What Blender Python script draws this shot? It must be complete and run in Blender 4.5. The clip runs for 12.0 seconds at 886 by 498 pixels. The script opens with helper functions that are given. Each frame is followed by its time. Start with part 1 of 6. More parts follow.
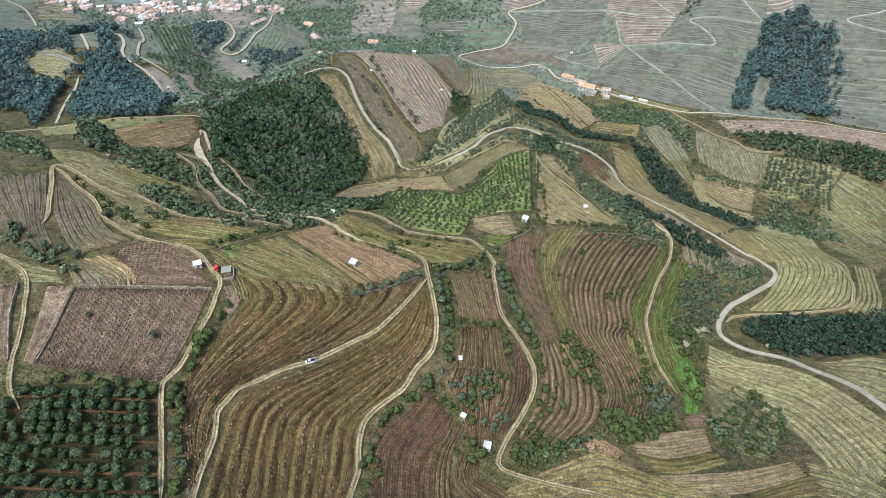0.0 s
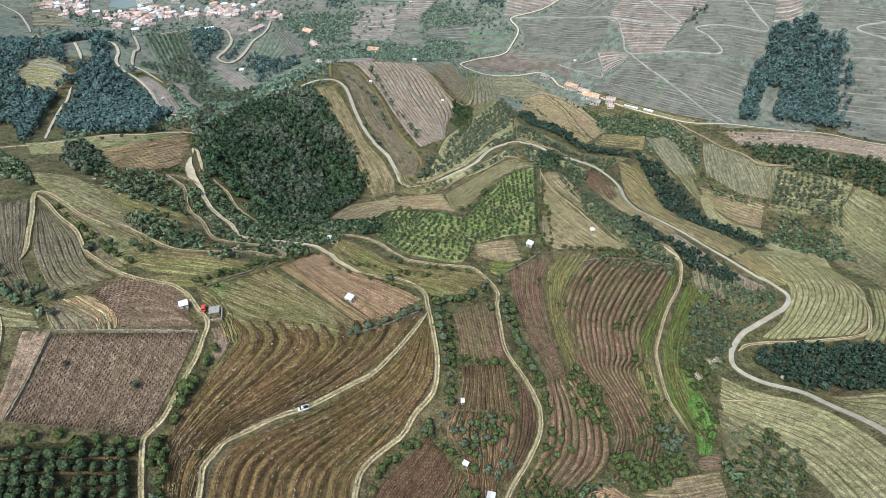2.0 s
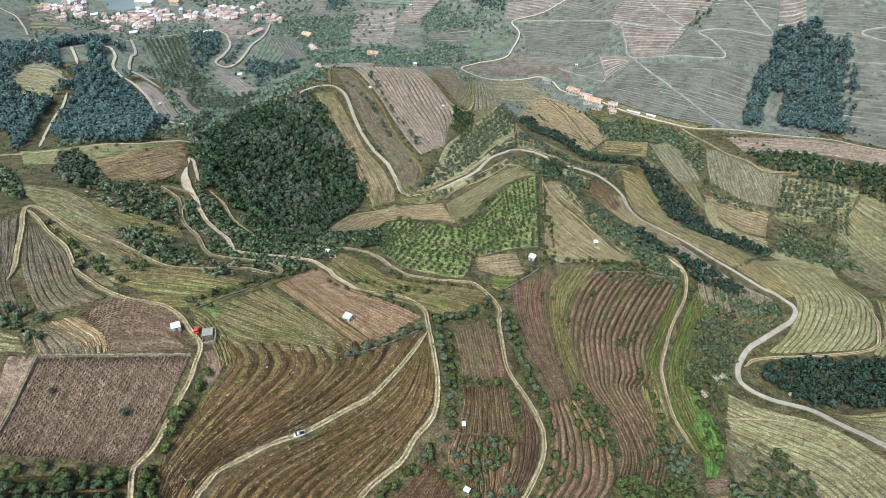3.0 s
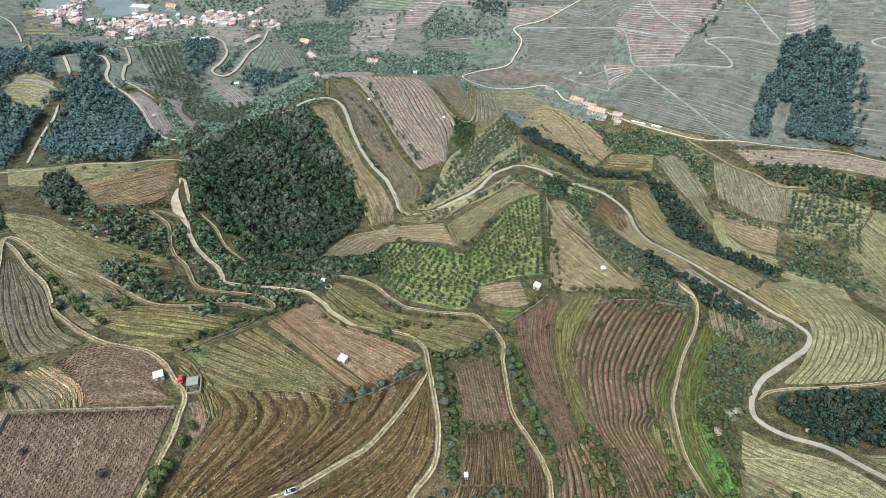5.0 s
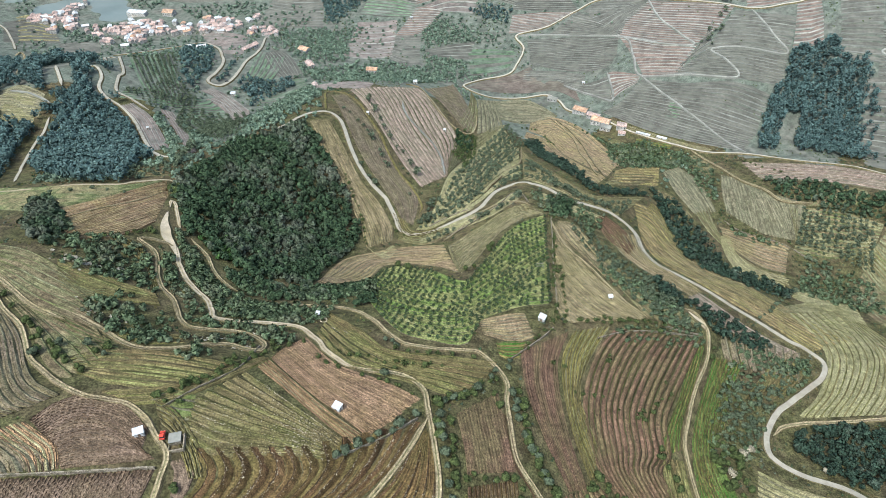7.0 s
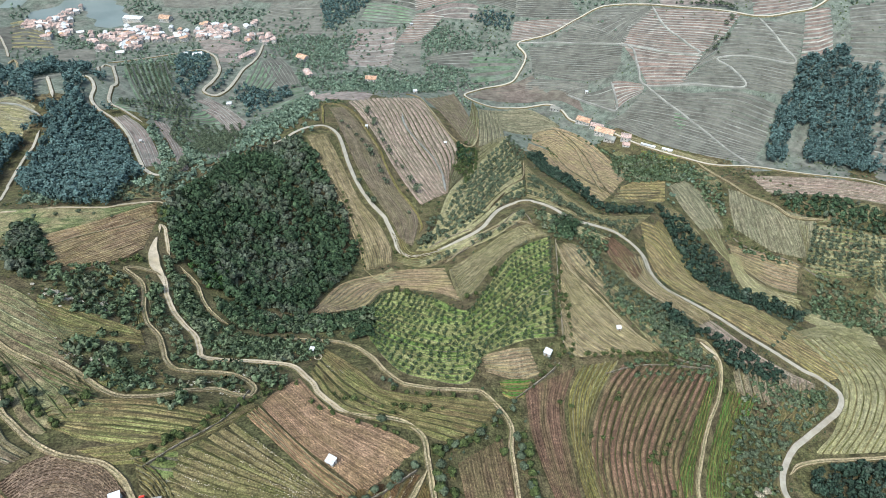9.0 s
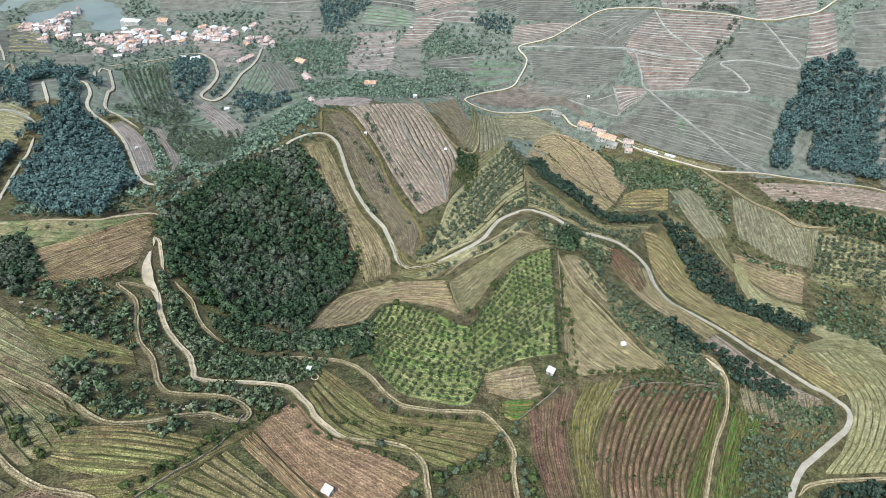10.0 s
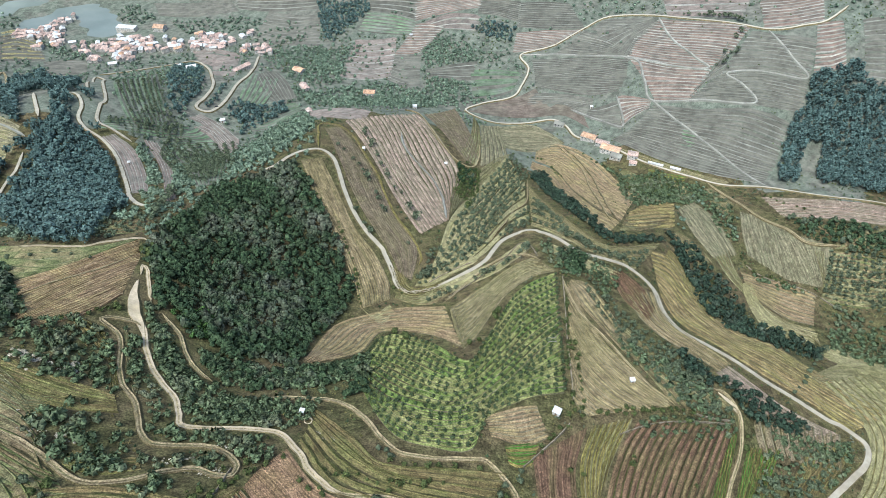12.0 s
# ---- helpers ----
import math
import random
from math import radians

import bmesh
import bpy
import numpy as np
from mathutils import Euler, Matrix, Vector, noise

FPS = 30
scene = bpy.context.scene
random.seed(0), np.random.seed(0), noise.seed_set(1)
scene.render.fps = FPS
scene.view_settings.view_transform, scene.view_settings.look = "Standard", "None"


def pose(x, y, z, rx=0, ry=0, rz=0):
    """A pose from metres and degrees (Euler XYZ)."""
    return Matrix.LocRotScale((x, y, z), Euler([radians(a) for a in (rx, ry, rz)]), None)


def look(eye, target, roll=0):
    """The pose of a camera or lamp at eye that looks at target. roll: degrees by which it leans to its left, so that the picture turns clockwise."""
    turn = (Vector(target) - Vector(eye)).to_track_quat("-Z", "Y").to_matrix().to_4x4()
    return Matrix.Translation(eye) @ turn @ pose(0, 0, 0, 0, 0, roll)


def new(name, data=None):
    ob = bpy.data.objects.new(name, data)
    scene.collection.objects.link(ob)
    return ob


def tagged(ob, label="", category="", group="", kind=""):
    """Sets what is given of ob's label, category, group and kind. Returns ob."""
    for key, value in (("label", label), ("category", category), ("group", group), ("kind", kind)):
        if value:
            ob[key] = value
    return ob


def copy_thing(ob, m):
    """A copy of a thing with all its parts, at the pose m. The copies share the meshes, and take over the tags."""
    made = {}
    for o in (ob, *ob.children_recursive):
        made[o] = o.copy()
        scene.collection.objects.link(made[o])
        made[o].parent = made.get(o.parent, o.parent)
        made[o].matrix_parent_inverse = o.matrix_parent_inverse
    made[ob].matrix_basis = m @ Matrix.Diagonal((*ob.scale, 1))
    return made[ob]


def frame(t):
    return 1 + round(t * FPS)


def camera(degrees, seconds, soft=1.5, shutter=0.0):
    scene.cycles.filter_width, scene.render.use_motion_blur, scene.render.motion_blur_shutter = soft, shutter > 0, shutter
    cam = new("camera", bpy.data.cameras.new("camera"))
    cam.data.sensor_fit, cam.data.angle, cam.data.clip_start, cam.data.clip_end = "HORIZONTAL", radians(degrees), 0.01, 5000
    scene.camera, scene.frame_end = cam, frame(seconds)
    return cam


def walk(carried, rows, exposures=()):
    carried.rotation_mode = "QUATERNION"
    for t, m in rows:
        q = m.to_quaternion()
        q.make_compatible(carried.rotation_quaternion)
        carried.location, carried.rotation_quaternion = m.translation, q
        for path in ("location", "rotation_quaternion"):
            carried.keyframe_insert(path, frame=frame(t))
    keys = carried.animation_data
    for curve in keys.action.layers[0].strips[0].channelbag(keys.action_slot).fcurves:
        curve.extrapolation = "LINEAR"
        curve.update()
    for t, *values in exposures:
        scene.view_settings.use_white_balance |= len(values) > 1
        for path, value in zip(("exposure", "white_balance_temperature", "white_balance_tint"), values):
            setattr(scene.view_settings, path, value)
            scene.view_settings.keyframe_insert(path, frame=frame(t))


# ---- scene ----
# ---- camera: level flight, looking down over the hills ----
cam = camera(69.98, 12.0, soft=0.8)
ROWS = [  # seconds, x, y, z, pitch, yaw, roll
    (0, 0.00, 0.00, 490.00, -45.100, 0.000, 0.000),
    (1, -0.18, 11.26, 490.00, -45.115, 0.037, 0.017),
    (2, -0.36, 22.53, 490.00, -45.128, 0.071, 0.033),
    (3, -0.55, 33.79, 490.00, -45.139, 0.102, 0.049),
    (4, -0.73, 45.05, 490.00, -45.148, 0.130, 0.064),
    (5, -0.91, 56.31, 490.00, -45.154, 0.155, 0.079),
    (6, -1.09, 67.58, 490.00, -45.159, 0.177, 0.092),
    (7, -1.27, 78.84, 490.00, -45.162, 0.196, 0.105),
    (8, -1.45, 90.10, 490.00, -45.163, 0.211, 0.117),
    (9, -1.64, 101.36, 490.00, -45.162, 0.224, 0.129),
    (10, -1.82, 112.63, 490.00, -45.159, 0.234, 0.140),
    (11, -2.00, 123.89, 490.00, -45.154, 0.241, 0.150),
    (12, -2.18, 135.15, 490.00, -45.147, 0.245, 0.159),
]
walk(cam, [(t, pose(x, y, z, 90 + pitch, 0, yaw) @ pose(0, 0, 0, 0, 0, roll)) for t, x, y, z, pitch, yaw, roll in ROWS],
     exposures=[(0, 0.86, 5700, 2), (12, 0.96, 5650, 2)])

# ---- overcast light ----
SUN_HEIGHT, SUN_ROUND = 64, 215
world = bpy.data.worlds.new("sky")
scene.world = world
world.use_nodes = True
wn = world.node_tree.nodes
sky = wn.new("ShaderNodeTexSky")
sky.sky_type, sky.sun_disc = "NISHITA", False
sky.sun_elevation, sky.sun_rotation = radians(SUN_HEIGHT), radians(SUN_ROUND)
sky.air_density, sky.dust_density, sky.ozone_density = 1.0, 4.5, 1.0
wn["Background"].inputs["Strength"].default_value = 0.115
world.node_tree.links.new(sky.outputs["Color"], wn["Background"].inputs["Color"])
sun = new("sun", bpy.data.lights.new("sun", "SUN"))
sun.data.energy, sun.data.angle, sun.data.color = 1.7, radians(14), (1.0, 0.97, 0.92)
sun.matrix_world = look((math.sin(radians(SUN_ROUND)) * 900, math.cos(radians(SUN_ROUND)) * 900, 900 * math.tan(radians(SUN_HEIGHT))), (0, 0, 0))

# ---- materials ----
MATS = {}


def material(name, dark, light, patch=None, grain=1.2, broad=0.03, rough=0.95, bump=0.3, spread=0.15, mix=0.5, metal=0.0, cloud=0.28, streak=0.0, furrow_shade=0.0):
    """Mottled surface: dark and light grain, broad patches of a third colour, streaks along the rows of a field, a change from piece to piece."""
    m = bpy.data.materials.new(name)
    m.use_nodes = True
    t = m.node_tree
    n, link = t.nodes, t.links.new
    shader = n["Principled BSDF"]
    shader.inputs["Roughness"].default_value = rough
    shader.inputs["Metallic"].default_value = metal
    shader.inputs["Specular IOR Level"].default_value = 0.15
    place = n.new("ShaderNodeNewGeometry")

    def noise_at(scale, detail):
        k = n.new("ShaderNodeTexNoise")
        k.inputs["Scale"].default_value, k.inputs["Detail"].default_value, k.inputs["Roughness"].default_value = scale, detail, 0.65
        link(place.outputs["Position"], k.inputs["Vector"])
        return k

    def ramp(value, lo, hi):
        k = n.new("ShaderNodeMapRange")
        k.inputs["From Min"].default_value, k.inputs["From Max"].default_value = lo, hi
        link(value, k.inputs["Value"])
        return k.outputs["Result"]

    def blend(fac, a, b):
        k = n.new("ShaderNodeMix")
        k.data_type = "RGBA"
        link(fac, k.inputs[0])
        for value, slot in ((a, 6), (b, 7)):
            if isinstance(value, tuple):
                k.inputs[slot].default_value = (*value, 1)
            else:
                link(value, k.inputs[slot])
        return k.outputs[2]

    fine = noise_at(grain, 4)
    colour = blend(ramp(fine.outputs["Fac"], 0.3, 0.7), dark, light)
    if patch:
        colour = blend(ramp(noise_at(broad, 5).outputs["Fac"], 0.62 - mix * 0.3, 0.78 - mix * 0.3), colour, patch)
    if streak:  # ruts, grass and washed earth drawn out along the rows
        rows_at = n.new("ShaderNodeAttribute")
        rows_at.attribute_name = "row"

        def drawn(along, across, detail):
            k = n.new("ShaderNodeVectorMath")
            k.operation = "MULTIPLY"
            k.inputs[1].default_value = (along, across, 0)
            link(rows_at.outputs["Vector"], k.inputs[0])
            noise_k = n.new("ShaderNodeTexNoise")
            noise_k.inputs["Scale"].default_value, noise_k.inputs["Detail"].default_value = 1.0, detail
            link(k.outputs["Vector"], noise_k.inputs["Vector"])
            return noise_k.outputs["Fac"]

        if patch:
            colour = blend(ramp(drawn(0.02, 0.21, 4), 0.46, 0.68), colour, patch)
    change = n.new("ShaderNodeHueSaturation")
    mid = n.new("ShaderNodeMapRange")
    mid.inputs["From Min"].default_value, mid.inputs["From Max"].default_value = 0.35, 0.65
    mid.inputs["To Min"].default_value, mid.inputs["To Max"].default_value = 1 - cloud, 1 + cloud
    link(noise_at(grain * 0.2, 3).outputs["Fac"], mid.inputs["Value"])
    if bump > 0.15:  # small stones and tufts
        speck = n.new("ShaderNodeMapRange")
        speck.inputs["From Min"].default_value, speck.inputs["From Max"].default_value = 0.36, 0.64
        speck.inputs["To Min"].default_value, speck.inputs["To Max"].default_value = 0.52, 1.48
        link(noise_at(grain * 1.3, 2).outputs["Fac"], speck.inputs["Value"])
        tone = n.new("ShaderNodeMath")
        tone.operation = "MULTIPLY"
        link(mid.outputs["Result"], tone.inputs[0])
        link(speck.outputs["Result"], tone.inputs[1])
        mid = tone
    if streak:
        line_tone = n.new("ShaderNodeMapRange")
        line_tone.inputs["From Min"].default_value, line_tone.inputs["From Max"].default_value = 0.33, 0.67
        line_tone.inputs["To Min"].default_value, line_tone.inputs["To Max"].default_value = 1 - streak, 1 + streak
        link(drawn(0.045, 0.62, 3), line_tone.inputs["Value"])
        both = n.new("ShaderNodeMath")
        both.operation = "MULTIPLY"
        link(mid.outputs[0], both.inputs[0])
        link(line_tone.outputs["Result"], both.inputs[1])
        mid = both
    if furrow_shade:  # pale ridges, and furrow shade put into the colour, row by row, broken here and there
        parts = n.new("ShaderNodeSeparateXYZ")
        link(rows_at.outputs["Vector"], parts.inputs[0])

        def sum_up(kind, a, b):
            k = n.new("ShaderNodeMath")
            k.operation = kind
            for i, value in enumerate((a, b)):
                if isinstance(value, float):
                    k.inputs[i].default_value = value
                elif value is not None:
                    link(value, k.inputs[i])
            return k.outputs[0]

        wave = sum_up("SINE", sum_up("MULTIPLY", parts.outputs["Z"], 2 * math.pi), None)
        broken = sum_up("MULTIPLY", wave, ramp(noise_at(0.35, 3).outputs["Fac"], 0.3, 0.55))
        mid = n.new("ShaderNodeMath")
        mid.operation = "MULTIPLY"
        link(both.outputs[0], mid.inputs[0])
        link(sum_up("ADD", sum_up("MULTIPLY", broken, float(furrow_shade)), 1.0), mid.inputs[1])
    shade = n.new("ShaderNodeVectorMath")
    shade.operation = "SCALE"
    link(colour, shade.inputs[0])
    link(mid.outputs[0], shade.inputs["Scale"])
    link(shade.outputs["Vector"], change.inputs["Color"])
    info = n.new("ShaderNodeObjectInfo")
    add = n.new("ShaderNodeMath")
    add.operation = "ADD"
    half = n.new("ShaderNodeMath")
    half.operation = "FRACT"
    link(info.outputs["Random"], add.inputs[0])
    link(place.outputs["Random Per Island"], add.inputs[1])
    link(add.outputs[0], half.inputs[0])
    vary = n.new("ShaderNodeMapRange")
    vary.inputs["To Min"].default_value, vary.inputs["To Max"].default_value = 1 - spread, 1 + spread
    link(half.outputs[0], vary.inputs["Value"])
    link(vary.outputs["Result"], change.inputs["Value"])
    link(change.outputs["Color"], shader.inputs["Base Color"])
    if bump:
        b = n.new("ShaderNodeBump")
        b.inputs["Strength"].default_value, b.inputs["Distance"].default_value = bump, 0.4
        link(fine.outputs["Fac"], b.inputs["Height"])
        link(b.outputs["Normal"], shader.inputs["Normal"])
    MATS[name] = m
    return m


material("meadow", (0.043, 0.045, 0.017), (0.13, 0.118, 0.052), (0.108, 0.086, 0.045), grain=0.9, broad=0.035, cloud=0.45, mix=0.6)
material("soil_brown", (0.11, 0.075, 0.05), (0.24, 0.168, 0.114), (0.162, 0.116, 0.072), grain=1.7, broad=0.05, streak=0.3, furrow_shade=0.2)
material("soil_dark", (0.073, 0.043, 0.026), (0.161, 0.097, 0.057), (0.113, 0.076, 0.037), grain=1.5, streak=0.4, furrow_shade=0.3)
material("soil_red", (0.081, 0.048, 0.03), (0.184, 0.113, 0.073), (0.118, 0.092, 0.045), grain=1.4, mix=0.5, streak=0.35, furrow_shade=0.3)
material("soil_stony", (0.099, 0.069, 0.046), (0.286, 0.207, 0.139), (0.163, 0.112, 0.071), grain=2.0, cloud=0.35, streak=0.4)
material("soil_terrace", (0.086, 0.055, 0.022), (0.182, 0.118, 0.05), (0.117, 0.093, 0.034), grain=1.2, broad=0.04, streak=0.38, mix=0.5)
material("grass_yellow", (0.112, 0.092, 0.031), (0.263, 0.209, 0.076), (0.14, 0.127, 0.038), grain=1.3, streak=0.4)
material("grass_green", (0.04, 0.098, 0.014), (0.098, 0.195, 0.036), (0.105, 0.145, 0.04), grain=1.2, streak=0.4)
material("grass_tan", (0.151, 0.128, 0.063), (0.275, 0.237, 0.125), (0.207, 0.19, 0.086), grain=1.4, cloud=0.35, streak=0.28, furrow_shade=0.12)
material("grass_dull", (0.095, 0.092, 0.04), (0.24, 0.222, 0.108), (0.155, 0.117, 0.066), grain=1.3, broad=0.05, cloud=0.4, streak=0.3)
material("bank_dull", (0.129, 0.125, 0.062), (0.294, 0.28, 0.162), (0.11, 0.12, 0.043), grain=1.4, streak=0.24)
# far-slope soil, its colour greyed for haze
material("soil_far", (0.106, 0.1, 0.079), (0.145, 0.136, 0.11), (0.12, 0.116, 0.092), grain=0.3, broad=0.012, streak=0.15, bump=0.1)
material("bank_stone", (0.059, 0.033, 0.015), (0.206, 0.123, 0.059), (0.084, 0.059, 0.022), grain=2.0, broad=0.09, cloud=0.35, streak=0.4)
# far stand-ins for near soils and meadow, haze put into the colour
material("soil_brown_haze", (0.153, 0.11, 0.086), (0.224, 0.164, 0.129), (0.153, 0.126, 0.101), grain=0.5, broad=0.02, streak=0.22, bump=0.1)
material("soil_red_haze", (0.15, 0.12, 0.1), (0.25, 0.2, 0.168), (0.18, 0.16, 0.132), grain=0.5, broad=0.02, streak=0.2, bump=0.1)
material("scrub_ground_haze", (0.088, 0.105, 0.076), (0.187, 0.198, 0.155), (0.16, 0.156, 0.125), grain=0.6, broad=0.02, cloud=0.35, bump=0.1)
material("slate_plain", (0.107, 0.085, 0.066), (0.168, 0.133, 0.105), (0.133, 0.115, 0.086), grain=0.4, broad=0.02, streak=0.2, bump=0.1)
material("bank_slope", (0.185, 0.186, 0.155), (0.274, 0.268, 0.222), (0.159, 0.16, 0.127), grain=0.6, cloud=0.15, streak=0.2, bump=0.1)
material("bank_dark", (0.05, 0.041, 0.02), (0.145, 0.117, 0.06), (0.077, 0.077, 0.025), grain=1.8, broad=0.09, streak=0.4)
material("bank_moss", (0.066, 0.074, 0.02), (0.182, 0.168, 0.06), (0.165, 0.131, 0.06), grain=1.6, broad=0.08, streak=0.4)
material("straw", (0.2, 0.172, 0.088), (0.41, 0.35, 0.21), (0.22, 0.2, 0.085), grain=1.8, broad=0.08, streak=0.4)
material("grass_pale", (0.164, 0.15, 0.074), (0.296, 0.266, 0.144), (0.207, 0.19, 0.088), grain=1.3, streak=0.26)
material("grass_mown", (0.112, 0.107, 0.06), (0.227, 0.211, 0.125), (0.203, 0.178, 0.107), grain=1.0, streak=0.34, furrow_shade=0.18)
material("soil_stubble", (0.15, 0.105, 0.06), (0.288, 0.21, 0.123), (0.23, 0.183, 0.087), grain=1.2, streak=0.34, furrow_shade=0.15)
material("soil_rust", (0.15, 0.116, 0.062), (0.3, 0.232, 0.132), (0.215, 0.178, 0.085), grain=1.2, streak=0.4, furrow_shade=0.24)
material("soil_heath", (0.115, 0.09, 0.058), (0.224, 0.171, 0.118), (0.166, 0.138, 0.078), grain=1.0, streak=0.2)
material("hay_line", (0.133, 0.117, 0.07), (0.241, 0.212, 0.137), (0.117, 0.108, 0.058), grain=1.2, broad=0.08, streak=0.3)
material("grass_pasture", (0.085, 0.105, 0.038), (0.19, 0.21, 0.085), (0.2, 0.17, 0.085), grain=1.0, broad=0.05, cloud=0.4, mix=0.65)
material("grass_grove", (0.072, 0.112, 0.022), (0.16, 0.212, 0.06), (0.195, 0.19, 0.075), grain=1.0, broad=0.05, streak=0.34)
material("grass_moss", (0.095, 0.097, 0.032), (0.228, 0.217, 0.085), (0.165, 0.124, 0.059), grain=1.3, broad=0.05, cloud=0.38, streak=0.34)
material("grass_hay", (0.155, 0.113, 0.047), (0.28, 0.208, 0.1), (0.19, 0.163, 0.06), grain=1.0, broad=0.05, cloud=0.4, streak=0.36, furrow_shade=0.22)
material("soil_fallow", (0.203, 0.126, 0.072), (0.369, 0.24, 0.144), (0.246, 0.166, 0.086), grain=1.5, broad=0.06, streak=0.34, furrow_shade=0.30)
material("soil_pink", (0.176, 0.128, 0.096), (0.318, 0.241, 0.185), (0.199, 0.164, 0.116), grain=1.0, broad=0.04, streak=0.3, furrow_shade=0.22)
material("stone_pale", (0.33, 0.28, 0.19), (0.5, 0.44, 0.32), (0.24, 0.2, 0.13), grain=2.0, broad=0.3, spread=0.3)
material("soil_olive", (0.1, 0.096, 0.033), (0.222, 0.206, 0.08), (0.185, 0.146, 0.07), grain=1.3, broad=0.04, streak=0.4)
material("leaf_deep", (0.016, 0.038, 0.018), (0.06, 0.098, 0.045), (0.095, 0.12, 0.083), grain=0.6, broad=0.06, bump=0, spread=0.4, mix=0.25)
material("rock", (0.24, 0.216, 0.164), (0.46, 0.414, 0.32), (0.2, 0.179, 0.123), grain=1.6, broad=0.2)
material("soil_pale", (0.19, 0.115, 0.06), (0.356, 0.231, 0.128), (0.247, 0.168, 0.079), grain=1.6, broad=0.06, streak=0.4, furrow_shade=0.22)
# far green plots, paled by haze in the colour
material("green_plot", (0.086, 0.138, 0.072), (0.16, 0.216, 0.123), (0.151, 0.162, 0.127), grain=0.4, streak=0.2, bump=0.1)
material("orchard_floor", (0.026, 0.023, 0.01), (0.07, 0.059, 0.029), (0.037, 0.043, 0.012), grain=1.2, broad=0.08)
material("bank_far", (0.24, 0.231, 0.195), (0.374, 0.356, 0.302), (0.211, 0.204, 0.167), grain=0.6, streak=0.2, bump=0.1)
material("earth_track", (0.235, 0.182, 0.104), (0.414, 0.333, 0.197), (0.193, 0.153, 0.072), grain=1.2, broad=0.12, mix=0.35)
material("gravel", (0.37, 0.3, 0.2), (0.5, 0.415, 0.295), (0.35, 0.28, 0.175), grain=1.2, mix=0.3, cloud=0.18, bump=0.12)
material("asphalt", (0.36, 0.318, 0.24), (0.43, 0.386, 0.3), (0.355, 0.3, 0.215), grain=0.9, bump=0.1, mix=0.25, cloud=0.14)
material("verge", (0.068, 0.061, 0.025), (0.184, 0.151, 0.077), (0.198, 0.153, 0.088), grain=1.3, broad=0.15)
material("vine_brown", (0.045, 0.03, 0.016), (0.125, 0.085, 0.048), grain=2.5, bump=0, spread=0.3)
material("vine_red", (0.06, 0.04, 0.024), (0.17, 0.115, 0.07), grain=2.5, bump=0, spread=0.3)
material("vine_tan", (0.07, 0.058, 0.026), (0.175, 0.145, 0.07), grain=2.5, bump=0, spread=0.3)
material("leaf_scrub", (0.048, 0.074, 0.037), (0.166, 0.208, 0.111), (0.182, 0.192, 0.121), grain=0.6, broad=0.05, bump=0, spread=0.4, mix=0.35)
material("leaf_bright", (0.026, 0.058, 0.016), (0.092, 0.155, 0.046), grain=0.6, bump=0, spread=0.45)
material("leaf_olive", (0.047, 0.065, 0.037), (0.142, 0.167, 0.102), grain=1.5, bump=0, spread=0.4)
material("leaf_gully", (0.014, 0.031, 0.02), (0.061, 0.088, 0.058), (0.088, 0.108, 0.078), grain=0.6, broad=0.08, bump=0, spread=0.5, mix=0.3)
material("leaf_orchard", (0.026, 0.044, 0.019), (0.108, 0.138, 0.068), grain=1.5, bump=0, spread=0.45)
material("leaf_bush", (0.033, 0.05, 0.017), (0.117, 0.14, 0.05), grain=1.5, bump=0, spread=0.4)
material("leaf_forest", (0.022, 0.044, 0.022), (0.083, 0.119, 0.059), (0.128, 0.135, 0.098), grain=0.5, broad=0.028, bump=0, spread=0.4, mix=0.38)
# haze is put into this leaf colour: bluer and paler than near trees
material("leaf_pine_haze", (0.05, 0.09, 0.08), (0.118, 0.165, 0.148), grain=0.4, bump=0, spread=0.45)
# far scrub leaves, lightened so that the colour itself carries the haze
material("leaf_far_haze", (0.101, 0.154, 0.104), (0.228, 0.278, 0.192), grain=0.4, bump=0, spread=0.45)
material("leaf_dry", (0.34, 0.29, 0.2), (0.52, 0.46, 0.34), grain=1.5, bump=0, spread=0.3)
material("bark", (0.06, 0.045, 0.035), (0.13, 0.1, 0.08), grain=4)
material("roof_white", (0.52, 0.52, 0.5), (0.62, 0.62, 0.6), (0.46, 0.43, 0.39), grain=0.9, broad=0.3, rough=0.6, bump=0.05, mix=0.3)
material("roof_tile", (0.36, 0.245, 0.195), (0.47, 0.345, 0.29), (0.38, 0.31, 0.27), grain=1.0, broad=0.08, spread=0.25)
material("roof_orange", (0.42, 0.25, 0.15), (0.53, 0.34, 0.22), (0.42, 0.29, 0.2), grain=1.0, broad=0.08, spread=0.2)
material("render_white", (0.45, 0.43, 0.39), (0.58, 0.56, 0.52), (0.4, 0.36, 0.3), grain=0.5, broad=0.1, spread=0.12)
material("stone_wall", (0.12, 0.1, 0.072), (0.36, 0.3, 0.22), (0.13, 0.12, 0.06), grain=2.5, broad=0.3)
material("glass_dark", (0.02, 0.025, 0.03), (0.04, 0.045, 0.05), rough=0.15, bump=0, spread=0.1)
material("paint_white", (0.76, 0.76, 0.76), (0.82, 0.82, 0.82), rough=0.3, bump=0, spread=0.02)
material("paint_red", (0.55, 0.05, 0.03), (0.62, 0.08, 0.05), rough=0.35, bump=0, spread=0.02)
material("rubber", (0.015, 0.015, 0.015), (0.03, 0.03, 0.03), bump=0)
material("timber", (0.12, 0.08, 0.05), (0.24, 0.17, 0.11), grain=4)
material("water", (0.16, 0.19, 0.17), (0.2, 0.225, 0.2), grain=0.02, rough=0.12, bump=0, spread=0)

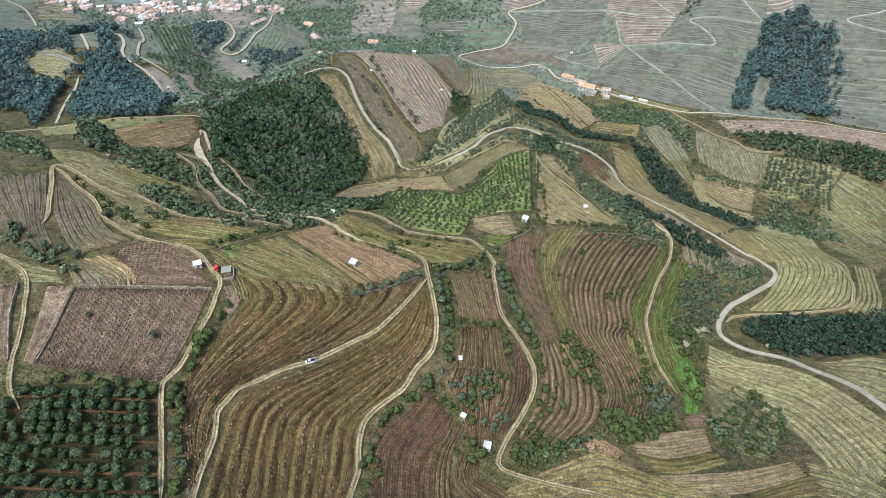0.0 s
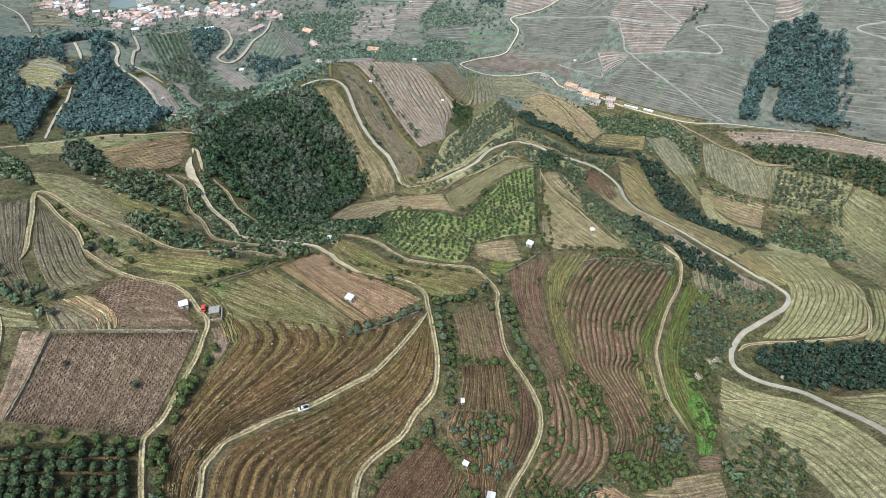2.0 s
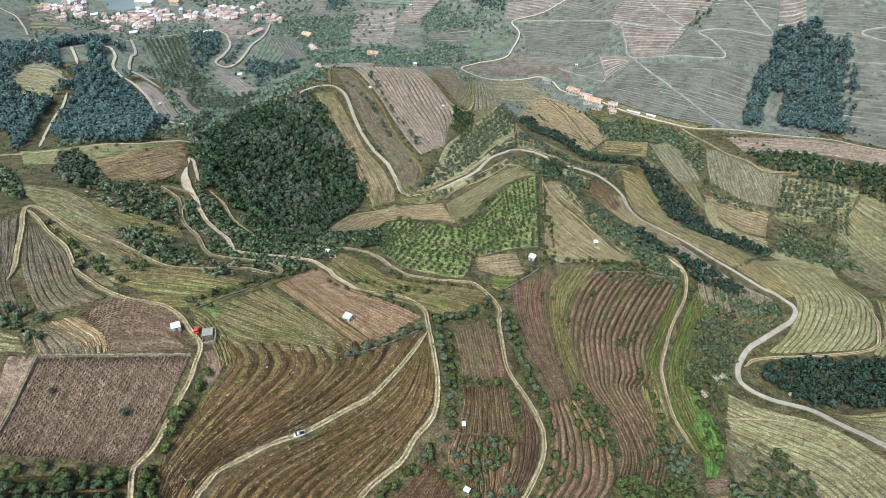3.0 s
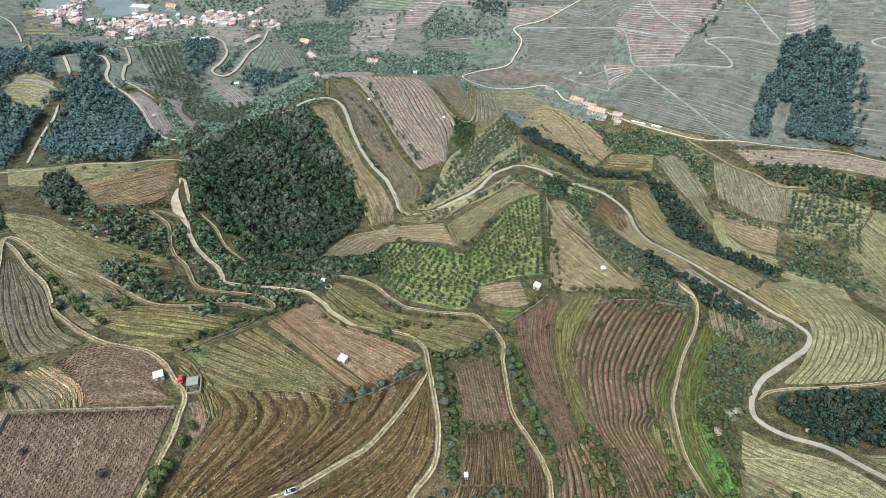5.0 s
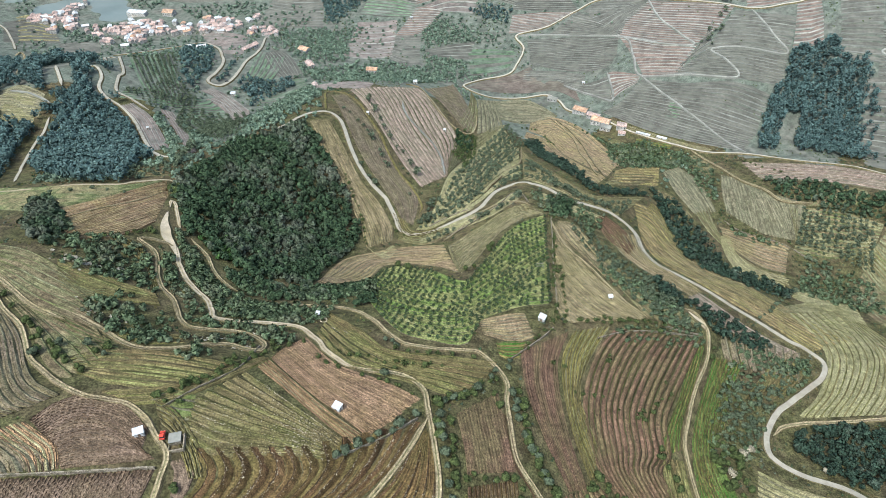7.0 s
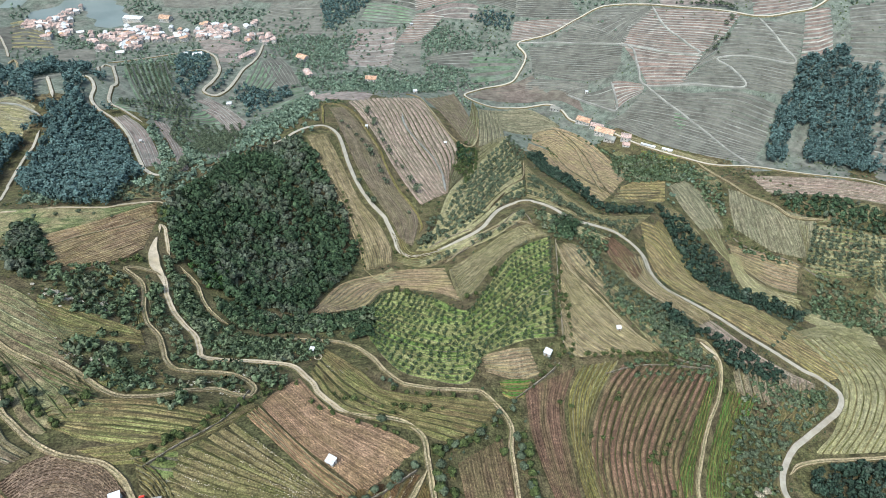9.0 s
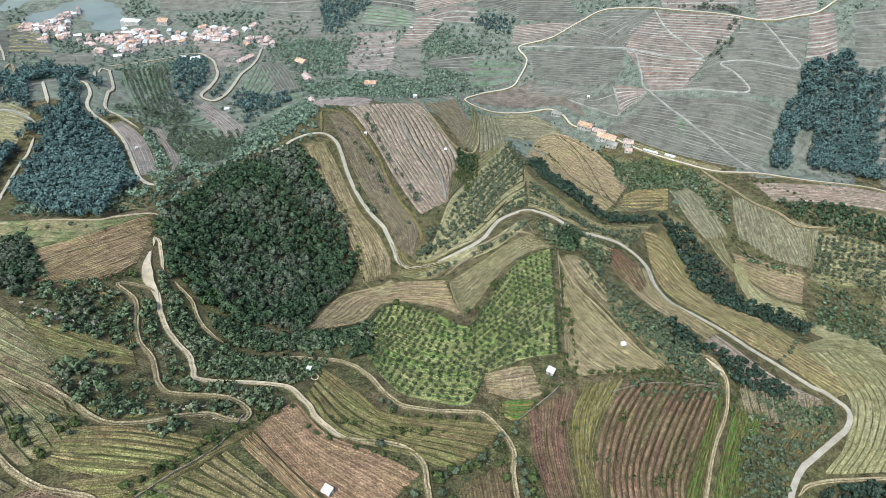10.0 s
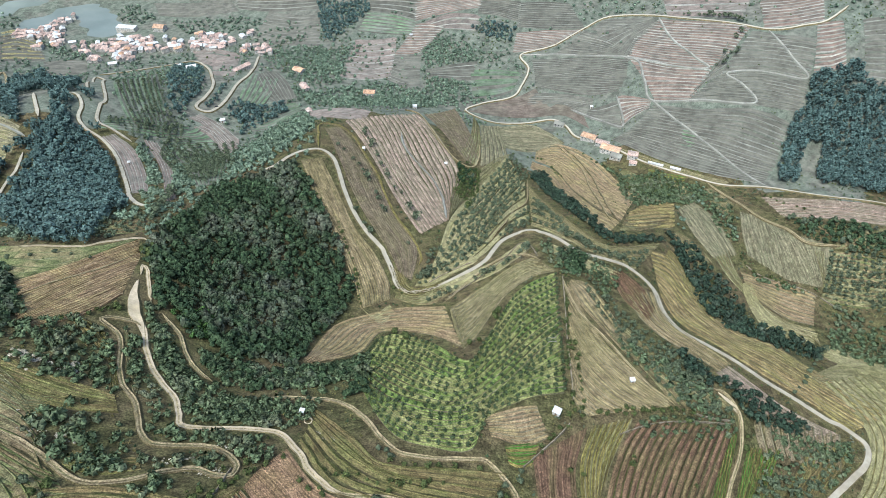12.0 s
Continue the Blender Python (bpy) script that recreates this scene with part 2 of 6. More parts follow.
# ---- the lie of the land: a long fall to the river, with hills and hollows (x, y, reach, rise) ----
HILLS_NEAR = [
    (0, -150, 412, -5.1),
    (-400, -100, 412, 82.3),
    (400, -100, 412, -11.8),
    (-143, 127, 65, 9.5),
    (26, 128, 65, -38.1),
    (-86, 133, 66, -24.4),
    (-34, 134, 66, -26.8),
    (164, 143, 67, -21.2),
    (96, 159, 69, -20.5),
    (8, 169, 71, 31.2),
    (-76, 173, 71, 37.0),
    (-32, 193, 74, -12.8),
    (67, 197, 75, -4.4),
    (900, 200, 412, -44.4),
    (-900, 200, 412, 5.3),
    (130, 204, 75, -8.6),
    (-145, 215, 77, 3.9),
    (13, 235, 80, -14.5),
    (-82, 239, 80, 0.6),
    (172, 242, 81, -33.9),
    (72, 254, 82, -9.6),
    (-202, 261, 83, 28.5),
    (221, 268, 84, -33.9),
    (-35, 283, 86, 9.1),
]
HILLS_MIDDLE = [
    (20, 288, 87, 15.2),
    (141, 289, 87, 14.1),
    (-143, 291, 88, -12.3),
    (-205, 315, 91, -5.0),
    (303, 316, 91, -31.8),
    (95, 326, 92, -2.3),
    (201, 348, 95, 16.9),
    (16, 353, 96, 2.2),
    (-164, 361, 97, 20.6),
    (-58, 389, 101, -33.4),
    (-217, 396, 102, 22.4),
    (267, 397, 102, 2.8),
    (4, 416, 105, -5.7),
    (154, 418, 105, -44.9),
    (82, 424, 106, 41.7),
    (367, 446, 109, -58.4),
    (-66, 484, 114, 21.1),
    (267, 489, 115, -52.7),
    (-255, 516, 118, 21.9),
    (148, 519, 119, 61.0),
    (342, 535, 121, 74.0),
    (-109, 554, 124, 45.4),
    (0, 580, 127, -42.8),
    (900, 600, 412, 27.3),
]
HILLS_FAR = [
    (-900, 600, 412, 173.1),
    (292, 618, 133, -28.3),
    (166, 651, 137, -10.9),
    (388, 665, 139, -43.2),
    (-128, 665, 139, 80.4),
    (33, 672, 140, 37.8),
    (-233, 687, 142, -76.0),
    (-363, 692, 143, 73.3),
    (265, 722, 147, 41.0),
    (162, 749, 150, -47.8),
    (-38, 769, 153, -8.6),
    (1300, 800, 412, 231.1),
    (-260, 835, 162, 41.3),
    (270, 836, 162, 25.5),
    (467, 836, 162, 45.9),
    (55, 844, 164, 1.3),
    (-1300, 900, 412, 163.9),
    (-81, 932, 176, -8.6),
    (-218, 980, 182, -4.7),
    (-647, 998, 185, 7.3),
    (223, 1009, 186, -15.0),
    (-349, 1071, 195, -0.0),
    (-487, 1076, 196, 6.7),
    (900, 1100, 412, 129.2),
]
HILLS_BEYOND = [
    (-582, 1155, 206, 41.9),
    (-698, 1222, 412, -182.7),
    (0, 1500, 412, 56.7),
    (500, 1500, 412, 171.2),
    (-1000, 1500, 412, 119.9),
    (-600, 1700, 412, 156.8),
]
HILLS = np.array(HILLS_NEAR + HILLS_MIDDLE + HILLS_FAR + HILLS_BEYOND)


RIVER = [(-688.6, 1137.1), (-674.3, 1156.5), (-656.5, 1188.7), (-629.8, 1201.0), (-588.9, 1163.1), (-560.5, 1121.2)]
UPSTREAM = [(-792.3, 1184.9), (-765.9, 1215.7), (-736.0, 1247.5)]


def height(x, y):
    x, y = np.asarray(x, float), np.asarray(y, float)
    z = 45 + 235 / (1 + np.exp((y - 395) / 115))
    for a, b, c, d in HILLS:
        z = z + d * np.exp(-((x - a) ** 2 + (y - b) ** 2) / c**2)
    away = np.full(z.shape, 1e9)
    for (x0, y0), (x1, y1) in (*zip(RIVER[:-1], RIVER[1:]), *zip(UPSTREAM[:-1], UPSTREAM[1:])):
        f = np.clip(((x - x0) * (x1 - x0) + (y - y0) * (y1 - y0)) / ((x1 - x0) ** 2 + (y1 - y0) ** 2), 0, 1)
        away = np.minimum(away, np.hypot(x - x0 - f * (x1 - x0), y - y0 - f * (y1 - y0)))
    shore = np.clip((away - 18) / 12, 0, 1)
    return np.where(away < 30, -3 * (1 - shore) + np.maximum(z, 4.5) * shore, np.maximum(z, 4.5))


def mesh_of(name, verts, faces, mats, index=None, smooth=False, row=None, normals=None):
    """A mesh from arrays of corners and of triangles or quads. row: for each corner the way along and across a field, in metres."""
    me = bpy.data.meshes.new(name)
    verts, faces = np.asarray(verts, np.float32), np.asarray(faces, np.int32)
    me.vertices.add(len(verts))
    me.vertices.foreach_set("co", verts.ravel())
    me.loops.add(faces.size)
    me.loops.foreach_set("vertex_index", faces.ravel())
    me.polygons.add(len(faces))
    k = faces.shape[1]
    me.polygons.foreach_set("loop_start", np.arange(0, faces.size, k, dtype=np.int32))
    me.polygons.foreach_set("loop_total", np.full(len(faces), k, np.int32))
    for m in mats:
        me.materials.append(MATS[m])
    if index is not None:
        me.polygons.foreach_set("material_index", np.asarray(index, np.int32))
    me.polygons.foreach_set("use_smooth", np.full(len(faces), smooth, bool))
    if row is not None:
        me.attributes.new("row", "FLOAT_VECTOR", "POINT").data.foreach_set("vector", np.asarray(row, np.float32).ravel())
    me.update()
    me.validate()
    if normals is not None:
        me.normals_split_custom_set_from_vertices(np.asarray(normals, np.float32))
    return me


def grid_faces(nu, nv):
    i = np.arange((nu - 1) * (nv - 1))
    a = (i // (nv - 1)) * nv + i % (nv - 1)
    return np.stack([a, a + nv, a + nv + 1, a + 1], 1)


def thing(name, label, category, group="", kind="", at=(0, 0, 0), turn=0.0):
    ob = tagged(new(name), label, category, group, kind)
    ob.matrix_world = pose(*at, 0, 0, turn)
    ob.empty_display_size = 0.3
    return ob


def part(name, me, parent, label=""):
    ob = new(name, me)
    ob.parent = parent
    return tagged(ob, label)


def spread_axis(lo, hi, fine_lo, fine_hi, step):
    """Places along one axis: fine in the middle, growing coarser outwards."""
    mid = np.arange(fine_lo, fine_hi + step, step)
    out, s, v = [], step, fine_hi
    while v < hi:
        s *= 1.12
        v += s
        out.append(v)
    back, s, v = [], step, fine_lo
    while v > lo:
        s *= 1.12
        v -= s
        back.append(v)
    return np.array(back[::-1] + list(mid) + out)


gx, gy = spread_axis(-4500, 4500, -420, 520, 5), spread_axis(-3000, 4800, 60, 1150, 5)
GX, GY = np.meshgrid(gx, gy, indexing="ij")
# beyond the stream the ground takes a paler, greyer colour with haze put in
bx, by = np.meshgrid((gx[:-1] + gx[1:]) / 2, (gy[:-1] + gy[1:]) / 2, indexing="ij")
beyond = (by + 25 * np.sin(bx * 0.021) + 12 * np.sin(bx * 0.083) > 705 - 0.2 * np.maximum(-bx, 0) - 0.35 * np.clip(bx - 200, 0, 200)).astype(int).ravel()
ground = new("ground", mesh_of("ground", np.stack([GX, GY, height(GX, GY)], -1).reshape(-1, 3), grid_faces(len(gx), len(gy)), ["meadow", "scrub_ground_haze"], beyond, smooth=True))
tagged(ground, "hilly grass and scrub land falling to a river", "ground", kind="structure")

# ---- helpers for lines on the land ----
FIELDED = np.zeros((1200, 1400), bool)  # and those under fields
TAKEN = np.zeros((1200, 1400), bool)  # cells of 2 m that roads cover


def smooth_line(points, step):
    """A smooth line through the points, evenly spaced."""
    p = np.asarray(points, float)
    if len(p) < 3:
        fine = p
    else:
        ext = np.vstack([2 * p[0] - p[1], p, 2 * p[-1] - p[-2]])
        s = np.linspace(0, 1, 12, endpoint=False)[:, None]
        out = []
        for a, b, c, d in zip(ext[:-3], ext[1:-2], ext[2:-1], ext[3:]):
            out.append(0.5 * (2 * b + (c - a) * s + (2 * a - 5 * b + 4 * c - d) * s**2 + (3 * b - a - 3 * c + d) * s**3))
        fine = np.vstack(out + [p[-1:]])
    run = np.concatenate([[0], np.cumsum(np.hypot(*np.diff(fine, axis=0).T))])
    n = max(2, int(run[-1] / step) + 1) if step > 0 else int(-step)
    at = np.linspace(0, run[-1], n)
    return np.stack([np.interp(at, run, fine[:, 0]), np.interp(at, run, fine[:, 1])], 1)


def take(xy, reach):
    k = int(math.ceil(reach / 2))
    for i in range(-k, k + 1):
        for j in range(-k, k + 1):
            if i * i + j * j <= k * k:
                a = np.clip(((xy[:, 0] + 700) / 2).astype(int) + i, 0, 1199)
                b = np.clip(((xy[:, 1] + 0) / 2).astype(int) + j, 0, 1399)
                TAKEN[a, b] = True


def free(xy):
    a = np.clip(((xy[:, 0] + 700) / 2).astype(int), 0, 1199)
    b = np.clip((xy[:, 1] / 2).astype(int), 0, 1399)
    return ~TAKEN[a, b]


ROAD_LOOK = {
    "earth": (["verge", "earth_track", "grass_dull"], "two-rutted pale earth farm track with grassy middle"),
    "gravel": (["verge", "gravel", "earth_track"], "pale gravel hill road along the slope"),
    "paved": (["verge", "asphalt"], "grey asphalt country road with gravel shoulders"),
    "farm": (["bank_slope", "bank_far"], "pale unpaved track across the far terraces"),
    "grass": (["verge", "grass_yellow"], "grassy track round the hilltop vineyard"),
}


def road(name, width, look_kind, points, clear=0.0):
    """A road laid on the land: carriageway with a low crown or two ruts, and verges that fall to the ground."""
    c = smooth_line(points, 2.5)
    d = np.gradient(c, axis=0)
    d /= np.maximum(np.hypot(d[:, 0], d[:, 1]), 1e-6)[:, None]
    side = np.stack([-d[:, 1], d[:, 0]], 1)
    w = width * (0.33 if look_kind == "earth" else 0.38)
    rng = np.random.default_rng(len(c) * 7 + int(width * 10))
    wob = np.convolve(rng.normal(0, 0.25, len(c) + 8), np.ones(9) / 3, "valid")
    if look_kind == "earth":
        offs, ups, idx = [-w - 0.9, -w, -w * 0.3, w * 0.3, w, w + 0.9], [-0.7, 0.8, 0.75, 0.75, 0.8, -0.7], [0, 1, 2, 1, 0]
    else:
        offs, ups, idx = [-w - 1.2, -w, -w * 0.3, w * 0.3, w, w + 1.2], [-0.7, 0.5, 0.6, 0.6, 0.5, -0.7], [0, 1, 2 if look_kind == "gravel" and width < 5 else 1, 1, 0]
    lift = np.where(c[:, 1] > 480, 0.9, 0.0)
    taper = np.clip(np.minimum(np.arange(len(c)), np.arange(len(c))[::-1]) / (9 if width > 6.5 else 4) + 0.15, 0, 1)
    zc = height(c[:, 0], c[:, 1])
    rows = []
    for o, u in zip(offs, ups):
        q = c + side * (o * taper + wob * (0.9 if abs(o) > w * 0.9 else 0.3))[:, None]
        z = height(q[:, 0], q[:, 1]) + (lift if u > 0 else 0)
        rows.append(np.column_stack([q, np.maximum(z, zc * 0.75 + z * 0.25) + u if u > 0 else z + u]))
    v = np.stack(rows, 1)
    mats, label = ROAD_LOOK[look_kind]
    index = np.tile(idx, len(c) - 1)
    ob = new(name, mesh_of(name, v.reshape(-1, 3), grid_faces(len(c), len(offs)), mats, index, smooth=False))
    tagged(ob, label, "road", kind="structure")
    take(c, w + (0.4 if np.median(c[:, 1]) < 480 else 2.5) + clear)


# field kinds: soil, bank, vines, flattening of each step, share of the tread, vine height, label
FIELD_LOOK = {
    "brown": ("soil_brown", "", "vine_red", 0.15, 0.8, 0.4, "bare winter vineyard on gently sloping brown soil"),
    "darkbrown": ("soil_dark", "", "vine_brown", 0.15, 0.8, 0.6, "dark brown bare vineyard in narrow rows"),
    "stony": ("soil_stony", "", "", 0.05, 0.8, 0.25, "stony vineyard strip with pale rubble between the rows"),
    "terrace": ("soil_terrace", "bank_stone", "vine_brown", 0.8, 0.56, 0.4, "curving terraced vineyard with pale stony banks"),
    "pale": ("grass_pale", "straw", "", 0.6, 0.75, 0, "pale straw-coloured terraces in fine curving lines"),
    "fallow": ("soil_fallow", "", "vine_red", 0.15, 0.8, 0.3, "pale pinkish fallow vineyard in fine rows"),
    "stonestep": ("soil_pale", "straw", "vine_red", 0.85, 0.68, 0.25, "brown vineyard steps held by pale stone walls"),
    "pinkstep": ("soil_pink", "hay_line", "vine_red", 0.5, 0.8, 0.3, "pinkish brown vineyard slope with thin pale banks"),
    "redfine": ("soil_red", "", "vine_red", 0.15, 0.8, 0.3, "reddish brown bare vineyard in fine rows"),
    "olivestep": ("soil_olive", "bank_moss", "", 0.75, 0.64, 0.3, "olive brown vineyard slope with grassy banks"),
    "redstep": ("soil_red", "bank_dark", "vine_red", 0.8, 0.76, 0.5, "reddish brown stepped vineyard with dark grassy banks"),
    "mossy": ("grass_moss", "bank_moss", "vine_tan", 0.85, 0.62, 0.25, "old terraces with mossy green banks"),
    # soil_dark on these banks stands in for the shadow of the terrace walls
    "red": ("soil_red", "soil_dark", "vine_red", 0.6, 0.74, 0.6, "reddish brown bare vineyard in close rows"),
    "yellow": ("grass_yellow", "grass_tan", "vine_tan", 0.75, 0.65, 0.9, "vineyard terraces under yellow-green winter grass"),
    "green": ("grass_green", "grass_yellow", "vine_tan", 0.85, 0.6, 0.8, "narrow terraces under bright green grass"),
    "tan": ("grass_tan", "hay_line", "vine_tan", 0.42, 0.74, 0.32, "straw-coloured vineyard slope in fine rows"),
    "contour": ("grass_pale", "bank_moss", "", 0.6, 0.8, 0, "straw-coloured terraces curving along the contour"),
    "dull": ("grass_dull", "bank_dull", "vine_tan", 0.75, 0.6, 0.3, "abandoned terraces under dull winter grass"),
    "mown": ("grass_mown", "hay_line", "", 0.35, 0.78, 0, "mown grey-green hay field in soft curving swathes"),
    "graystep": ("soil_heath", "hay_line", "vine_tan", 0.8, 0.72, 0.3, "grey-brown narrow terraces with pale dry banks"),
    "rough": ("grass_dull", "bank_dull", "", 0.4, 0.84, 0, "rough winter grass on old worn terraces"),
    "hay": ("grass_hay", "hay_line", "", 0.35, 0.8, 0, "straw-coloured hay field in soft curving swathes"),
    "pinkplain": ("soil_pink", "hay_line", "", 0.15, 0.9, 0, "bare pinkish earth strip beside the road"),
    "stubble": ("soil_stubble", "hay_line", "", 0.3, 0.84, 0, "pinkish brown stubble field with faint rows"),
    "rust": ("soil_rust", "hay_line", "vine_tan", 0.3, 0.8, 0.25, "rust-brown winter vineyard in fine rows"),
    "finestubble": ("soil_stubble", "soil_pale", "", 0.15, 0.84, 0, "pinkish brown stubble slope in faint fine rows"),
    "rowstep": ("soil_red", "bank_stone", "vine_brown", 0.6, 0.72, 0.4, "brown stepped vineyard rows with grassy edges"),
    "swathe": ("grass_tan", "hay_line", "", 0.35, 0.82, 0, "olive-tan mown slope in soft curving swathes"),
    "heath": ("soil_heath", "hay_line", "", 0.2, 0.88, 0, "dull grey-brown rough pasture on the ridge"),
    "pasture": ("grass_pasture", "bank_dull", "", 0.2, 0.86, 0, "dull green winter pasture with worn patches"),
    "grove": ("grass_grove", "hay_line", "", 0.7, 0.82, 0, "green grass terraces under the olive grove"),
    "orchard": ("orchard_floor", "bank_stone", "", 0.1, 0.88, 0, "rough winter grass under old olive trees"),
    "grass": ("grass_green", "grass_grove", "", 0.1, 0.8, 0, "bright green wet grass between terraces"),
    "terrace_far": ("soil_brown_haze", "bank_far", "", 0.4, 0.84, 0, "reddish vineyard terraces with pale banks on the far slope"),
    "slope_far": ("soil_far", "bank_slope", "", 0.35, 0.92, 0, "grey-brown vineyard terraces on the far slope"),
    "red_far": ("soil_red_haze", "bank_far", "", 0.35, 0.9, 0, "red-brown ploughed terraces on the far slope"),
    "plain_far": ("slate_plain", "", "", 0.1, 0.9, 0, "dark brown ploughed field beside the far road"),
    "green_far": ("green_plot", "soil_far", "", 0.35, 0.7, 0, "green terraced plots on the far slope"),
}
VINE_FOOT = np.array([(-0.5, -0.3), (0.5, -0.3), (0.5, 0.3), (-0.5, 0.3)])


def field(kind, rows, guides):
    """A vineyard between guide lines that its rows follow: stepped soil, and each row of vines a part of its own."""
    soil, bank, vine, flat, tread, tall, label = FIELD_LOOK[kind]
    far = tall == 0 and kind.endswith("far")
    step = 7.0 if far else 3.5
    longest = max(np.hypot(*np.diff(np.asarray(g, float), axis=0).T).sum() for g in guides)
    nu = max(4, int(longest / step))
    g = np.stack([smooth_line(q, -nu) for q in guides])

    def at(v):  # lines across the field, v from 0 to 1
        f = v * (len(g) - 1)
        i = min(int(f), len(g) - 2)
        return g[i] * (1 - (f - i)) + g[i + 1] * (f - i)

    rng = np.random.default_rng(rows * 31 + nu)
    jig = rng.normal(0, 0.12, (rows + 1, nu))
    for k in range(3):
        jig[:, 1:-1] = (jig[:, :-2] + jig[:, 1:-1] + jig[:, 2:]) / 3 * 1.15
    for v in np.linspace(0, 1, max(rows * 3, 30)):
        q = smooth_line(at(v), 1.5)
        FIELDED[np.clip(((q[:, 0] + 700) / 2).astype(int), 0, 1199), np.clip((q[:, 1] / 2).astype(int), 0, 1399)] = True
    room_at = np.clip(np.hypot(*(at(1.0) - at(0.0)).T) / rows / 1.6, 0.1, 1)
    centre = at(0.5)
    along = np.concatenate([[0], np.cumsum(np.hypot(*np.diff(centre, axis=0).T))]) + rng.uniform(0, 500)
    across = np.median(np.hypot(*(at(1.0) - at(0.0)).T))

    def row_place(vs):
        """Along and across the field, for columns at the shares vs of its width."""
        return np.stack([np.repeat(along[:, None], len(vs), 1), np.tile(np.asarray(vs) * across, (nu, 1)), np.tile(np.asarray(vs) * rows, (nu, 1))], -1)

    treads = []
    for r in range(rows):
        mid = at((r + tread / 2) / rows)
        zm = height(mid[:, 0], mid[:, 1])
        trio = []
        for s in (0.0, tread * 0.5, tread):
            q = at(min((r + s + 0.02) / rows, 1))
            q = q + rng.normal(0, 0.07, q.shape) * room_at[:, None]
            z = height(q[:, 0], q[:, 1])
            z = z * (1 - flat) + zm * flat + 0.45 + jig[r] * 0.8 * room_at + ((0.1 if s else -0.05) if bank else 0.0)
            trio.append(np.column_stack([q, z + rng.normal(0, 0.05, nu) * room_at]))
        treads.append(np.stack(trio, 1))
    last = at(1.0)
    end = np.column_stack([last, height(last[:, 0], last[:, 1]) - 0.3])
    wine = kind not in ("grass", "grove", "orchard", "mown", "rough", "hay", "stubble", "pinkplain", "heath", "pasture", "swathe", "finestubble")
    ob = thing("vineyard" if wine else "meadow", label, "vineyard" if wine else "field", "vineyards of the valley" if wine else "")
    soil_v = np.concatenate(treads, 1)
    skirt = soil_v.copy()
    for r in range(rows):  # the soil runs on under each bank
        skirt[:, 3 * r + 2, 2] -= 0.25 if bank else 0.06
    skirt = np.concatenate([skirt[:, :1] - (0, 0, 1.2), skirt, end[:, None]], 1)
    skirt[0, :, 2] -= 0.4
    skirt[-1, :, 2] -= 0.4
    soil_row = row_place([0.0] + [(r + k) / rows for r in range(rows) for k in (0.0, tread * 0.5, tread)] + [1.0])
    part("soil", mesh_of("soil", skirt.reshape(-1, 3), grid_faces(nu, skirt.shape[1]), [soil], row=soil_row), ob, "bare soil of the vineyard")
    gap = np.hypot(*(at(1.0) - at(0.0)).T) / rows

    def run(r):
        """The stretch of a row that has room: every second row ends where the terraces close up."""
        need = 0.5 if r % 4 == 0 else 1.1 if r % 2 == 0 else 1.9
        need *= 1.25 if kind == "terrace" else 0.6 if bank else 0.2
        fits = np.flatnonzero(gap > need)
        return (fits[0], fits[-1] + 1) if len(fits) > 3 else (0, 0)

    if bank:
        for r in range(rows):
            u0, u1 = run(r)
            if u1 - u0 < 4:
                continue
            top = treads[r][:, 2]
            foot = treads[r + 1][:, 0] if r + 1 < rows else end
            lip = top + (0, 0, 0.12)
            lip[:, 2] += rng.normal(0, 0.06, nu)
            inner = top * 0.8 + treads[r][:, 1] * 0.2
            belly = top * 0.45 + foot * 0.55 + np.column_stack([rng.normal(0, 0.08, (nu, 2)), rng.normal(0.1, 0.07, nu)])
            v = np.stack([inner - (0, 0, 0.05), lip, belly, foot - (0, 0, 0.1)], 1)
            v += rng.normal(0, 0.03, v.shape)
            v = v[u0:u1]
            bank_row = row_place([(r + k) / rows for k in (tread * 0.9, tread, tread * 0.5 + 0.5, 1.0)])[u0:u1]
            part("bank", mesh_of("bank", v.reshape(-1, 3), grid_faces(len(v), 4), [bank], row=bank_row), ob)
    if kind in ("terrace", "olivestep"):  # pale stones along the lip and the foot of each bank
        edges = []
        for r in range(rows):
            u0, u1 = run(r)
            if u1 - u0 > 3:
                edges += [treads[r][u0:u1, 2], treads[r][u0:u1, 2] * 0.75 + treads[r][u0:u1, 1] * 0.25]
        spots = np.vstack([np.repeat(e[:-1], 8, 0) + np.repeat(np.diff(e, axis=0), 8, 0) * rng.random((8 * (len(e) - 1), 1)) for e in edges])
        spots = spots[rng.random(len(spots)) < np.clip(0.55 + 0.6 * np.sin(spots[:, 0] * 0.21) * np.sin(spots[:, 1] * 0.17), 0.1, 1)]
        spots = spots + rng.normal(0, 1, spots.shape) * (0.22, 0.22, 0.04)
        size = rng.uniform(0.07, 0.28, (len(spots), 1, 1))
        knob = np.array([(1, 0, 0), (0, 1, 0), (-1, 0, 0), (0, -1, 0), (0, 0, 0.8)], float)
        v = (knob * size * rng.uniform(0.7, 1.3, (len(spots), 5, 3))) + spots[:, None, :]
        tri = np.array([(0, 1, 4), (1, 2, 4), (2, 3, 4), (3, 0, 4)])
        f = (np.arange(len(spots))[:, None, None] * 5 + tri).reshape(-1, 3)
        tagged(part("rubble", mesh_of("rubble", v.reshape(-1, 3), f, ["stone_pale"]), ob, "pale fallen stones"), "pale fallen stones", kind="stuff")
    if not vine:
        return
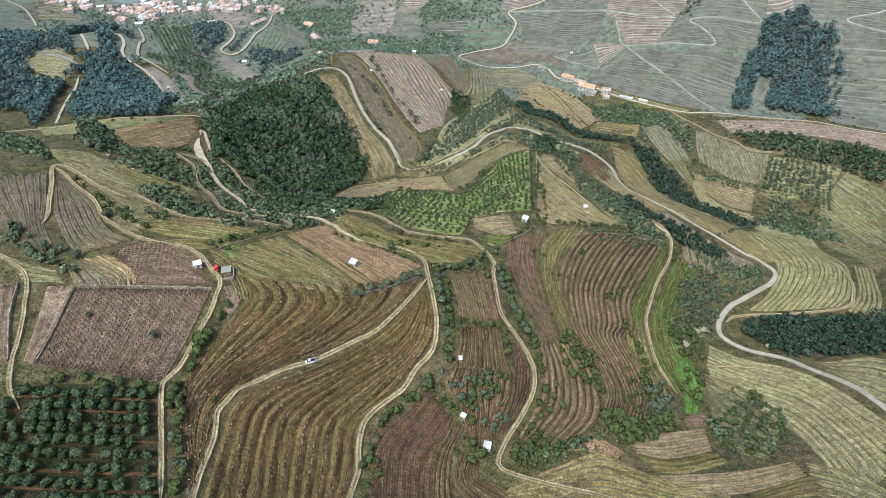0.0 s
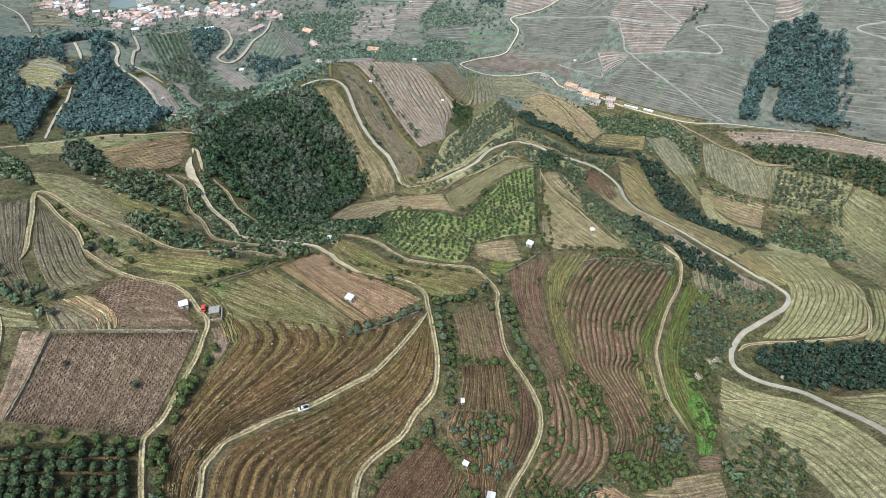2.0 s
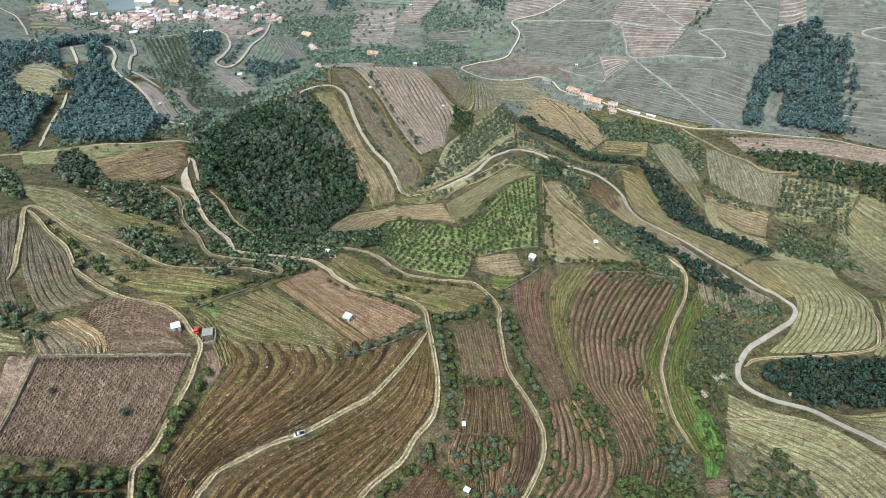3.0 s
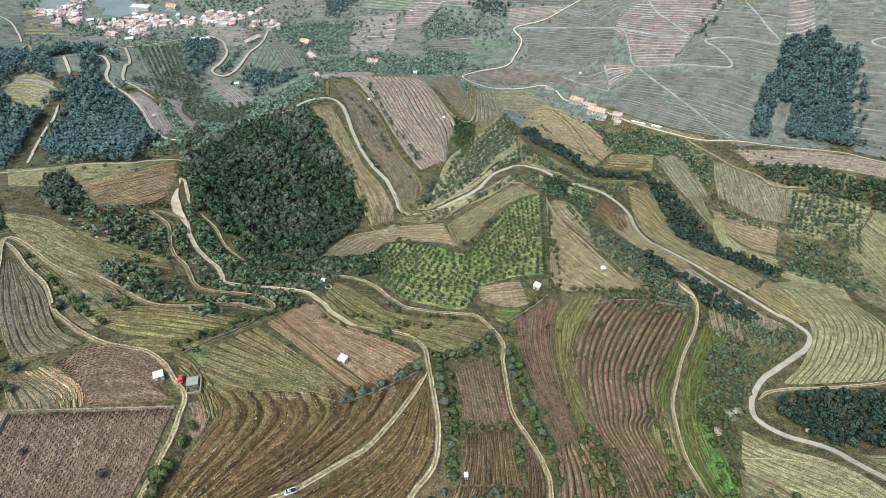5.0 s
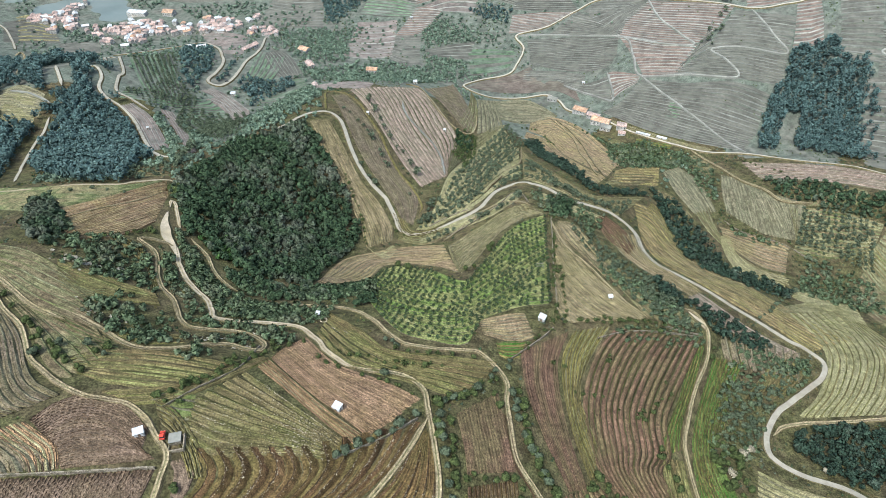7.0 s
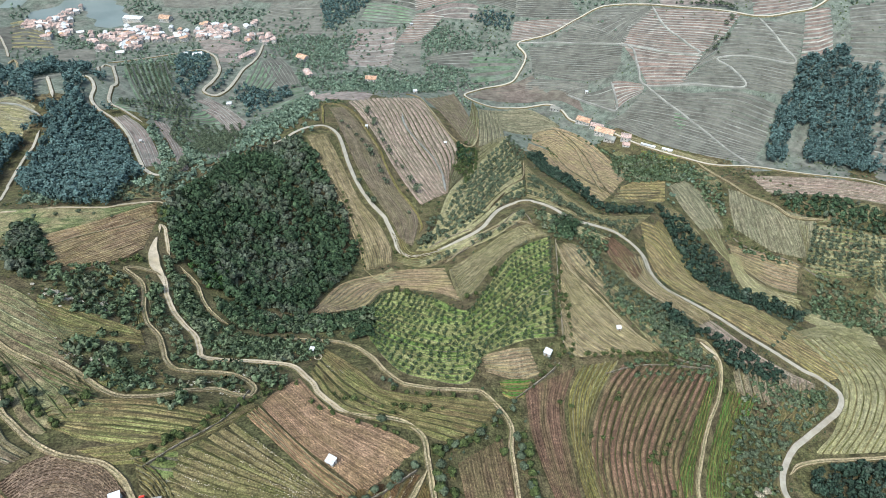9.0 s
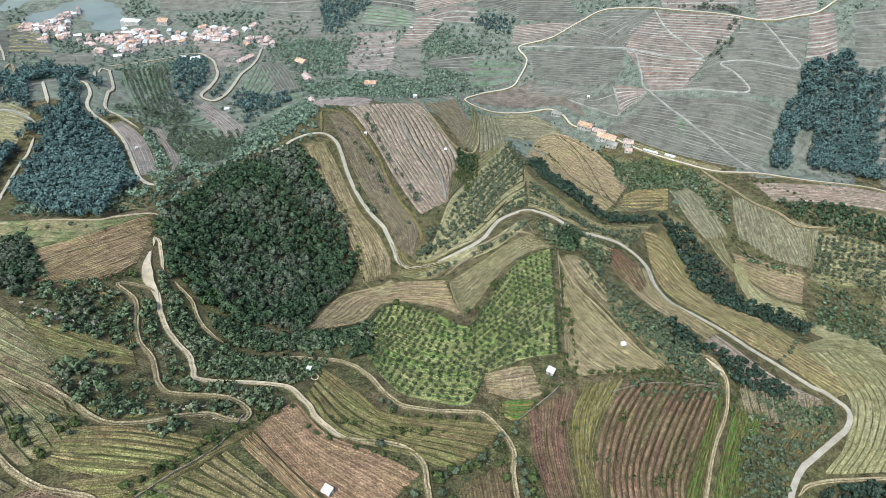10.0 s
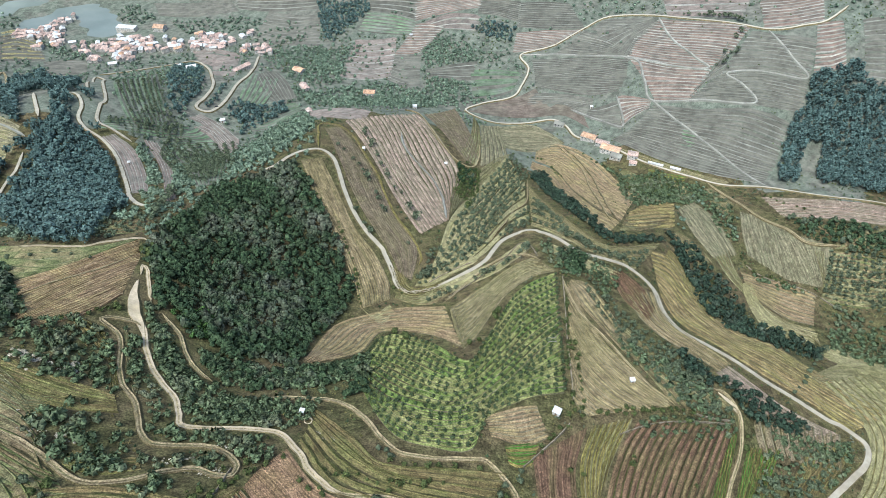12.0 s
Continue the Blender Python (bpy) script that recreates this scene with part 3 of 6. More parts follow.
    for r in range(rows):
        m = at((r + tread * (0.9 if kind in ("terrace", "redstep") else 0.4)) / rows)
        line = smooth_line(m, 0.9)
        n = len(line)
        if n < 4:
            continue
        d = np.gradient(line, axis=0)
        d /= np.maximum(np.hypot(d[:, 0], d[:, 1]), 1e-6)[:, None]
        side = np.stack([-d[:, 1], d[:, 0]], 1)
        mz = np.interp(np.linspace(0, nu - 1, n), np.arange(nu), treads[r][:, 1, 2]) + (0.05 if kind == "terrace" else 0)
        hgt = tall * rng.uniform(0.1, 1.3, n) * (rng.random(n) > 0.12)
        room = np.hypot(*(at(min((r + 1) / rows, 1)) - at(r / rows)).T)
        room = np.interp(np.linspace(0, nu - 1, n), np.arange(nu), room)
        hgt = hgt * np.clip(room / 1.5, 0.1, 1)
        fat = np.minimum(0.12 + 0.22 * hgt, room * 0.16)
        if not bank:  # low pruned stocks, each by itself
            hgt = np.where(np.arange(n) % 2 == r % 2, hgt + 0.25, -0.05)
            fat = np.where(hgt > 0, 0.2, 0.05)
        line = line + side * rng.normal(0, 0.1, n)[:, None]
        up = np.column_stack([line + side * rng.normal(0, 0.12, n)[:, None], mz + hgt])
        left = np.column_stack([line + side * fat[:, None], mz - 0.12])
        right = np.column_stack([line - side * fat[:, None], mz - 0.12])
        v = np.stack([left, up, right], 1)
        u0, u1 = run(r)
        v = v[int(u0 * n / nu) : int(u1 * n / nu)]
        n = len(v)
        if n < 4:
            continue
        part("trellis", mesh_of("trellis", v.reshape(-1, 3), grid_faces(n, 3), [vine]), ob)


# ---- trees ----
def crown_shape(rng, leaves, size, wide, high, base, clumps):
    """Leaf tufts scattered over several overlapping clumps: corners, triangles and the way that each leaf faces, outwards from its clump."""
    cs = rng.normal(0, 1, (clumps, 3))
    cs /= np.linalg.norm(cs, axis=1)[:, None]
    cs *= rng.uniform(0.25, 0.62, (clumps, 1))
    cr = rng.uniform(0.38, 0.58, clumps)
    pick = rng.integers(0, clumps, leaves)
    d = rng.normal(0, 1, (leaves, 3))
    d /= np.linalg.norm(d, axis=1)[:, None]
    d[:, 2] = np.where(rng.random(leaves) < 0.75, np.abs(d[:, 2]), d[:, 2])
    c = cs[pick] + d * (cr[pick] * rng.uniform(0.75, 1.05, leaves))[:, None]
    c = c * (wide, wide, high) + (0, 0, base + high * 0.75)
    out = d + rng.normal(0, 0.45, d.shape)
    out /= np.linalg.norm(out, axis=1)[:, None]
    a = np.cross(out, rng.normal(0, 1, d.shape))
    a /= np.linalg.norm(a, axis=1)[:, None]
    b = np.cross(out, a)
    s = size * rng.uniform(0.6, 1.4, (leaves, 1))
    tri = np.stack([c + a * s, c - a * s * 0.6 + b * s * 0.8, c - a * s * 0.5 - b * s * 0.8], 1)
    way = d * 0.75 + (c - (0, 0, base + high * 0.6)) / (wide, wide, high) * 0.6 + rng.normal(0, 0.28, d.shape) + (0, 0, 0.15)
    way /= np.linalg.norm(way, axis=1)[:, None]
    return tri.reshape(-1, 3), np.arange(leaves * 3).reshape(-1, 3), np.repeat(way, 3, 0)


def leaf_mesh(name, shape, mat):
    return mesh_of(name, shape[0], shape[1], [mat], smooth=True, normals=shape[2])


def trunk_shape(rng, tall, thick, limbs):
    """A tapered trunk with limbs, as six-sided tubes."""
    verts, faces = [], []

    def tube(p, q, r0, r1):
        p, q = np.array(p, float), np.array(q, float)
        ax = (q - p) / np.linalg.norm(q - p)
        u = np.cross(ax, (0.3, 0.9, 0.1))
        u /= np.linalg.norm(u)
        w = np.cross(ax, u)
        ang = np.arange(5) * 2 * np.pi / 5
        ring = np.cos(ang)[:, None] * u + np.sin(ang)[:, None] * w
        k = sum(len(x) for x in verts)
        verts.append(np.vstack([p + ring * r0, q + ring * r1]))
        for i in range(5):
            faces.append((k + i, k + (i + 1) % 5, k + 5 + (i + 1) % 5, k + 5 + i))

    fork = (rng.normal(0, 0.1), rng.normal(0, 0.1), tall)
    tube((0, 0, -0.6), fork, thick, thick * 0.65)
    for i in range(limbs):
        a = i * 2 * np.pi / limbs + rng.uniform(-0.4, 0.4)
        tube(fork, (np.cos(a) * tall * 0.6, np.sin(a) * tall * 0.6, tall * rng.uniform(1.5, 2.0)), thick * 0.55, thick * 0.2)
    return np.vstack(verts), np.array(faces)


# kind: leaf material, wide, high, foot of the crown, leaf size, clumps, trunk height
TREE_LOOK = {
    "olive": ("leaf_olive", 2.1, 1.7, 0.9, 0.42, 7, 1.4, "olive tree with a grey-green rounded crown", "olive tree"),
    "bush": ("leaf_bush", 1.8, 1.5, 0.3, 0.42, 6, 0.8, "dense dark green bush on the field edge", "bush"),
    "bushgreen": ("leaf_bush", 2.2, 1.9, 0.5, 0.45, 6, 1.0, "dark green broadleaf tree among the terraces", "tree"),
    "orchard": ("leaf_orchard", 2.1, 1.7, 0.6, 0.42, 7, 1.2, "dark green olive tree in an old orchard row", "olive tree"),
    "olivewild": ("leaf_olive", 2.0, 1.8, 0.5, 0.45, 6, 1.0, "overgrown olive tree in rough grass", "olive tree"),
    "scrub": ("leaf_scrub", 2.0, 1.5, 0.1, 0.62, 5, 0.6, "", ""),
    "oak": ("leaf_bright", 2.5, 2.3, 0.5, 0.6, 5, 1.6, "", ""),
    "forest": ("leaf_forest", 2.5, 2.3, 0.5, 0.6, 5, 1.6, "", ""),
    "gully": ("leaf_gully", 2.6, 2.6, 0.3, 0.58, 6, 1.6, "", ""),
    "copse": ("leaf_deep", 2.6, 2.6, 0.4, 0.58, 5, 1.6, "", ""),
    "woodfar": ("leaf_pine_haze", 2.6, 2.4, 0.5, 0.75, 5, 1.6, "", ""),
    "scrubfar": ("leaf_far_haze", 2.2, 1.7, 0.1, 0.75, 5, 0.6, "", ""),
    "pine": ("leaf_pine_haze", 3.3, 4.6, 1.5, 0.85, 6, 2.5, "", ""),
}
rng_tree = np.random.default_rng(5)
PROTO, LIGHT = {}, {}
for kind, (leaf, wide, high, base, size, clumps, tall, label, category) in TREE_LOOK.items():
    PROTO[kind], LIGHT[kind] = [], []
    for i in range(4):
        if label:
            ob = tagged(new(category.replace(" ", "_")), label, category)
            part("trunk", mesh_of("trunk", *trunk_shape(rng_tree, tall, 0.22, 4), ["bark"]), ob)
            part("crown", leaf_mesh("crown", crown_shape(rng_tree, 540, size * 0.84, wide, high, base, clumps), leaf), ob)
            PROTO[kind].append(ob)
        LIGHT[kind].append(crown_shape(rng_tree, {"scrubfar": 55, "woodfar": 70, "pine": 75, "copse": 110, "gully": 120, "forest": 108, "oak": 108, "scrub": 60}.get(kind, 95), size * 1.05, wide, high, base, clumps + 2))
USED = set()
FAR_OLIVES, FAR_BUSHES = [], []


def plant(kind, x, y, scale, rng):
    """One tree of its own."""
    if not free(np.array([[x, y]]))[0]:
        return
    if y > 400 and TREE_LOOK[kind][8] == "olive tree":
        FAR_OLIVES.append((x, y, scale))
        return
    if y > 240 and kind == "bush":
        FAR_BUSHES.append((x, y))
        return
    ob = PROTO[kind][int(rng.integers(4))]
    m = pose(x, y, float(height(x, y)) + 0.25, 0, 0, rng.uniform(0, 360)) @ Matrix.Diagonal((scale * rng.uniform(0.9, 1.1), scale, scale * rng.uniform(0.85, 1.15), 1))
    if ob.name not in USED:
        USED.add(ob.name)
        ob.matrix_world = m
        return
    made = copy_thing(ob, Matrix())
    made.matrix_world = m


def plant_many(name, kind, xy, scale, rng, label, category, vary=(0.65, 1.3)):
    """Trees past counting, as one mesh of leaves."""
    if not len(xy):
        return
    z = height(xy[:, 0], xy[:, 1]) + 0.2
    s = scale * rng.uniform(*vary, len(xy))
    a = rng.uniform(0, 2 * np.pi, len(xy))
    verts, ways = [], []
    pick = rng.integers(0, 4, len(xy))
    for k in range(4):
        sel = pick == k
        if not sel.any():
            continue
        v = LIGHT[kind][k][0][None] * s[sel][:, None, None] * np.array([1, 1, 1.0])
        c, q = np.cos(a[sel])[:, None], np.sin(a[sel])[:, None]
        w = np.stack([v[..., 0] * c - v[..., 1] * q, v[..., 0] * q + v[..., 1] * c, v[..., 2]], -1)
        w += np.stack([xy[sel, 0], xy[sel, 1], z[sel]], -1)[:, None, :]
        verts.append(w.reshape(-1, 3))
        u = LIGHT[kind][k][2]
        ways.append(np.stack([u[:, 0] * c - u[:, 1] * q, u[:, 0] * q + u[:, 1] * c, u[:, 2] + 0 * c], -1).reshape(-1, 3))
    verts = np.vstack(verts)
    ob = new(name, leaf_mesh(name, (verts, np.arange(len(verts)).reshape(-1, 3), np.vstack(ways)), TREE_LOOK[kind][0]))
    tagged(ob, label, category, kind="stuff")


def inside(xy, poly):
    p = np.asarray(poly, float)
    hit = np.zeros(len(xy), bool)
    for (x0, y0), (x1, y1) in zip(p, np.roll(p, -1, 0)):
        cross = (y0 > xy[:, 1]) != (y1 > xy[:, 1])
        hit ^= cross & (xy[:, 0] < (x1 - x0) * (xy[:, 1] - y0) / (y1 - y0 + 1e-9) + x0)
    return hit


WOOD_LABEL = {
    "forest": ("woodland", "dense dark mixed woodland on the hillside", "woodland"),
    "scrub": ("scrub", "low dark green scrub on rough ground", "scrub"),
    "woodfar": ("woodland", "dark blue-green woodland on the far slope", "woodland"),
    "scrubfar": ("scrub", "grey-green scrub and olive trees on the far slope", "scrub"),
    "oak": ("woodland", "bright green leafy trees at the edge of the dark wood", "woodland"),
    "gully": ("woodland", "uneven dark blue-green trees in a hollow by the road", "woodland"),
    "copse": ("woodland", "deep green trees along the stream hollow", "woodland"),
    "pine": ("pine_wood", "dark pine plantation on the slope", "woodland"),
    "bush": ("scrub", "low dark green scrub on rough ground", "scrub"),
    "bushgreen": ("thicket", "green trees and bushes among terraces", "thicket"),
    "olivewild": ("olive_thicket", "overgrown grey-green olive trees in grass", "thicket"),
}
DENSE = {"oak": 0.62, "forest": 0.62, "woodfar": 0.66, "copse": 0.66, "gully": 0.74, "scrub": 0.63, "scrubfar": 0.72, "pine": 0.63, "bushgreen": 0.8, "olivewild": 0.9, "bush": 0.8}
wood_seed = [100]


def wood(kind, spacing, scale, poly):
    wood_seed[0] += 1
    spacing *= DENSE[kind]
    scale *= 1.12
    rng = np.random.default_rng(wood_seed[0])
    p = np.asarray(poly, float)
    lo, hi = p.min(0), p.max(0)
    nx, ny = (np.maximum((hi - lo) / spacing, 1)).astype(int) + 1
    i, j = np.meshgrid(np.arange(nx), np.arange(ny), indexing="ij")
    xy = np.stack([lo[0] + (i + 0.5 * (j % 2)) * spacing, lo[1] + j * spacing], -1).reshape(-1, 2)
    xy = xy + rng.uniform(-0.48, 0.48, xy.shape) * spacing
    xy = xy[inside(xy, poly) & free(xy)]
    if kind in ("scrubfar", "pine"):
        xy = xy[~FIELDED[np.clip(((xy[:, 0] + 700) / 2).astype(int), 0, 1199), np.clip((xy[:, 1] / 2).astype(int), 0, 1399)]]
    if TREE_LOOK[kind][7] and len(xy) < 30:
        for x, y in xy:
            plant(kind, x, y, scale * rng.uniform(0.6, 1.3), rng)
    else:
        plant_many(*(WOOD_LABEL[kind][0], kind, xy, scale, rng), *WOOD_LABEL[kind][1:], (0.5, 1.5) if kind in ("copse", "gully", "forest", "scrub") else (0.65, 1.3))


def tree_line(kind, spacing, scale, points):
    rng = np.random.default_rng(int(spacing * 10) + len(points) * 17 + int(abs(points[0][0])))
    for x, y in smooth_line(points, spacing * 0.8):
        if rng.random() > 0.12:
            dx, dy = rng.normal(0, 0.7, 2)
            plant(kind, x + dx, y + dy, scale * 1.15 * rng.uniform(0.65, 1.25), rng)


def orchard(rows, spacing, scale, guides, kind="olive"):
    """Olive trees in rows between guide lines."""
    rng = np.random.default_rng(rows)
    g = np.stack([smooth_line(q, -60) for q in guides])
    spots = []
    for r in range(rows):
        f = (r + 0.5) / rows * (len(g) - 1)
        i = min(int(f), len(g) - 2)
        spots.append(smooth_line(g[i] * (1 - (f - i)) + g[i + 1] * (f - i), spacing))
    xy = np.vstack(spots)
    xy = xy + rng.normal(0, 0.18, xy.shape)
    xy = xy[rng.random(len(xy)) > 0.06]
    kept = []
    for q in xy:
        if all(math.hypot(q[0] - k[0], q[1] - k[1]) > spacing * 0.62 for k in kept):
            kept.append(q)
    xy = np.array(kept)
    if len(xy) < 240:
        for x, y in xy:
            plant(kind, x, y, scale * rng.uniform(0.8, 1.2), rng)
    else:
        plant_many("olive_grove", kind, xy, scale, rng, "young olive trees in curving rows on green grass", "olive grove", (0.8, 1.15))


# ---- roads ----
road('road_track',3.2,'earth',[(-43,238), (-36,237), (-25,238), (-16,236), (-10,230), (-8,220), (-6,208), (-4,195), (-3,184), (-4,174), (-7,168), (-12,162), (-17,153), (-23,147), (-29,141), (-33,134), (-34,125), (-33,115), (-34,107), (-35,100), (-36,88)])
road('car_track',2.8,'earth',[(-8,215), (-13,203), (-18,192), (-24,182), (-31,173), (-40,166), (-50,158), (-56,154), (-66,148), (-74,141), (-80,136), (-83,130), (-85,125), (-84,116), (-84,107), (-84,99), (-83,89), (-83,80)])
road('hill_road',3,'gravel',[(-38,237), (-46,240), (-55,248), (-60,256), (-70,267), (-79,269), (-93,268), (-109,266), (-114,273), (-120,284), (-130,294), (-138,303), (-145,314), (-150,325), (-156,335), (-162,344), (-167,355), (-170,367)])
road('hilltop_road',2.6,'gravel',[(-182,408), (-186,411), (-193,408), (-204,400), (-220,393), (-294,408), (-332,418), (-360,409)])
road('turnout',6.6,'gravel',[(-149,322), (-154,330), (-159,337), (-162,343), (-165,350), (-168,358), (-170,366)])
road('hairpin_track',3,'earth',[(-152,329), (-157,332), (-161,332), (-167,331), (-170,328), (-167,325), (-160,321), (-155,314), (-148,298), (-141,286), (-133,278), (-127,269), (-122,260), (-116,254), (-112,253), (-104,254), (-96,255), (-88,253), (-82,248), (-80,244), (-81,240), (-87,240), (-94,242), (-103,239), (-110,234), (-117,231), (-124,230), (-131,232), (-139,237), (-150,243), (-163,249)])
road('west_track',3,'earth',[(-158,242), (-172,247), (-189,259), (-200,266), (-203,263), (-194,246), (-186,229), (-179,214), (-177,205)])
road('farm_track',2.5,'earth',[(-203,263), (-193,255), (-180,242), (-169,233), (-157,217), (-149,211), (-137,203), (-128,199), (-121,198), (-113,197), (-105,192), (-99,185), (-94,179), (-94,171), (-95,162), (-98,150), (-100,140), (-103,133), (-104,128), (-100,113), (-96,101), (-91,85)])
road('left_track',2.3,'earth',[(-190,183), (-181,181), (-173,176), (-164,168), (-157,153), (-152,139), (-149,127), (-145,116), (-139,109)])
road('grove_track',3,'earth',[(-86,294), (-74,296), (-56,296), (-46,291), (-37,281), (-29,269), (-21,262), (-13,261), (-3,261), (10,262), (17,261), (28,246), (27,232), (28,213), (30,202), (36,193), (41,185), (44,177), (44,168), (41,159), (35,148), (29,139), (25,131), (24,125), (29,122), (42,118), (55,114), (70,109)])
road('slope_track',2.7,'earth',[(145,327), (153,326), (157,316), (155,304), (148,287), (137,270), (127,251), (120,236), (119,222), (119,205), (122,194), (125,183)])
road('forest_track',2.4,'earth',[(-150,344), (-144,338), (-137,331), (-131,320), (-124,311), (-117,305), (-111,301)], clear=2.5)
road('turnout_spur',2.2,'gravel',[(-171,372), (-174,382), (-170,378), (-164,365), (-158,351)])
road('track_pad',5.5,'gravel',[(148,325), (153,320), (157,315), (158,309)])
road('paved_road',4.2,'paved',[(215,150), (215,166), (214,182), (209,199), (202,217), (187,227), (176,235), (173,242), (177,253), (189,268), (206,281), (219,290), (231,298), (239,307), (241,315), (237,320), (230,325), (221,328), (205,338), (188,347), (175,358), (161,368), (145,380), (141,399), (143,425), (138,437), (126,445), (109,446), (93,448), (88,454), (80,467), (70,478), (60,483), (47,476), (38,466), (23,440), (-4,423), (-22,418), (-30,420), (-36,429), (-39,441), (-46,458), (-49,464), (-65,483), (-78,509), (-88,540), (-96,558), (-107,567), (-118,562), (-128,549), (-137,532), (-147,523)])
road('bend_track',3.2,'earth',[(181,253), (190,260), (204,264), (224,266), (243,267), (261,268), (272,272), (281,283), (293,304), (301,329), (298,345)])
road('summit_track',2.2,'grass',[(-109,572), (-120,635), (-106,636), (-85,610), (-71,579), (-59,554), (-51,529), (-40,503), (-28,482), (-20,459), (-21,447)])
road('shortcut_track',2.4,'earth',[(-2,402), (14,421), (30,438), (42,444), (55,444), (64,435)])
road('valley_road',3.0,'paved',[(500,542), (470,559), (441,579), (418,605), (371,625), (331,644), (291,651), (260,668), (229,691), (206,713), (182,745), (154,764), (144,789), (127,804), (88,795), (50,791), (23,814), (47,840), (84,857), (97,877), (110,916), (102,948), (148,960), (193,989), (232,1005), (288,980), (340,923), (387,866), (427,859), (453,862), (483,885)])
road('stream_road',4,'earth',[(273,656), (289,616), (299,580), (312,561), (321,541), (346,532)])
road('zigzag_track',2.4,'farm',[(102,948), (160,934), (236,889), (242,834), (244,792), (298,772), (348,760), (340,784), (326,804), (358,800), (408,781), (398,812), (386,862)])
road('terrace_track',2.4,'farm',[(243,791), (264,751), (297,702), (332,646)])
road('slope_zigzag',2.4,'farm',[(154,818), (183,788), (206,765), (209,799), (208,821)])
road('terrace_loop',2.4,'farm',[(236,889), (280,836), (310,819), (301,846), (289,901), (289,973)])
road('town_road',4.2,'paved',[(-269,967), (-255,879), (-260,827), (-261,785), (-268,755), (-278,749), (-286,757), (-283,784), (-286,822), (-321,902), (-366,973), (-404,965), (-447,947), (-487,930)], clear=3)
road('pine_road',3.6,'paved',[(-382,727), (-481,902), (-456,886), (-365,726), (-356,694), (-347,665), (-332,659), (-311,648)], clear=4)
road('pine_road_low',3.8,'paved',[(-392,706), (-388,709), (-380,704), (-368,685), (-362,662), (-350,647), (-332,637), (-313,617), (-289,579), (-244,505), (-217,471), (-203,472)], clear=2)
road('pine_path',4,'paved',[(-425,704), (-403,669), (-392,649)], clear=9)
road('left_pine_road',2.8,'paved',[(-378,591), (-370,562), (-366,543), (-357,515), (-335,469), (-320,443)], clear=4)
road('clearing_lane',2.6,'farm',[(-434,632), (-416,630), (-402,623), (-388,615)], clear=4)
road('town_lane',3.6,'paved',[(-758,1080), (-708,1040), (-664,985), (-616,917)])
road('plot_lane',3.2,'earth',[(-592,875), (-591,893), (-445,667)])
road('far_track',2.4,'farm',[(614,796), (551,772), (509,767), (528,751), (586,720)])
road('field_path',1.3,'earth',[(-211,337), (-202,352), (-190,370), (-182,389)])
road('hill_path',1.8,'farm',[(-46,657), (-42,631), (-32,612), (-22,600), (-11,583), (-4,553), (-1,516)])
road('spur_path',2,'earth',[(-49,765), (-34,758), (-17,700), (-2,661), (11,643), (24,640), (32,660), (35,703)])
road('plot_path',1.8,'earth',[(136,743), (151,706), (155,651), (138,551), (137,511)])
road('dark_field_path',1.6,'earth',[(151,209), (179,209), (193,197), (200,184), (202,167), (205,152), (206,137)])
road('ridge_path',1.5,'earth',[(131,743), (143,711), (149,672), (135,570), (130,526), (131,510)])
road('olive_path',1.5,'earth',[(81,635), (70,563), (55,532), (43,499), (31,471)])
road('grove_edge_track',2.2,'earth',[(74,413), (75,398), (77,383), (82,365), (88,351), (95,335), (102,323), (108,314)])

# ---- vineyards ----
field('brown',46,[[(-143,164), (-142,144), (-142,127)],[(-120,168), (-122,146), (-124,129)],[(-96,174), (-100,150), (-104,131)]])
field('stony',9,[[(-154,164), (-149,144), (-146,128)],[(-144,165), (-143,145), (-143,127)]])
field('stony',9,[[(-181,165), (-170,142), (-161,123)],[(-166,163), (-157,143), (-150,126)]])
field('terrace',13,[[(-88,182), (-83,174), (-88,161), (-93,149), (-97,137), (-98,126), (-93,111), (-87,96), (-81,80)],[(-53,190), (-49,181), (-58,167), (-71,154), (-82,142), (-89,132), (-91,121), (-88,106), (-82,80)],[(-10,212), (-17,196), (-22,187), (-38,169), (-54,157), (-72,144), (-83,133), (-85,119), (-84,88)]])
field('terrace',11,[[(-9,211), (-21,184), (-40,164), (-55,152), (-73,140), (-81,129), (-82,116), (-81,93), (-79,80)],[(-8,207), (-13,182), (-24,165), (-44,148), (-58,132), (-60,116), (-58,99), (-56,85)],[(-6,210), (-4,183), (-9,169), (-22,150), (-35,133), (-35,115), (-36,99), (-37,88)]])
field('stonestep',4,[[(-78,227), (-60,212), (-47,202), (-35,195)],[(-75,234), (-57,217), (-44,207), (-32,200)]])
field('fallow',21,[[(-75,235), (-57,218), (-43,208), (-31,200)],[(-73,244), (-54,226), (-39,216), (-23,208)],[(-66,259), (-49,239), (-28,232), (-11,225)]])
field('mossy',7,[[(-62,262), (-46,240), (-28,235), (-12,232), (-1,229)],[(-61,279), (-42,258), (-20,246), (5,243), (17,242)],[(-61,288), (-41,270), (-27,256), (-1,257), (25,258)]])
field('redfine',15,[[(4,220), (7,204), (8,192)],[(24,238), (26,217), (29,198)]])
field('rowstep',12,[[(8,187), (8,178), (5,167)],[(29,194), (30,182), (32,172)]])
field('red',5,[[(25,226), (28,201), (35,190), (34,171), (31,155), (24,140)],[(28,224), (30,200), (38,185), (42,173), (38,157), (27,141)]])
field('redfine',15,[[(37,267), (38,241), (44,216), (52,195)],[(66,287), (56,262), (56,226), (61,198)]])
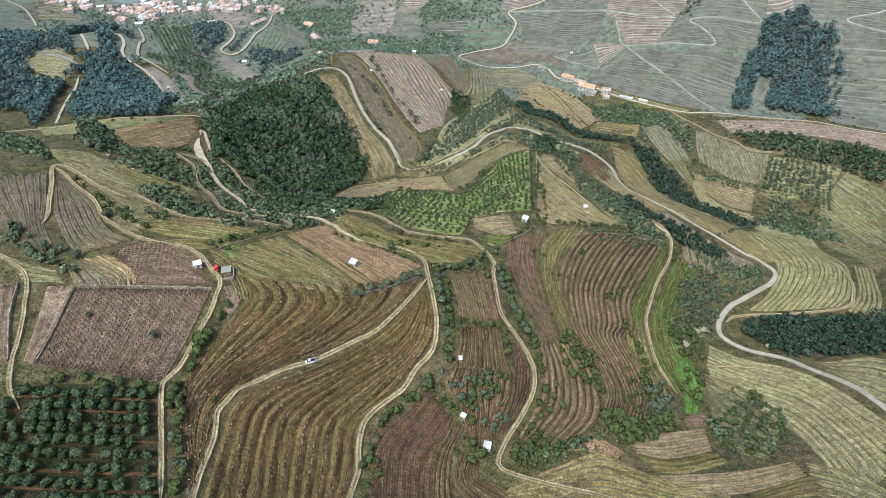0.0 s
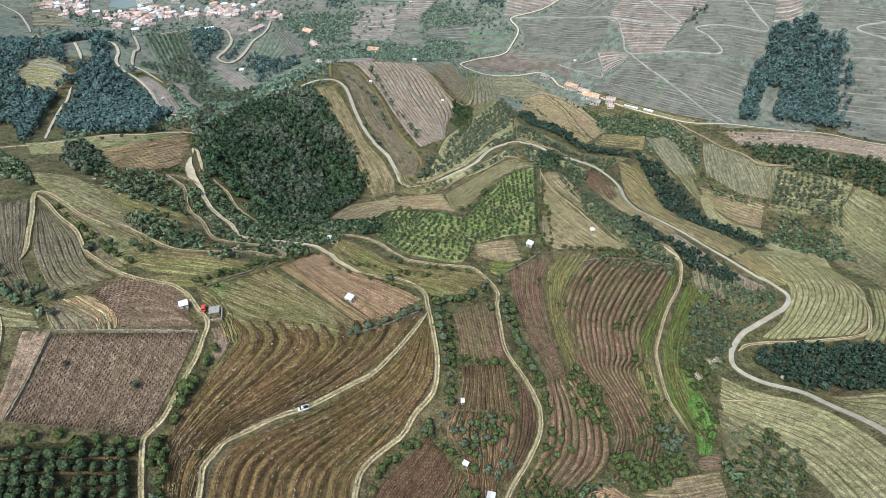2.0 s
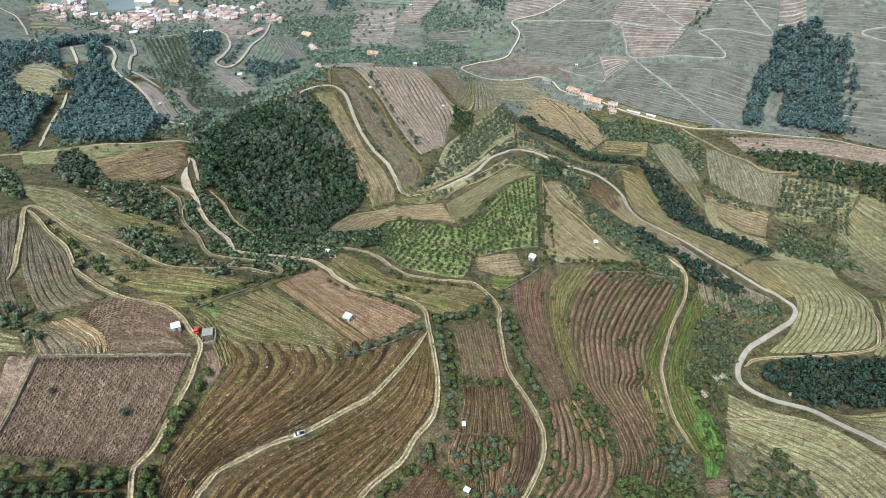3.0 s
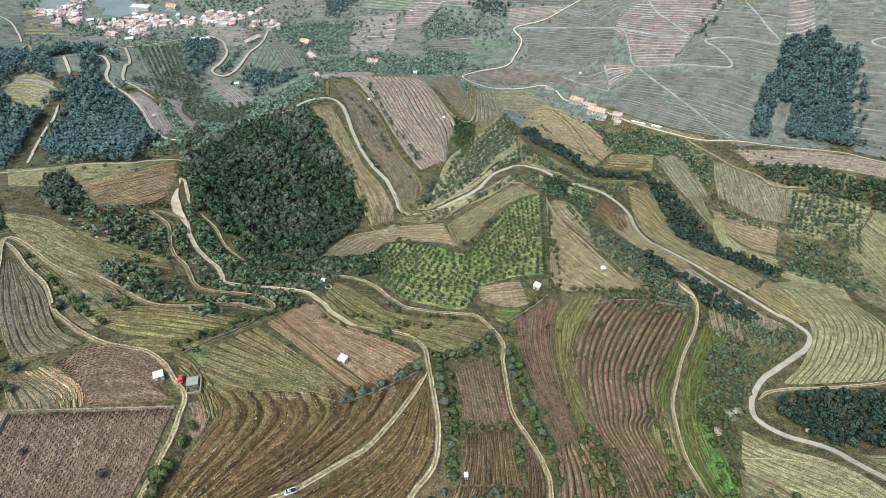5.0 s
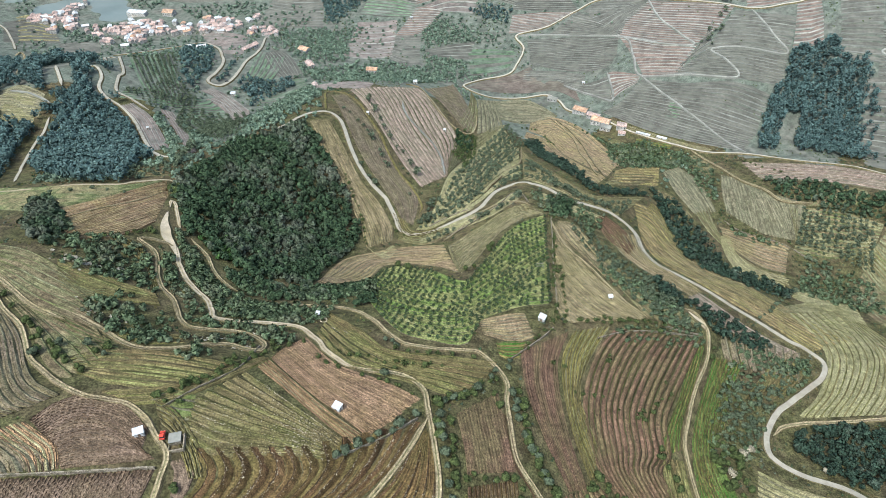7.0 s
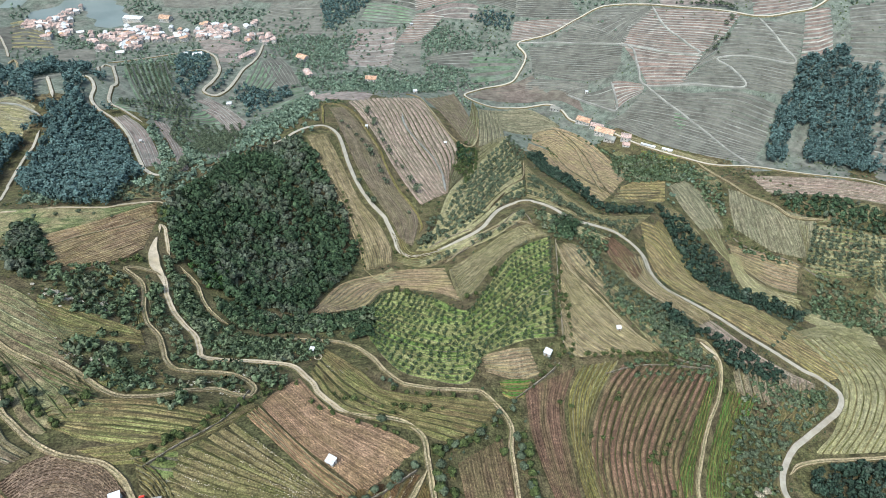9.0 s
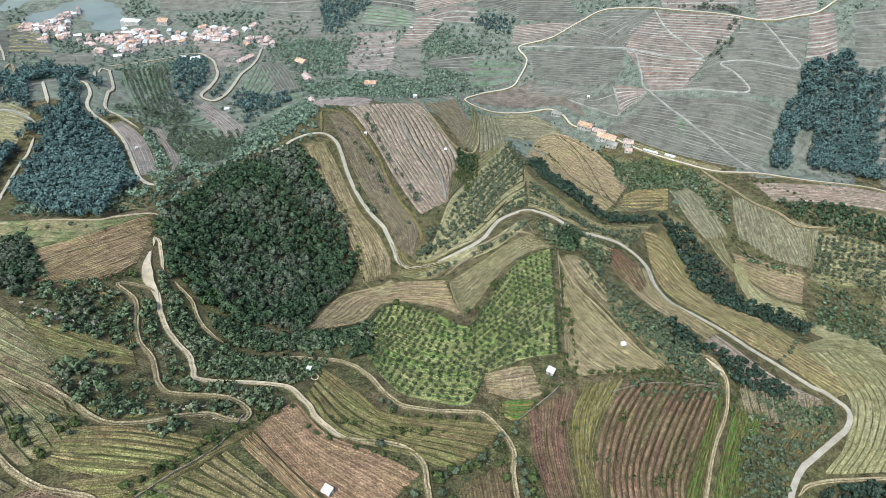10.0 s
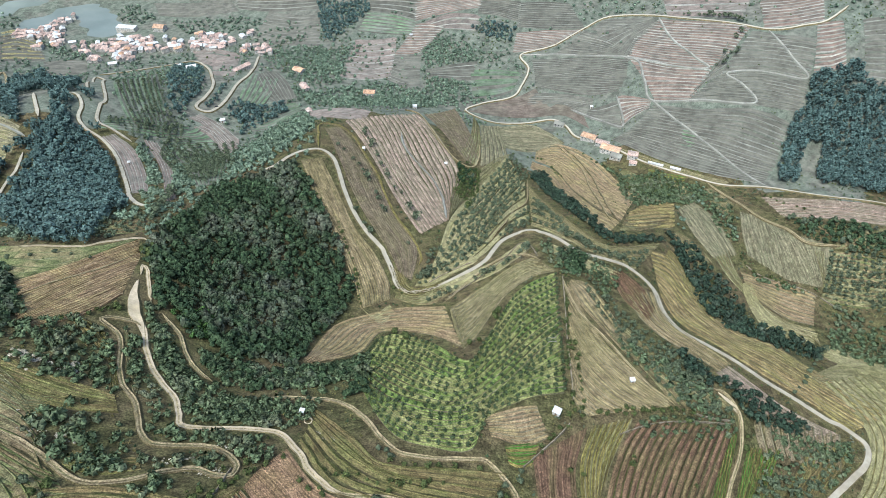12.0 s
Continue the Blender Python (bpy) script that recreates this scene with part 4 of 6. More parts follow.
field('yellow',6,[[(68,287), (58,263), (58,227), (64,199)],[(91,296), (73,267), (66,247), (70,221)]])
field('green',4,[[(149,308), (126,265), (110,238), (104,224)],[(152,301), (135,269), (123,247), (117,231)]])
field('green',7,[[(156,295), (134,256), (123,227), (126,199)],[(180,300), (152,263), (137,232), (136,210)]])
field('darkbrown',24,[[(-7,155), (-15,144), (-24,134), (-28,125), (-28,111), (-26,90)],[(5,143), (2,135), (-2,127), (-3,115), (-4,93)]])
field('rowstep',3,[[(6,143), (3,135), (-1,127), (-3,115), (-3,93)],[(10,141), (6,134), (4,127), (3,116), (4,104)]])
field('rowstep',9,[[(4,166), (1,156), (8,150), (11,133)],[(33,171), (32,160), (24,143), (21,133)]])
field('redstep',8,[[(49,192), (49,175), (46,160), (38,147), (31,137)],[(67,202), (76,188), (78,171), (74,155), (56,137)]])
field('redstep',4,[[(84,194), (87,177), (84,162), (75,147)],[(95,198), (98,180), (94,164), (83,146)]])
field('hay',9,[[(29,117), (48,126), (70,135), (83,127), (99,117), (118,113)],[(19,102), (39,101), (65,99), (90,97), (113,95)]])
field('rowstep',7,[[(8,130), (4,116), (10,107), (17,102)],[(16,126), (15,118), (25,114), (34,110)]])
field('swathe',12,[[(161,229), (174,221), (197,208), (206,187), (209,152)],[(152,209), (172,195), (187,176), (191,149), (189,122)],[(149,192), (162,176), (171,157), (171,137), (166,108)]])
field('tan',6,[[(164,133), (175,127), (184,112)],[(150,105), (155,99), (168,91)]])
field('contour',14,[[(239,362), (248,326), (228,291), (204,269)],[(300,391), (288,333), (263,297), (237,271)],[(312,370), (309,332), (283,287), (266,271)]])
field('contour',5,[[(315,334), (286,286), (265,264)],[(323,326), (293,274), (274,250)]])
field('stubble',9,[[(17,287), (33,294), (42,296)],[(19,275), (34,272), (46,278)]])
field('tan',12,[[(2,394), (24,413), (41,429), (57,439), (65,432)],[(9,341), (18,358), (34,393), (54,414), (72,422)]])
field('stubble',9,[[(-79,333), (-69,380), (-35,401), (-2,397)],[(-72,332), (-50,348), (-40,374), (-12,365), (8,344)]])
field('rust',20,[[(77,409), (85,354), (100,325), (118,309)],[(68,353), (73,327), (84,310), (99,302)],[(61,308), (61,301), (64,296), (67,293)]])
field('hay',12,[[(148,424), (147,402), (152,385), (167,374), (192,352), (210,342), (237,322)],[(157,483), (180,483), (190,439), (201,410), (230,402), (244,380), (286,346)]])
field('pale',10,[[(241,372), (292,404), (329,405)],[(231,364), (259,355), (278,336)]])
field('red',8,[[(111,430), (113,399), (124,380)],[(121,437), (134,422), (134,398)]])
field('rust',14,[[(-119,545), (-100,500), (-79,460), (-65,426), (-57,400)],[(-104,554), (-88,519), (-70,480), (-53,457), (-41,430), (-39,412)]])
field('heath',12,[[(-113,623), (-85,545), (-72,512), (-57,485), (-42,459), (-34,439)],[(-101,629), (-78,587), (-57,543), (-40,499), (-23,468), (-25,431)]])
field('pinkstep',17,[[(-100,653), (-66,581), (-43,530), (-21,486)],[(-67,703), (-38,608), (-17,562), (1,514)],[(-34,754), (-2,668), (12,618), (3,552)]])
field('heath',8,[[(-28,762), (-2,698), (21,645)],[(9,817), (21,764), (34,670)]])
field('graystep',10,[[(-229,236), (-198,206), (-180,191), (-169,183)],[(-201,256), (-187,229), (-176,205), (-161,186)]])
field('graystep',7,[[(-193,247), (-177,215), (-157,189), (-150,186)],[(-188,248), (-167,229), (-150,207), (-136,199)]])
field('mossy',4,[[(-125,202), (-105,208), (-87,225), (-80,235)],[(-109,197), (-98,201), (-85,216), (-74,235)]])
field('hay',6,[[(156,542), (190,585), (225,611)],[(144,507), (167,517), (199,540)]])
field('mown',7,[[(224,599), (219,547), (228,514)],[(247,621), (256,585), (256,527)]])
field('pinkstep',6,[[(317,625), (383,610), (423,592), (488,540)],[(318,582), (372,564), (421,543), (467,505)]])
field('stubble',9,[[(251,505), (284,498), (311,486)],[(251,479), (272,457), (294,451)]])
field('tan',5,[[(249,475), (270,453), (292,447)],[(264,433), (282,431), (282,416)]])
field('mown',6,[[(39,773), (37,702), (33,649)],[(63,782), (65,736), (67,689)]])
field('tan',8,[[(-725,1104), (-708,1122), (-662,1086)],[(-640,962), (-617,974), (-590,983)]])
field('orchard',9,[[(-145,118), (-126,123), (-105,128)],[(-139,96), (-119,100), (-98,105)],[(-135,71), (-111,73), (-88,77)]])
field('grove',24,[[(-42,363), (-32,369), (-11,355), (10,329), (22,351), (43,398), (71,420)],[(-50,327), (-32,301), (-15,291), (6,289), (26,307), (45,331), (63,353)],[(-47,314), (-26,274), (-6,266), (10,267), (17,285), (39,300), (57,305)]])
field('rough',6,[[(-202,270), (-173,249), (-148,240), (-136,228)],[(-232,297), (-204,293), (-180,280), (-164,268)]])
field('rough',5,[[(-193,257), (-170,237), (-151,215), (-139,206)],[(-187,256), (-166,244), (-143,233), (-131,222)]])
field('mossy',10,[[(204,310), (184,288), (170,274)],[(229,311), (220,299), (198,280)]])
field('brown',5,[[(123,167), (129,169), (136,169)],[(121,159), (126,160), (132,161)]])
field('tan',6,[[(203,223), (215,210), (236,207), (245,194)],[(207,218), (212,196), (215,172), (217,155)]])
field('green',4,[[(123,231), (121,205), (127,182)],[(134,230), (131,204), (136,179)]])
field('dull',11,[[(338,529), (366,520), (397,501)],[(313,480), (340,470), (374,469)]])
field('dull',13,[[(401,498), (418,466), (421,408)],[(377,474), (387,431), (372,352)],[(362,460), (350,385), (319,302)]])
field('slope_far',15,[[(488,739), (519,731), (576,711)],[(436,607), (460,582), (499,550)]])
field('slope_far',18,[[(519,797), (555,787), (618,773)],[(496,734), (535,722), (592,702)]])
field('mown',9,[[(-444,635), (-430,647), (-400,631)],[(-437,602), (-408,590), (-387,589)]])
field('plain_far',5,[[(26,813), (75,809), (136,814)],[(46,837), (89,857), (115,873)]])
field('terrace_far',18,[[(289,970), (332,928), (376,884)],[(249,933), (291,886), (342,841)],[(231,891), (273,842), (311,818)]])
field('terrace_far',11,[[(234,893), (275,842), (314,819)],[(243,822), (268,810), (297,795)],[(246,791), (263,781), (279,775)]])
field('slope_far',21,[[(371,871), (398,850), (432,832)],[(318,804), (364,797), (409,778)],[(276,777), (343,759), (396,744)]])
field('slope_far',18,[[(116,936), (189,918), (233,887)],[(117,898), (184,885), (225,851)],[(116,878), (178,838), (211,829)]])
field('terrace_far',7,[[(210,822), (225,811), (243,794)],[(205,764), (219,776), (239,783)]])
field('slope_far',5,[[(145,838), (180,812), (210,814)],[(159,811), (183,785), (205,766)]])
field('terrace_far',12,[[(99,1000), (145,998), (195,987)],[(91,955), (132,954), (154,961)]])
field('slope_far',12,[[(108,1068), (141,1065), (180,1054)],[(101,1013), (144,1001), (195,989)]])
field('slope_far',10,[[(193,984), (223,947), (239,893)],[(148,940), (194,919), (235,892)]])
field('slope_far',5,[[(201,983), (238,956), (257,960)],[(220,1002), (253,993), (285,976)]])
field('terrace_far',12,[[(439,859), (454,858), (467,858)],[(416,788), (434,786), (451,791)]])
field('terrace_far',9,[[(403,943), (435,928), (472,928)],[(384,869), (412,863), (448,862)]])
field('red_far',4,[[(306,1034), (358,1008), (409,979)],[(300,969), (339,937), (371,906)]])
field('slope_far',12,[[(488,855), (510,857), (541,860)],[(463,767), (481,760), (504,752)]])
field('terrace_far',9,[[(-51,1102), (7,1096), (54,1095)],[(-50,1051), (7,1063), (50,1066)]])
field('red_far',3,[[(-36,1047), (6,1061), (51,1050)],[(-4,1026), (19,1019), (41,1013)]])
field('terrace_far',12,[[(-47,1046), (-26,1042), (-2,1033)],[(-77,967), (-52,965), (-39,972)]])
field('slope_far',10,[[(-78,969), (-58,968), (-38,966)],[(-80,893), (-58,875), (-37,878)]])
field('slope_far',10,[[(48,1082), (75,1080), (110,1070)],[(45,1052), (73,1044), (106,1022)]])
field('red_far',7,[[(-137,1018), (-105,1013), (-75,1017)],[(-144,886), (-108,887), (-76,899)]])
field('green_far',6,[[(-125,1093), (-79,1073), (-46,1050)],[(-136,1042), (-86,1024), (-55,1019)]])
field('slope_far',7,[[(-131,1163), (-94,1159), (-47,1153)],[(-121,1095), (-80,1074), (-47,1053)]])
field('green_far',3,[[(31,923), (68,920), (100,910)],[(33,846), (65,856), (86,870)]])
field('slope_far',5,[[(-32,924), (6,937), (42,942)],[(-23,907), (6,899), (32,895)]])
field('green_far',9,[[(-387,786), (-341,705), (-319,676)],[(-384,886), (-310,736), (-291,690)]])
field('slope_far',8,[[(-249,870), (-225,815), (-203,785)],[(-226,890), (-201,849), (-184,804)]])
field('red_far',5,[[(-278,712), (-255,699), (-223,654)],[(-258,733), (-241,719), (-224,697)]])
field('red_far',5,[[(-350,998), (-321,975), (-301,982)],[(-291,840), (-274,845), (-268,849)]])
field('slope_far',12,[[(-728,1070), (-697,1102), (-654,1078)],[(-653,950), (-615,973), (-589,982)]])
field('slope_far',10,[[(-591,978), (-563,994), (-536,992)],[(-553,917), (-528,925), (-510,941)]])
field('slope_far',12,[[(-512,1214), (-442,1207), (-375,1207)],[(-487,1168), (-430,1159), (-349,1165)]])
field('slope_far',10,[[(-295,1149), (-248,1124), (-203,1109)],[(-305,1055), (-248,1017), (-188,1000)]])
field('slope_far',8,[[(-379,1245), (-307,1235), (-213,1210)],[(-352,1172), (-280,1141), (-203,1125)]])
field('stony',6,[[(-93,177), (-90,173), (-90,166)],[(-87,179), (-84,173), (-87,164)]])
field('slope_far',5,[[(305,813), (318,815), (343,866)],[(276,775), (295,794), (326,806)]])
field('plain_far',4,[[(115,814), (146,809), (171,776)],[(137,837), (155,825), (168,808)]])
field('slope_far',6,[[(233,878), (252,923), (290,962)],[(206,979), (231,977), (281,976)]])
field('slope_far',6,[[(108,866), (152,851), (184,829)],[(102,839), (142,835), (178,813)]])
field('tan',4,[[(199,730), (251,686), (297,658)],[(195,725), (246,679), (291,651)]])
field('green',5,[[(157,295), (151,267), (141,246)],[(163,294), (158,269), (148,248)]])
field('dull',8,[[(338,565), (345,536), (338,531)],[(378,556), (402,546), (391,524)]])
field('green_far',8,[[(-284,652), (-244,599), (-189,501)],[(-230,677), (-185,561), (-172,510)]])
field('green_far',8,[[(-300,678), (-276,705), (-274,721)],[(-284,657), (-251,668), (-219,653)]])
field('green_far',6,[[(-223,761), (-209,778), (-182,795)],[(-224,721), (-195,722), (-167,762)]])
field('dull',5,[[(-221,435), (-198,440), (-188,452)],[(-210,409), (-194,417), (-190,424)]])
field('dull',7,[[(-181,279), (-166,269), (-158,272)],[(-170,261), (-161,259), (-155,261)]])
field('dull',6,[[(-160,245), (-148,239), (-138,234)],[(-147,224), (-135,221), (-124,222)]])
field('yellow',7,[[(-175,325), (-164,319), (-152,301), (-143,287)],[(-182,324), (-171,315), (-154,300), (-144,282)]])
field('red_far',4,[[(-162,759), (-123,752), (-82,713)],[(-143,708), (-106,658), (-82,661)]])
field('mossy',5,[[(104,224), (103,201), (108,179)],[(117,225), (117,205), (120,178)]])
field('fallow',5,[[(72,145), (78,140), (82,137)],[(54,135), (65,136), (77,132)]])
field('mossy',7,[[(-187,289), (-171,285), (-155,281), (-141,279)],[(-176,270), (-162,266), (-149,265), (-134,268)]])
field('mossy',4,[[(-137,245), (-127,243), (-116,245)],[(-136,236), (-122,234), (-111,239)]])
field('dull',5,[[(-159,327), (-149,312), (-137,290)],[(-156,318), (-146,299), (-132,276)]])
field('dull',6,[[(38,767), (37,702), (30,644)],[(32,801), (25,726), (13,667)]])
field('dull',6,[[(12,630), (3,571), (1,514)],[(30,641), (22,600), (3,521)]])
field('yellow',5,[[(-42,447), (-29,416), (-2,415)],[(-32,439), (-23,423), (-4,426)]])
field('dull',7,[[(207,677), (222,666), (263,645)],[(187,649), (194,611), (230,615)]])
field('tan',6,[[(263,645), (265,609), (270,586)],[(277,648), (282,633), (286,614)]])
field('dull',4,[[(-36,412), (-13,402), (2,411)],[(-35,421), (-21,414), (-2,422)]])
field('graystep',5,[[(-153,177), (-148,170), (-145,166)],[(-150,181), (-139,179), (-128,174), (-124,169)]])
field('dull',4,[[(-177,181), (-166,176), (-156,174)],[(-164,165), (-156,166), (-149,166)]])
field('mossy',6,[[(-145,218), (-138,224), (-119,229), (-100,228), (-88,226)],[(-136,210), (-124,206), (-110,205), (-98,206)]])
field('dull',8,[[(90,360), (104,331), (116,308)],[(104,368), (129,334), (158,317)]])
field('green',3,[[(25,271), (33,273), (41,275)],[(26,262), (30,260), (36,262)]])
field('tan',3,[[(1,394), (4,369), (8,342)],[(7,395), (11,367), (11,345)]])
field('red_far',5,[[(-335,642), (-307,607), (-249,512)],[(-328,653), (-297,626), (-231,510)]])
field('red_far',4,[[(-306,660), (-270,607), (-199,473)],[(-294,662), (-263,614), (-196,482)]])
field('red_far',5,[[(-287,729), (-260,710), (-189,578)],[(-277,743), (-251,730), (-224,698)]])
field('green_far',5,[[(-342,655), (-320,666), (-277,681)],[(-343,675), (-323,692), (-280,712)]])
field('green_far',6,[[(-250,774), (-251,827), (-255,875)],[(-219,773), (-213,818), (-215,865)]])
field('slope_far',7,[[(-725,1069), (-701,1097), (-650,1069)],[(-658,960), (-630,979), (-600,1001)]])
field('pale',9,[[(-442,627), (-421,628), (-403,624)],[(-410,568), (-396,568), (-385,573)]])
field('red_far',4,[[(-390,1030), (-354,1030), (-309,994)],[(-350,956), (-302,886), (-282,907)]])
field('pale',5,[[(246,491), (241,458), (242,429), (275,420)],[(257,494), (256,467), (268,449), (292,441)]])
field('dull',5,[[(188,523), (193,506), (205,492)],[(201,536), (213,530), (226,508)]])
field('tan',4,[[(74,440), (79,429), (81,419)],[(82,448), (87,434), (88,417)]])
field('pale',5,[[(-57,401), (-49,393), (-39,406)],[(-53,396), (-41,383), (-35,399)]])
field('dull',6,[[(195,690), (212,674), (244,657)],[(187,685), (194,650), (205,628)]])
field('green',3,[[(220,688), (237,678), (256,670)],[(219,678), (234,666), (249,657)]])
field('mossy',5,[[(169,480), (179,456), (181,416)],[(179,498), (195,479), (198,441)]])
field('dull',5,[[(250,533), (247,511), (248,494)],[(230,515), (235,493), (244,476)]])
field('pale',6,[[(289,427), (309,415), (324,397)],[(273,405), (293,387), (312,370)]])
field('dull',6,[[(325,533), (322,508), (318,491)],[(332,528), (326,508), (322,485)]])
field('mown',22,[[(285,598), (272,559), (266,528)],[(302,583), (294,533), (291,502)],[(314,554), (316,524), (316,493)],[(342,535), (332,515), (322,494)]])
field('green_far',5,[[(264,740), (272,738), (280,734)],[(257,718), (265,713), (273,710)]])
field('rust',6,[[(146,426), (141,395), (148,379), (158,367), (170,355)],[(115,406), (119,378), (128,363), (142,353), (156,343)]])
field('graystep',10,[[(165,313), (164,303), (164,294)],[(198,320), (194,307), (193,295)],[(227,318), (222,307), (216,294)]])
field('slope_far',19,[[(244,786), (287,763), (343,755), (382,736)],[(214,758), (263,728), (313,700), (352,680)],[(192,748), (233,703), (276,675), (330,652)]])
field('brown',20,[[(-140,187), (-135,196), (-127,200), (-113,196), (-102,187)],[(-132,181), (-125,187), (-115,187), (-102,180)],[(-122,170), (-115,172), (-107,174), (-97,177)]])
field('stonestep',5,[[(-141,186), (-132,181), (-126,177), (-123,170)],[(-150,181), (-140,175), (-135,172), (-131,167)]])
field('olivestep',11,[[(-92,185), (-80,181), (-66,184), (-50,187), (-43,186)],[(-92,203), (-73,198), (-58,195), (-41,191)],[(-80,223), (-62,210), (-47,201), (-36,194)]])
field('yellow',5,[[(-105,200), (-96,196), (-85,184), (-80,174)],[(-99,190), (-94,186), (-89,178), (-86,172)]])
field('redstep',14,[[(94,296), (81,279), (71,259), (66,241), (65,223), (69,207), (79,192), (83,175), (76,158)],[(122,299), (107,279), (95,259), (88,243), (87,224), (85,212), (92,195), (95,176), (88,159)],[(151,304), (135,280), (122,260), (113,244), (111,226), (103,216), (108,200), (110,179), (102,161)]])
field('stubble',8,[[(86,147), (105,152), (130,159)],[(88,136), (103,134), (126,142)]])
field('yellow',3,[[(88,135), (103,133), (126,141)],[(93,124), (107,125), (130,134)]])
field('stubble',9,[[(93,123), (112,125), (131,128), (160,135)],[(91,108), (110,111), (128,114), (159,125)]])
field('mossy',6,[[(128,113), (150,122), (162,124)],[(129,103), (147,108), (159,110)]])
field('pinkplain',5,[[(166,352), (177,341), (190,331), (209,323), (226,318)],[(153,341), (162,330), (176,320), (194,316), (207,313)]])
field('finestubble',30,[[(-223,349), (-206,371), (-188,410)],[(-201,319), (-194,351), (-178,388)],[(-189,310), (-177,328), (-171,351)]])
field('pasture',6,[[(-326,428), (-242,394), (-207,393), (-189,412)],[(-296,391), (-231,366), (-209,371), (-188,408)],[(-273,361), (-241,349), (-224,351), (-207,368)]])
field('contour',7,[[(380,496), (385,459), (389,432), (389,410)],[(364,464), (364,426), (360,392), (354,360)]])
field('rough',5,[[(336,426), (325,379), (326,349), (319,314)],[(365,456), (363,416), (356,380), (353,353)]])
field('stubble',12,[[(102,729), (132,751), (169,711), (189,619)],[(97,704), (121,674), (123,551), (140,513)]])
field('stubble',5,[[(94,699), (120,668), (121,544), (138,510)],[(89,678), (102,636), (103,519), (120,481)]])
field('mown',6,[[(60,779), (99,794), (122,779), (139,754)],[(61,719), (91,721), (113,737), (136,751)]])
field('hay',4,[[(176,573), (202,600), (224,615)],[(149,528), (181,557), (209,579)]])
field('dull',4,[[(148,525), (179,552), (208,576)],[(134,495), (153,502), (191,538)]])
field('tan',11,[[(80,625), (91,516), (108,473), (128,470), (173,501)],[(64,487), (83,468), (103,451), (124,445), (134,445)]])
field('pale',10,[[(66,697), (33,611), (4,525), (-9,455), (-23,425)],[(77,628), (52,567), (26,486), (3,445), (-17,424)],[(62,488), (48,479), (24,447), (3,433), (-13,422)]])
field('pale',5,[[(35,646), (55,684), (70,705)],[(20,569), (39,621), (57,670)]])
field('dull',6,[[(148,203), (166,190), (175,165)],[(138,170), (133,142), (147,134)]])
field('grass',3,[[(127,237), (129,211), (130,191), (124,169)],[(139,236), (143,207), (142,189), (131,170)]])
field('grove',3,[[(-108,202), (-102,206), (-93,205)],[(-101,195), (-94,192), (-89,193)]])
field('pale',3,[[(-22,410), (-13,417), (11,430), (32,441), (49,458), (58,466)],[(-18,403), (-8,406), (13,416), (33,426), (49,441), (60,454)]])
field('pale',3,[[(72,461), (89,445), (109,436), (121,433)],[(70,451), (85,434), (100,427), (113,421)]])
field('rust',6,[[(78,409), (80,387), (91,355), (98,338)],[(81,414), (94,406), (100,373), (103,350)]])

# ---- orchards, woods and lines of trees ----
orchard(10,3.5,1.08,[[(-144,116), (-125,121), (-105,127)],[(-139,96), (-119,100), (-98,105)],[(-133,73), (-111,74), (-88,79)]], kind='orchard')
orchard(24,4.5,0.7,[[(-42,363), (-32,369), (-11,355), (10,329), (22,351), (43,398), (71,420)],[(-50,327), (-32,301), (-15,291), (6,289), (26,307), (45,331), (63,353)],[(-47,314), (-26,274), (-6,266), (10,267), (17,285), (39,300), (57,305)]], kind='orchard')
orchard(8,5.5,0.8,[[(-372,764), (-335,704), (-316,675)],[(-345,823), (-308,738), (-280,700)]])
orchard(8,6,0.8,[[(-291,670), (-253,625), (-191,520)],[(-223,686), (-177,561), (-172,519)]])
orchard(6,5,0.8,[[(-340,676), (-322,691), (-285,708)],[(-327,654), (-311,656), (-277,674)]])
orchard(8,6,0.8,[[(-286,678), (-266,684), (-221,657)],[(-284,639), (-209,529), (-172,493)]])
tree_line('olive',7,1,[(-4,223), (-2,205), (0,191), (2,179), (0,168), (-4,160), (-9,154)])
tree_line('olive',6,1,[(-42,189), (-35,194), (-28,200), (-19,207), (-11,216)])
tree_line('olive',8,0.9,[(-43,238), (-31,237), (-22,235), (-13,232)])
tree_line('olive',7,1,[(-1,226), (5,230), (14,238), (21,246), (27,255)])
tree_line('olive',6,1,[(30,259), (30,243), (31,228), (34,216), (41,203), (42,196)])
tree_line('bush',5,1.2,[(43,198), (47,187), (49,175)])
tree_line('bush',5,0.9,[(4,188), (13,192), (21,193), (28,195)])
tree_line('bush',6,0.9,[(62,248), (71,249), (80,248), (86,244)])
tree_line('bush',7,1,[(-92,173), (-88,169), (-92,163), (-94,155)])
tree_line('bushgreen',4.5,1.25,[(-96,152), (-97,149), (-97,144), (-98,140), (-98,136)])
tree_line('olive',8,1,[(-176,187), (-167,184), (-160,182), (-149,174)])
tree_line('olive',8,1,[(-188,203), (-174,191), (-163,188), (-153,183)])
tree_line('olive',10,0.8,[(-156,218), (-148,228), (-133,223)])
tree_line('bush',6,1.1,[(59,319), (60,308), (60,297), (66,292), (78,297), (88,300), (110,303), (122,301)])
tree_line('bush',5,1,[(41,270), (49,280), (57,289), (51,293), (45,297)])
tree_line('bush',4,0.9,[(77,415), (70,370), (65,338), (62,320)])
tree_line('olive',9,0.9,[(-94,581), (-72,554), (-59,528), (-46,497)])
tree_line('olive',10,0.9,[(-80,512), (-66,488), (-52,469), (-38,442)])
tree_line('olive',9,0.9,[(-81,633), (-62,585), (-45,548), (-24,506)])
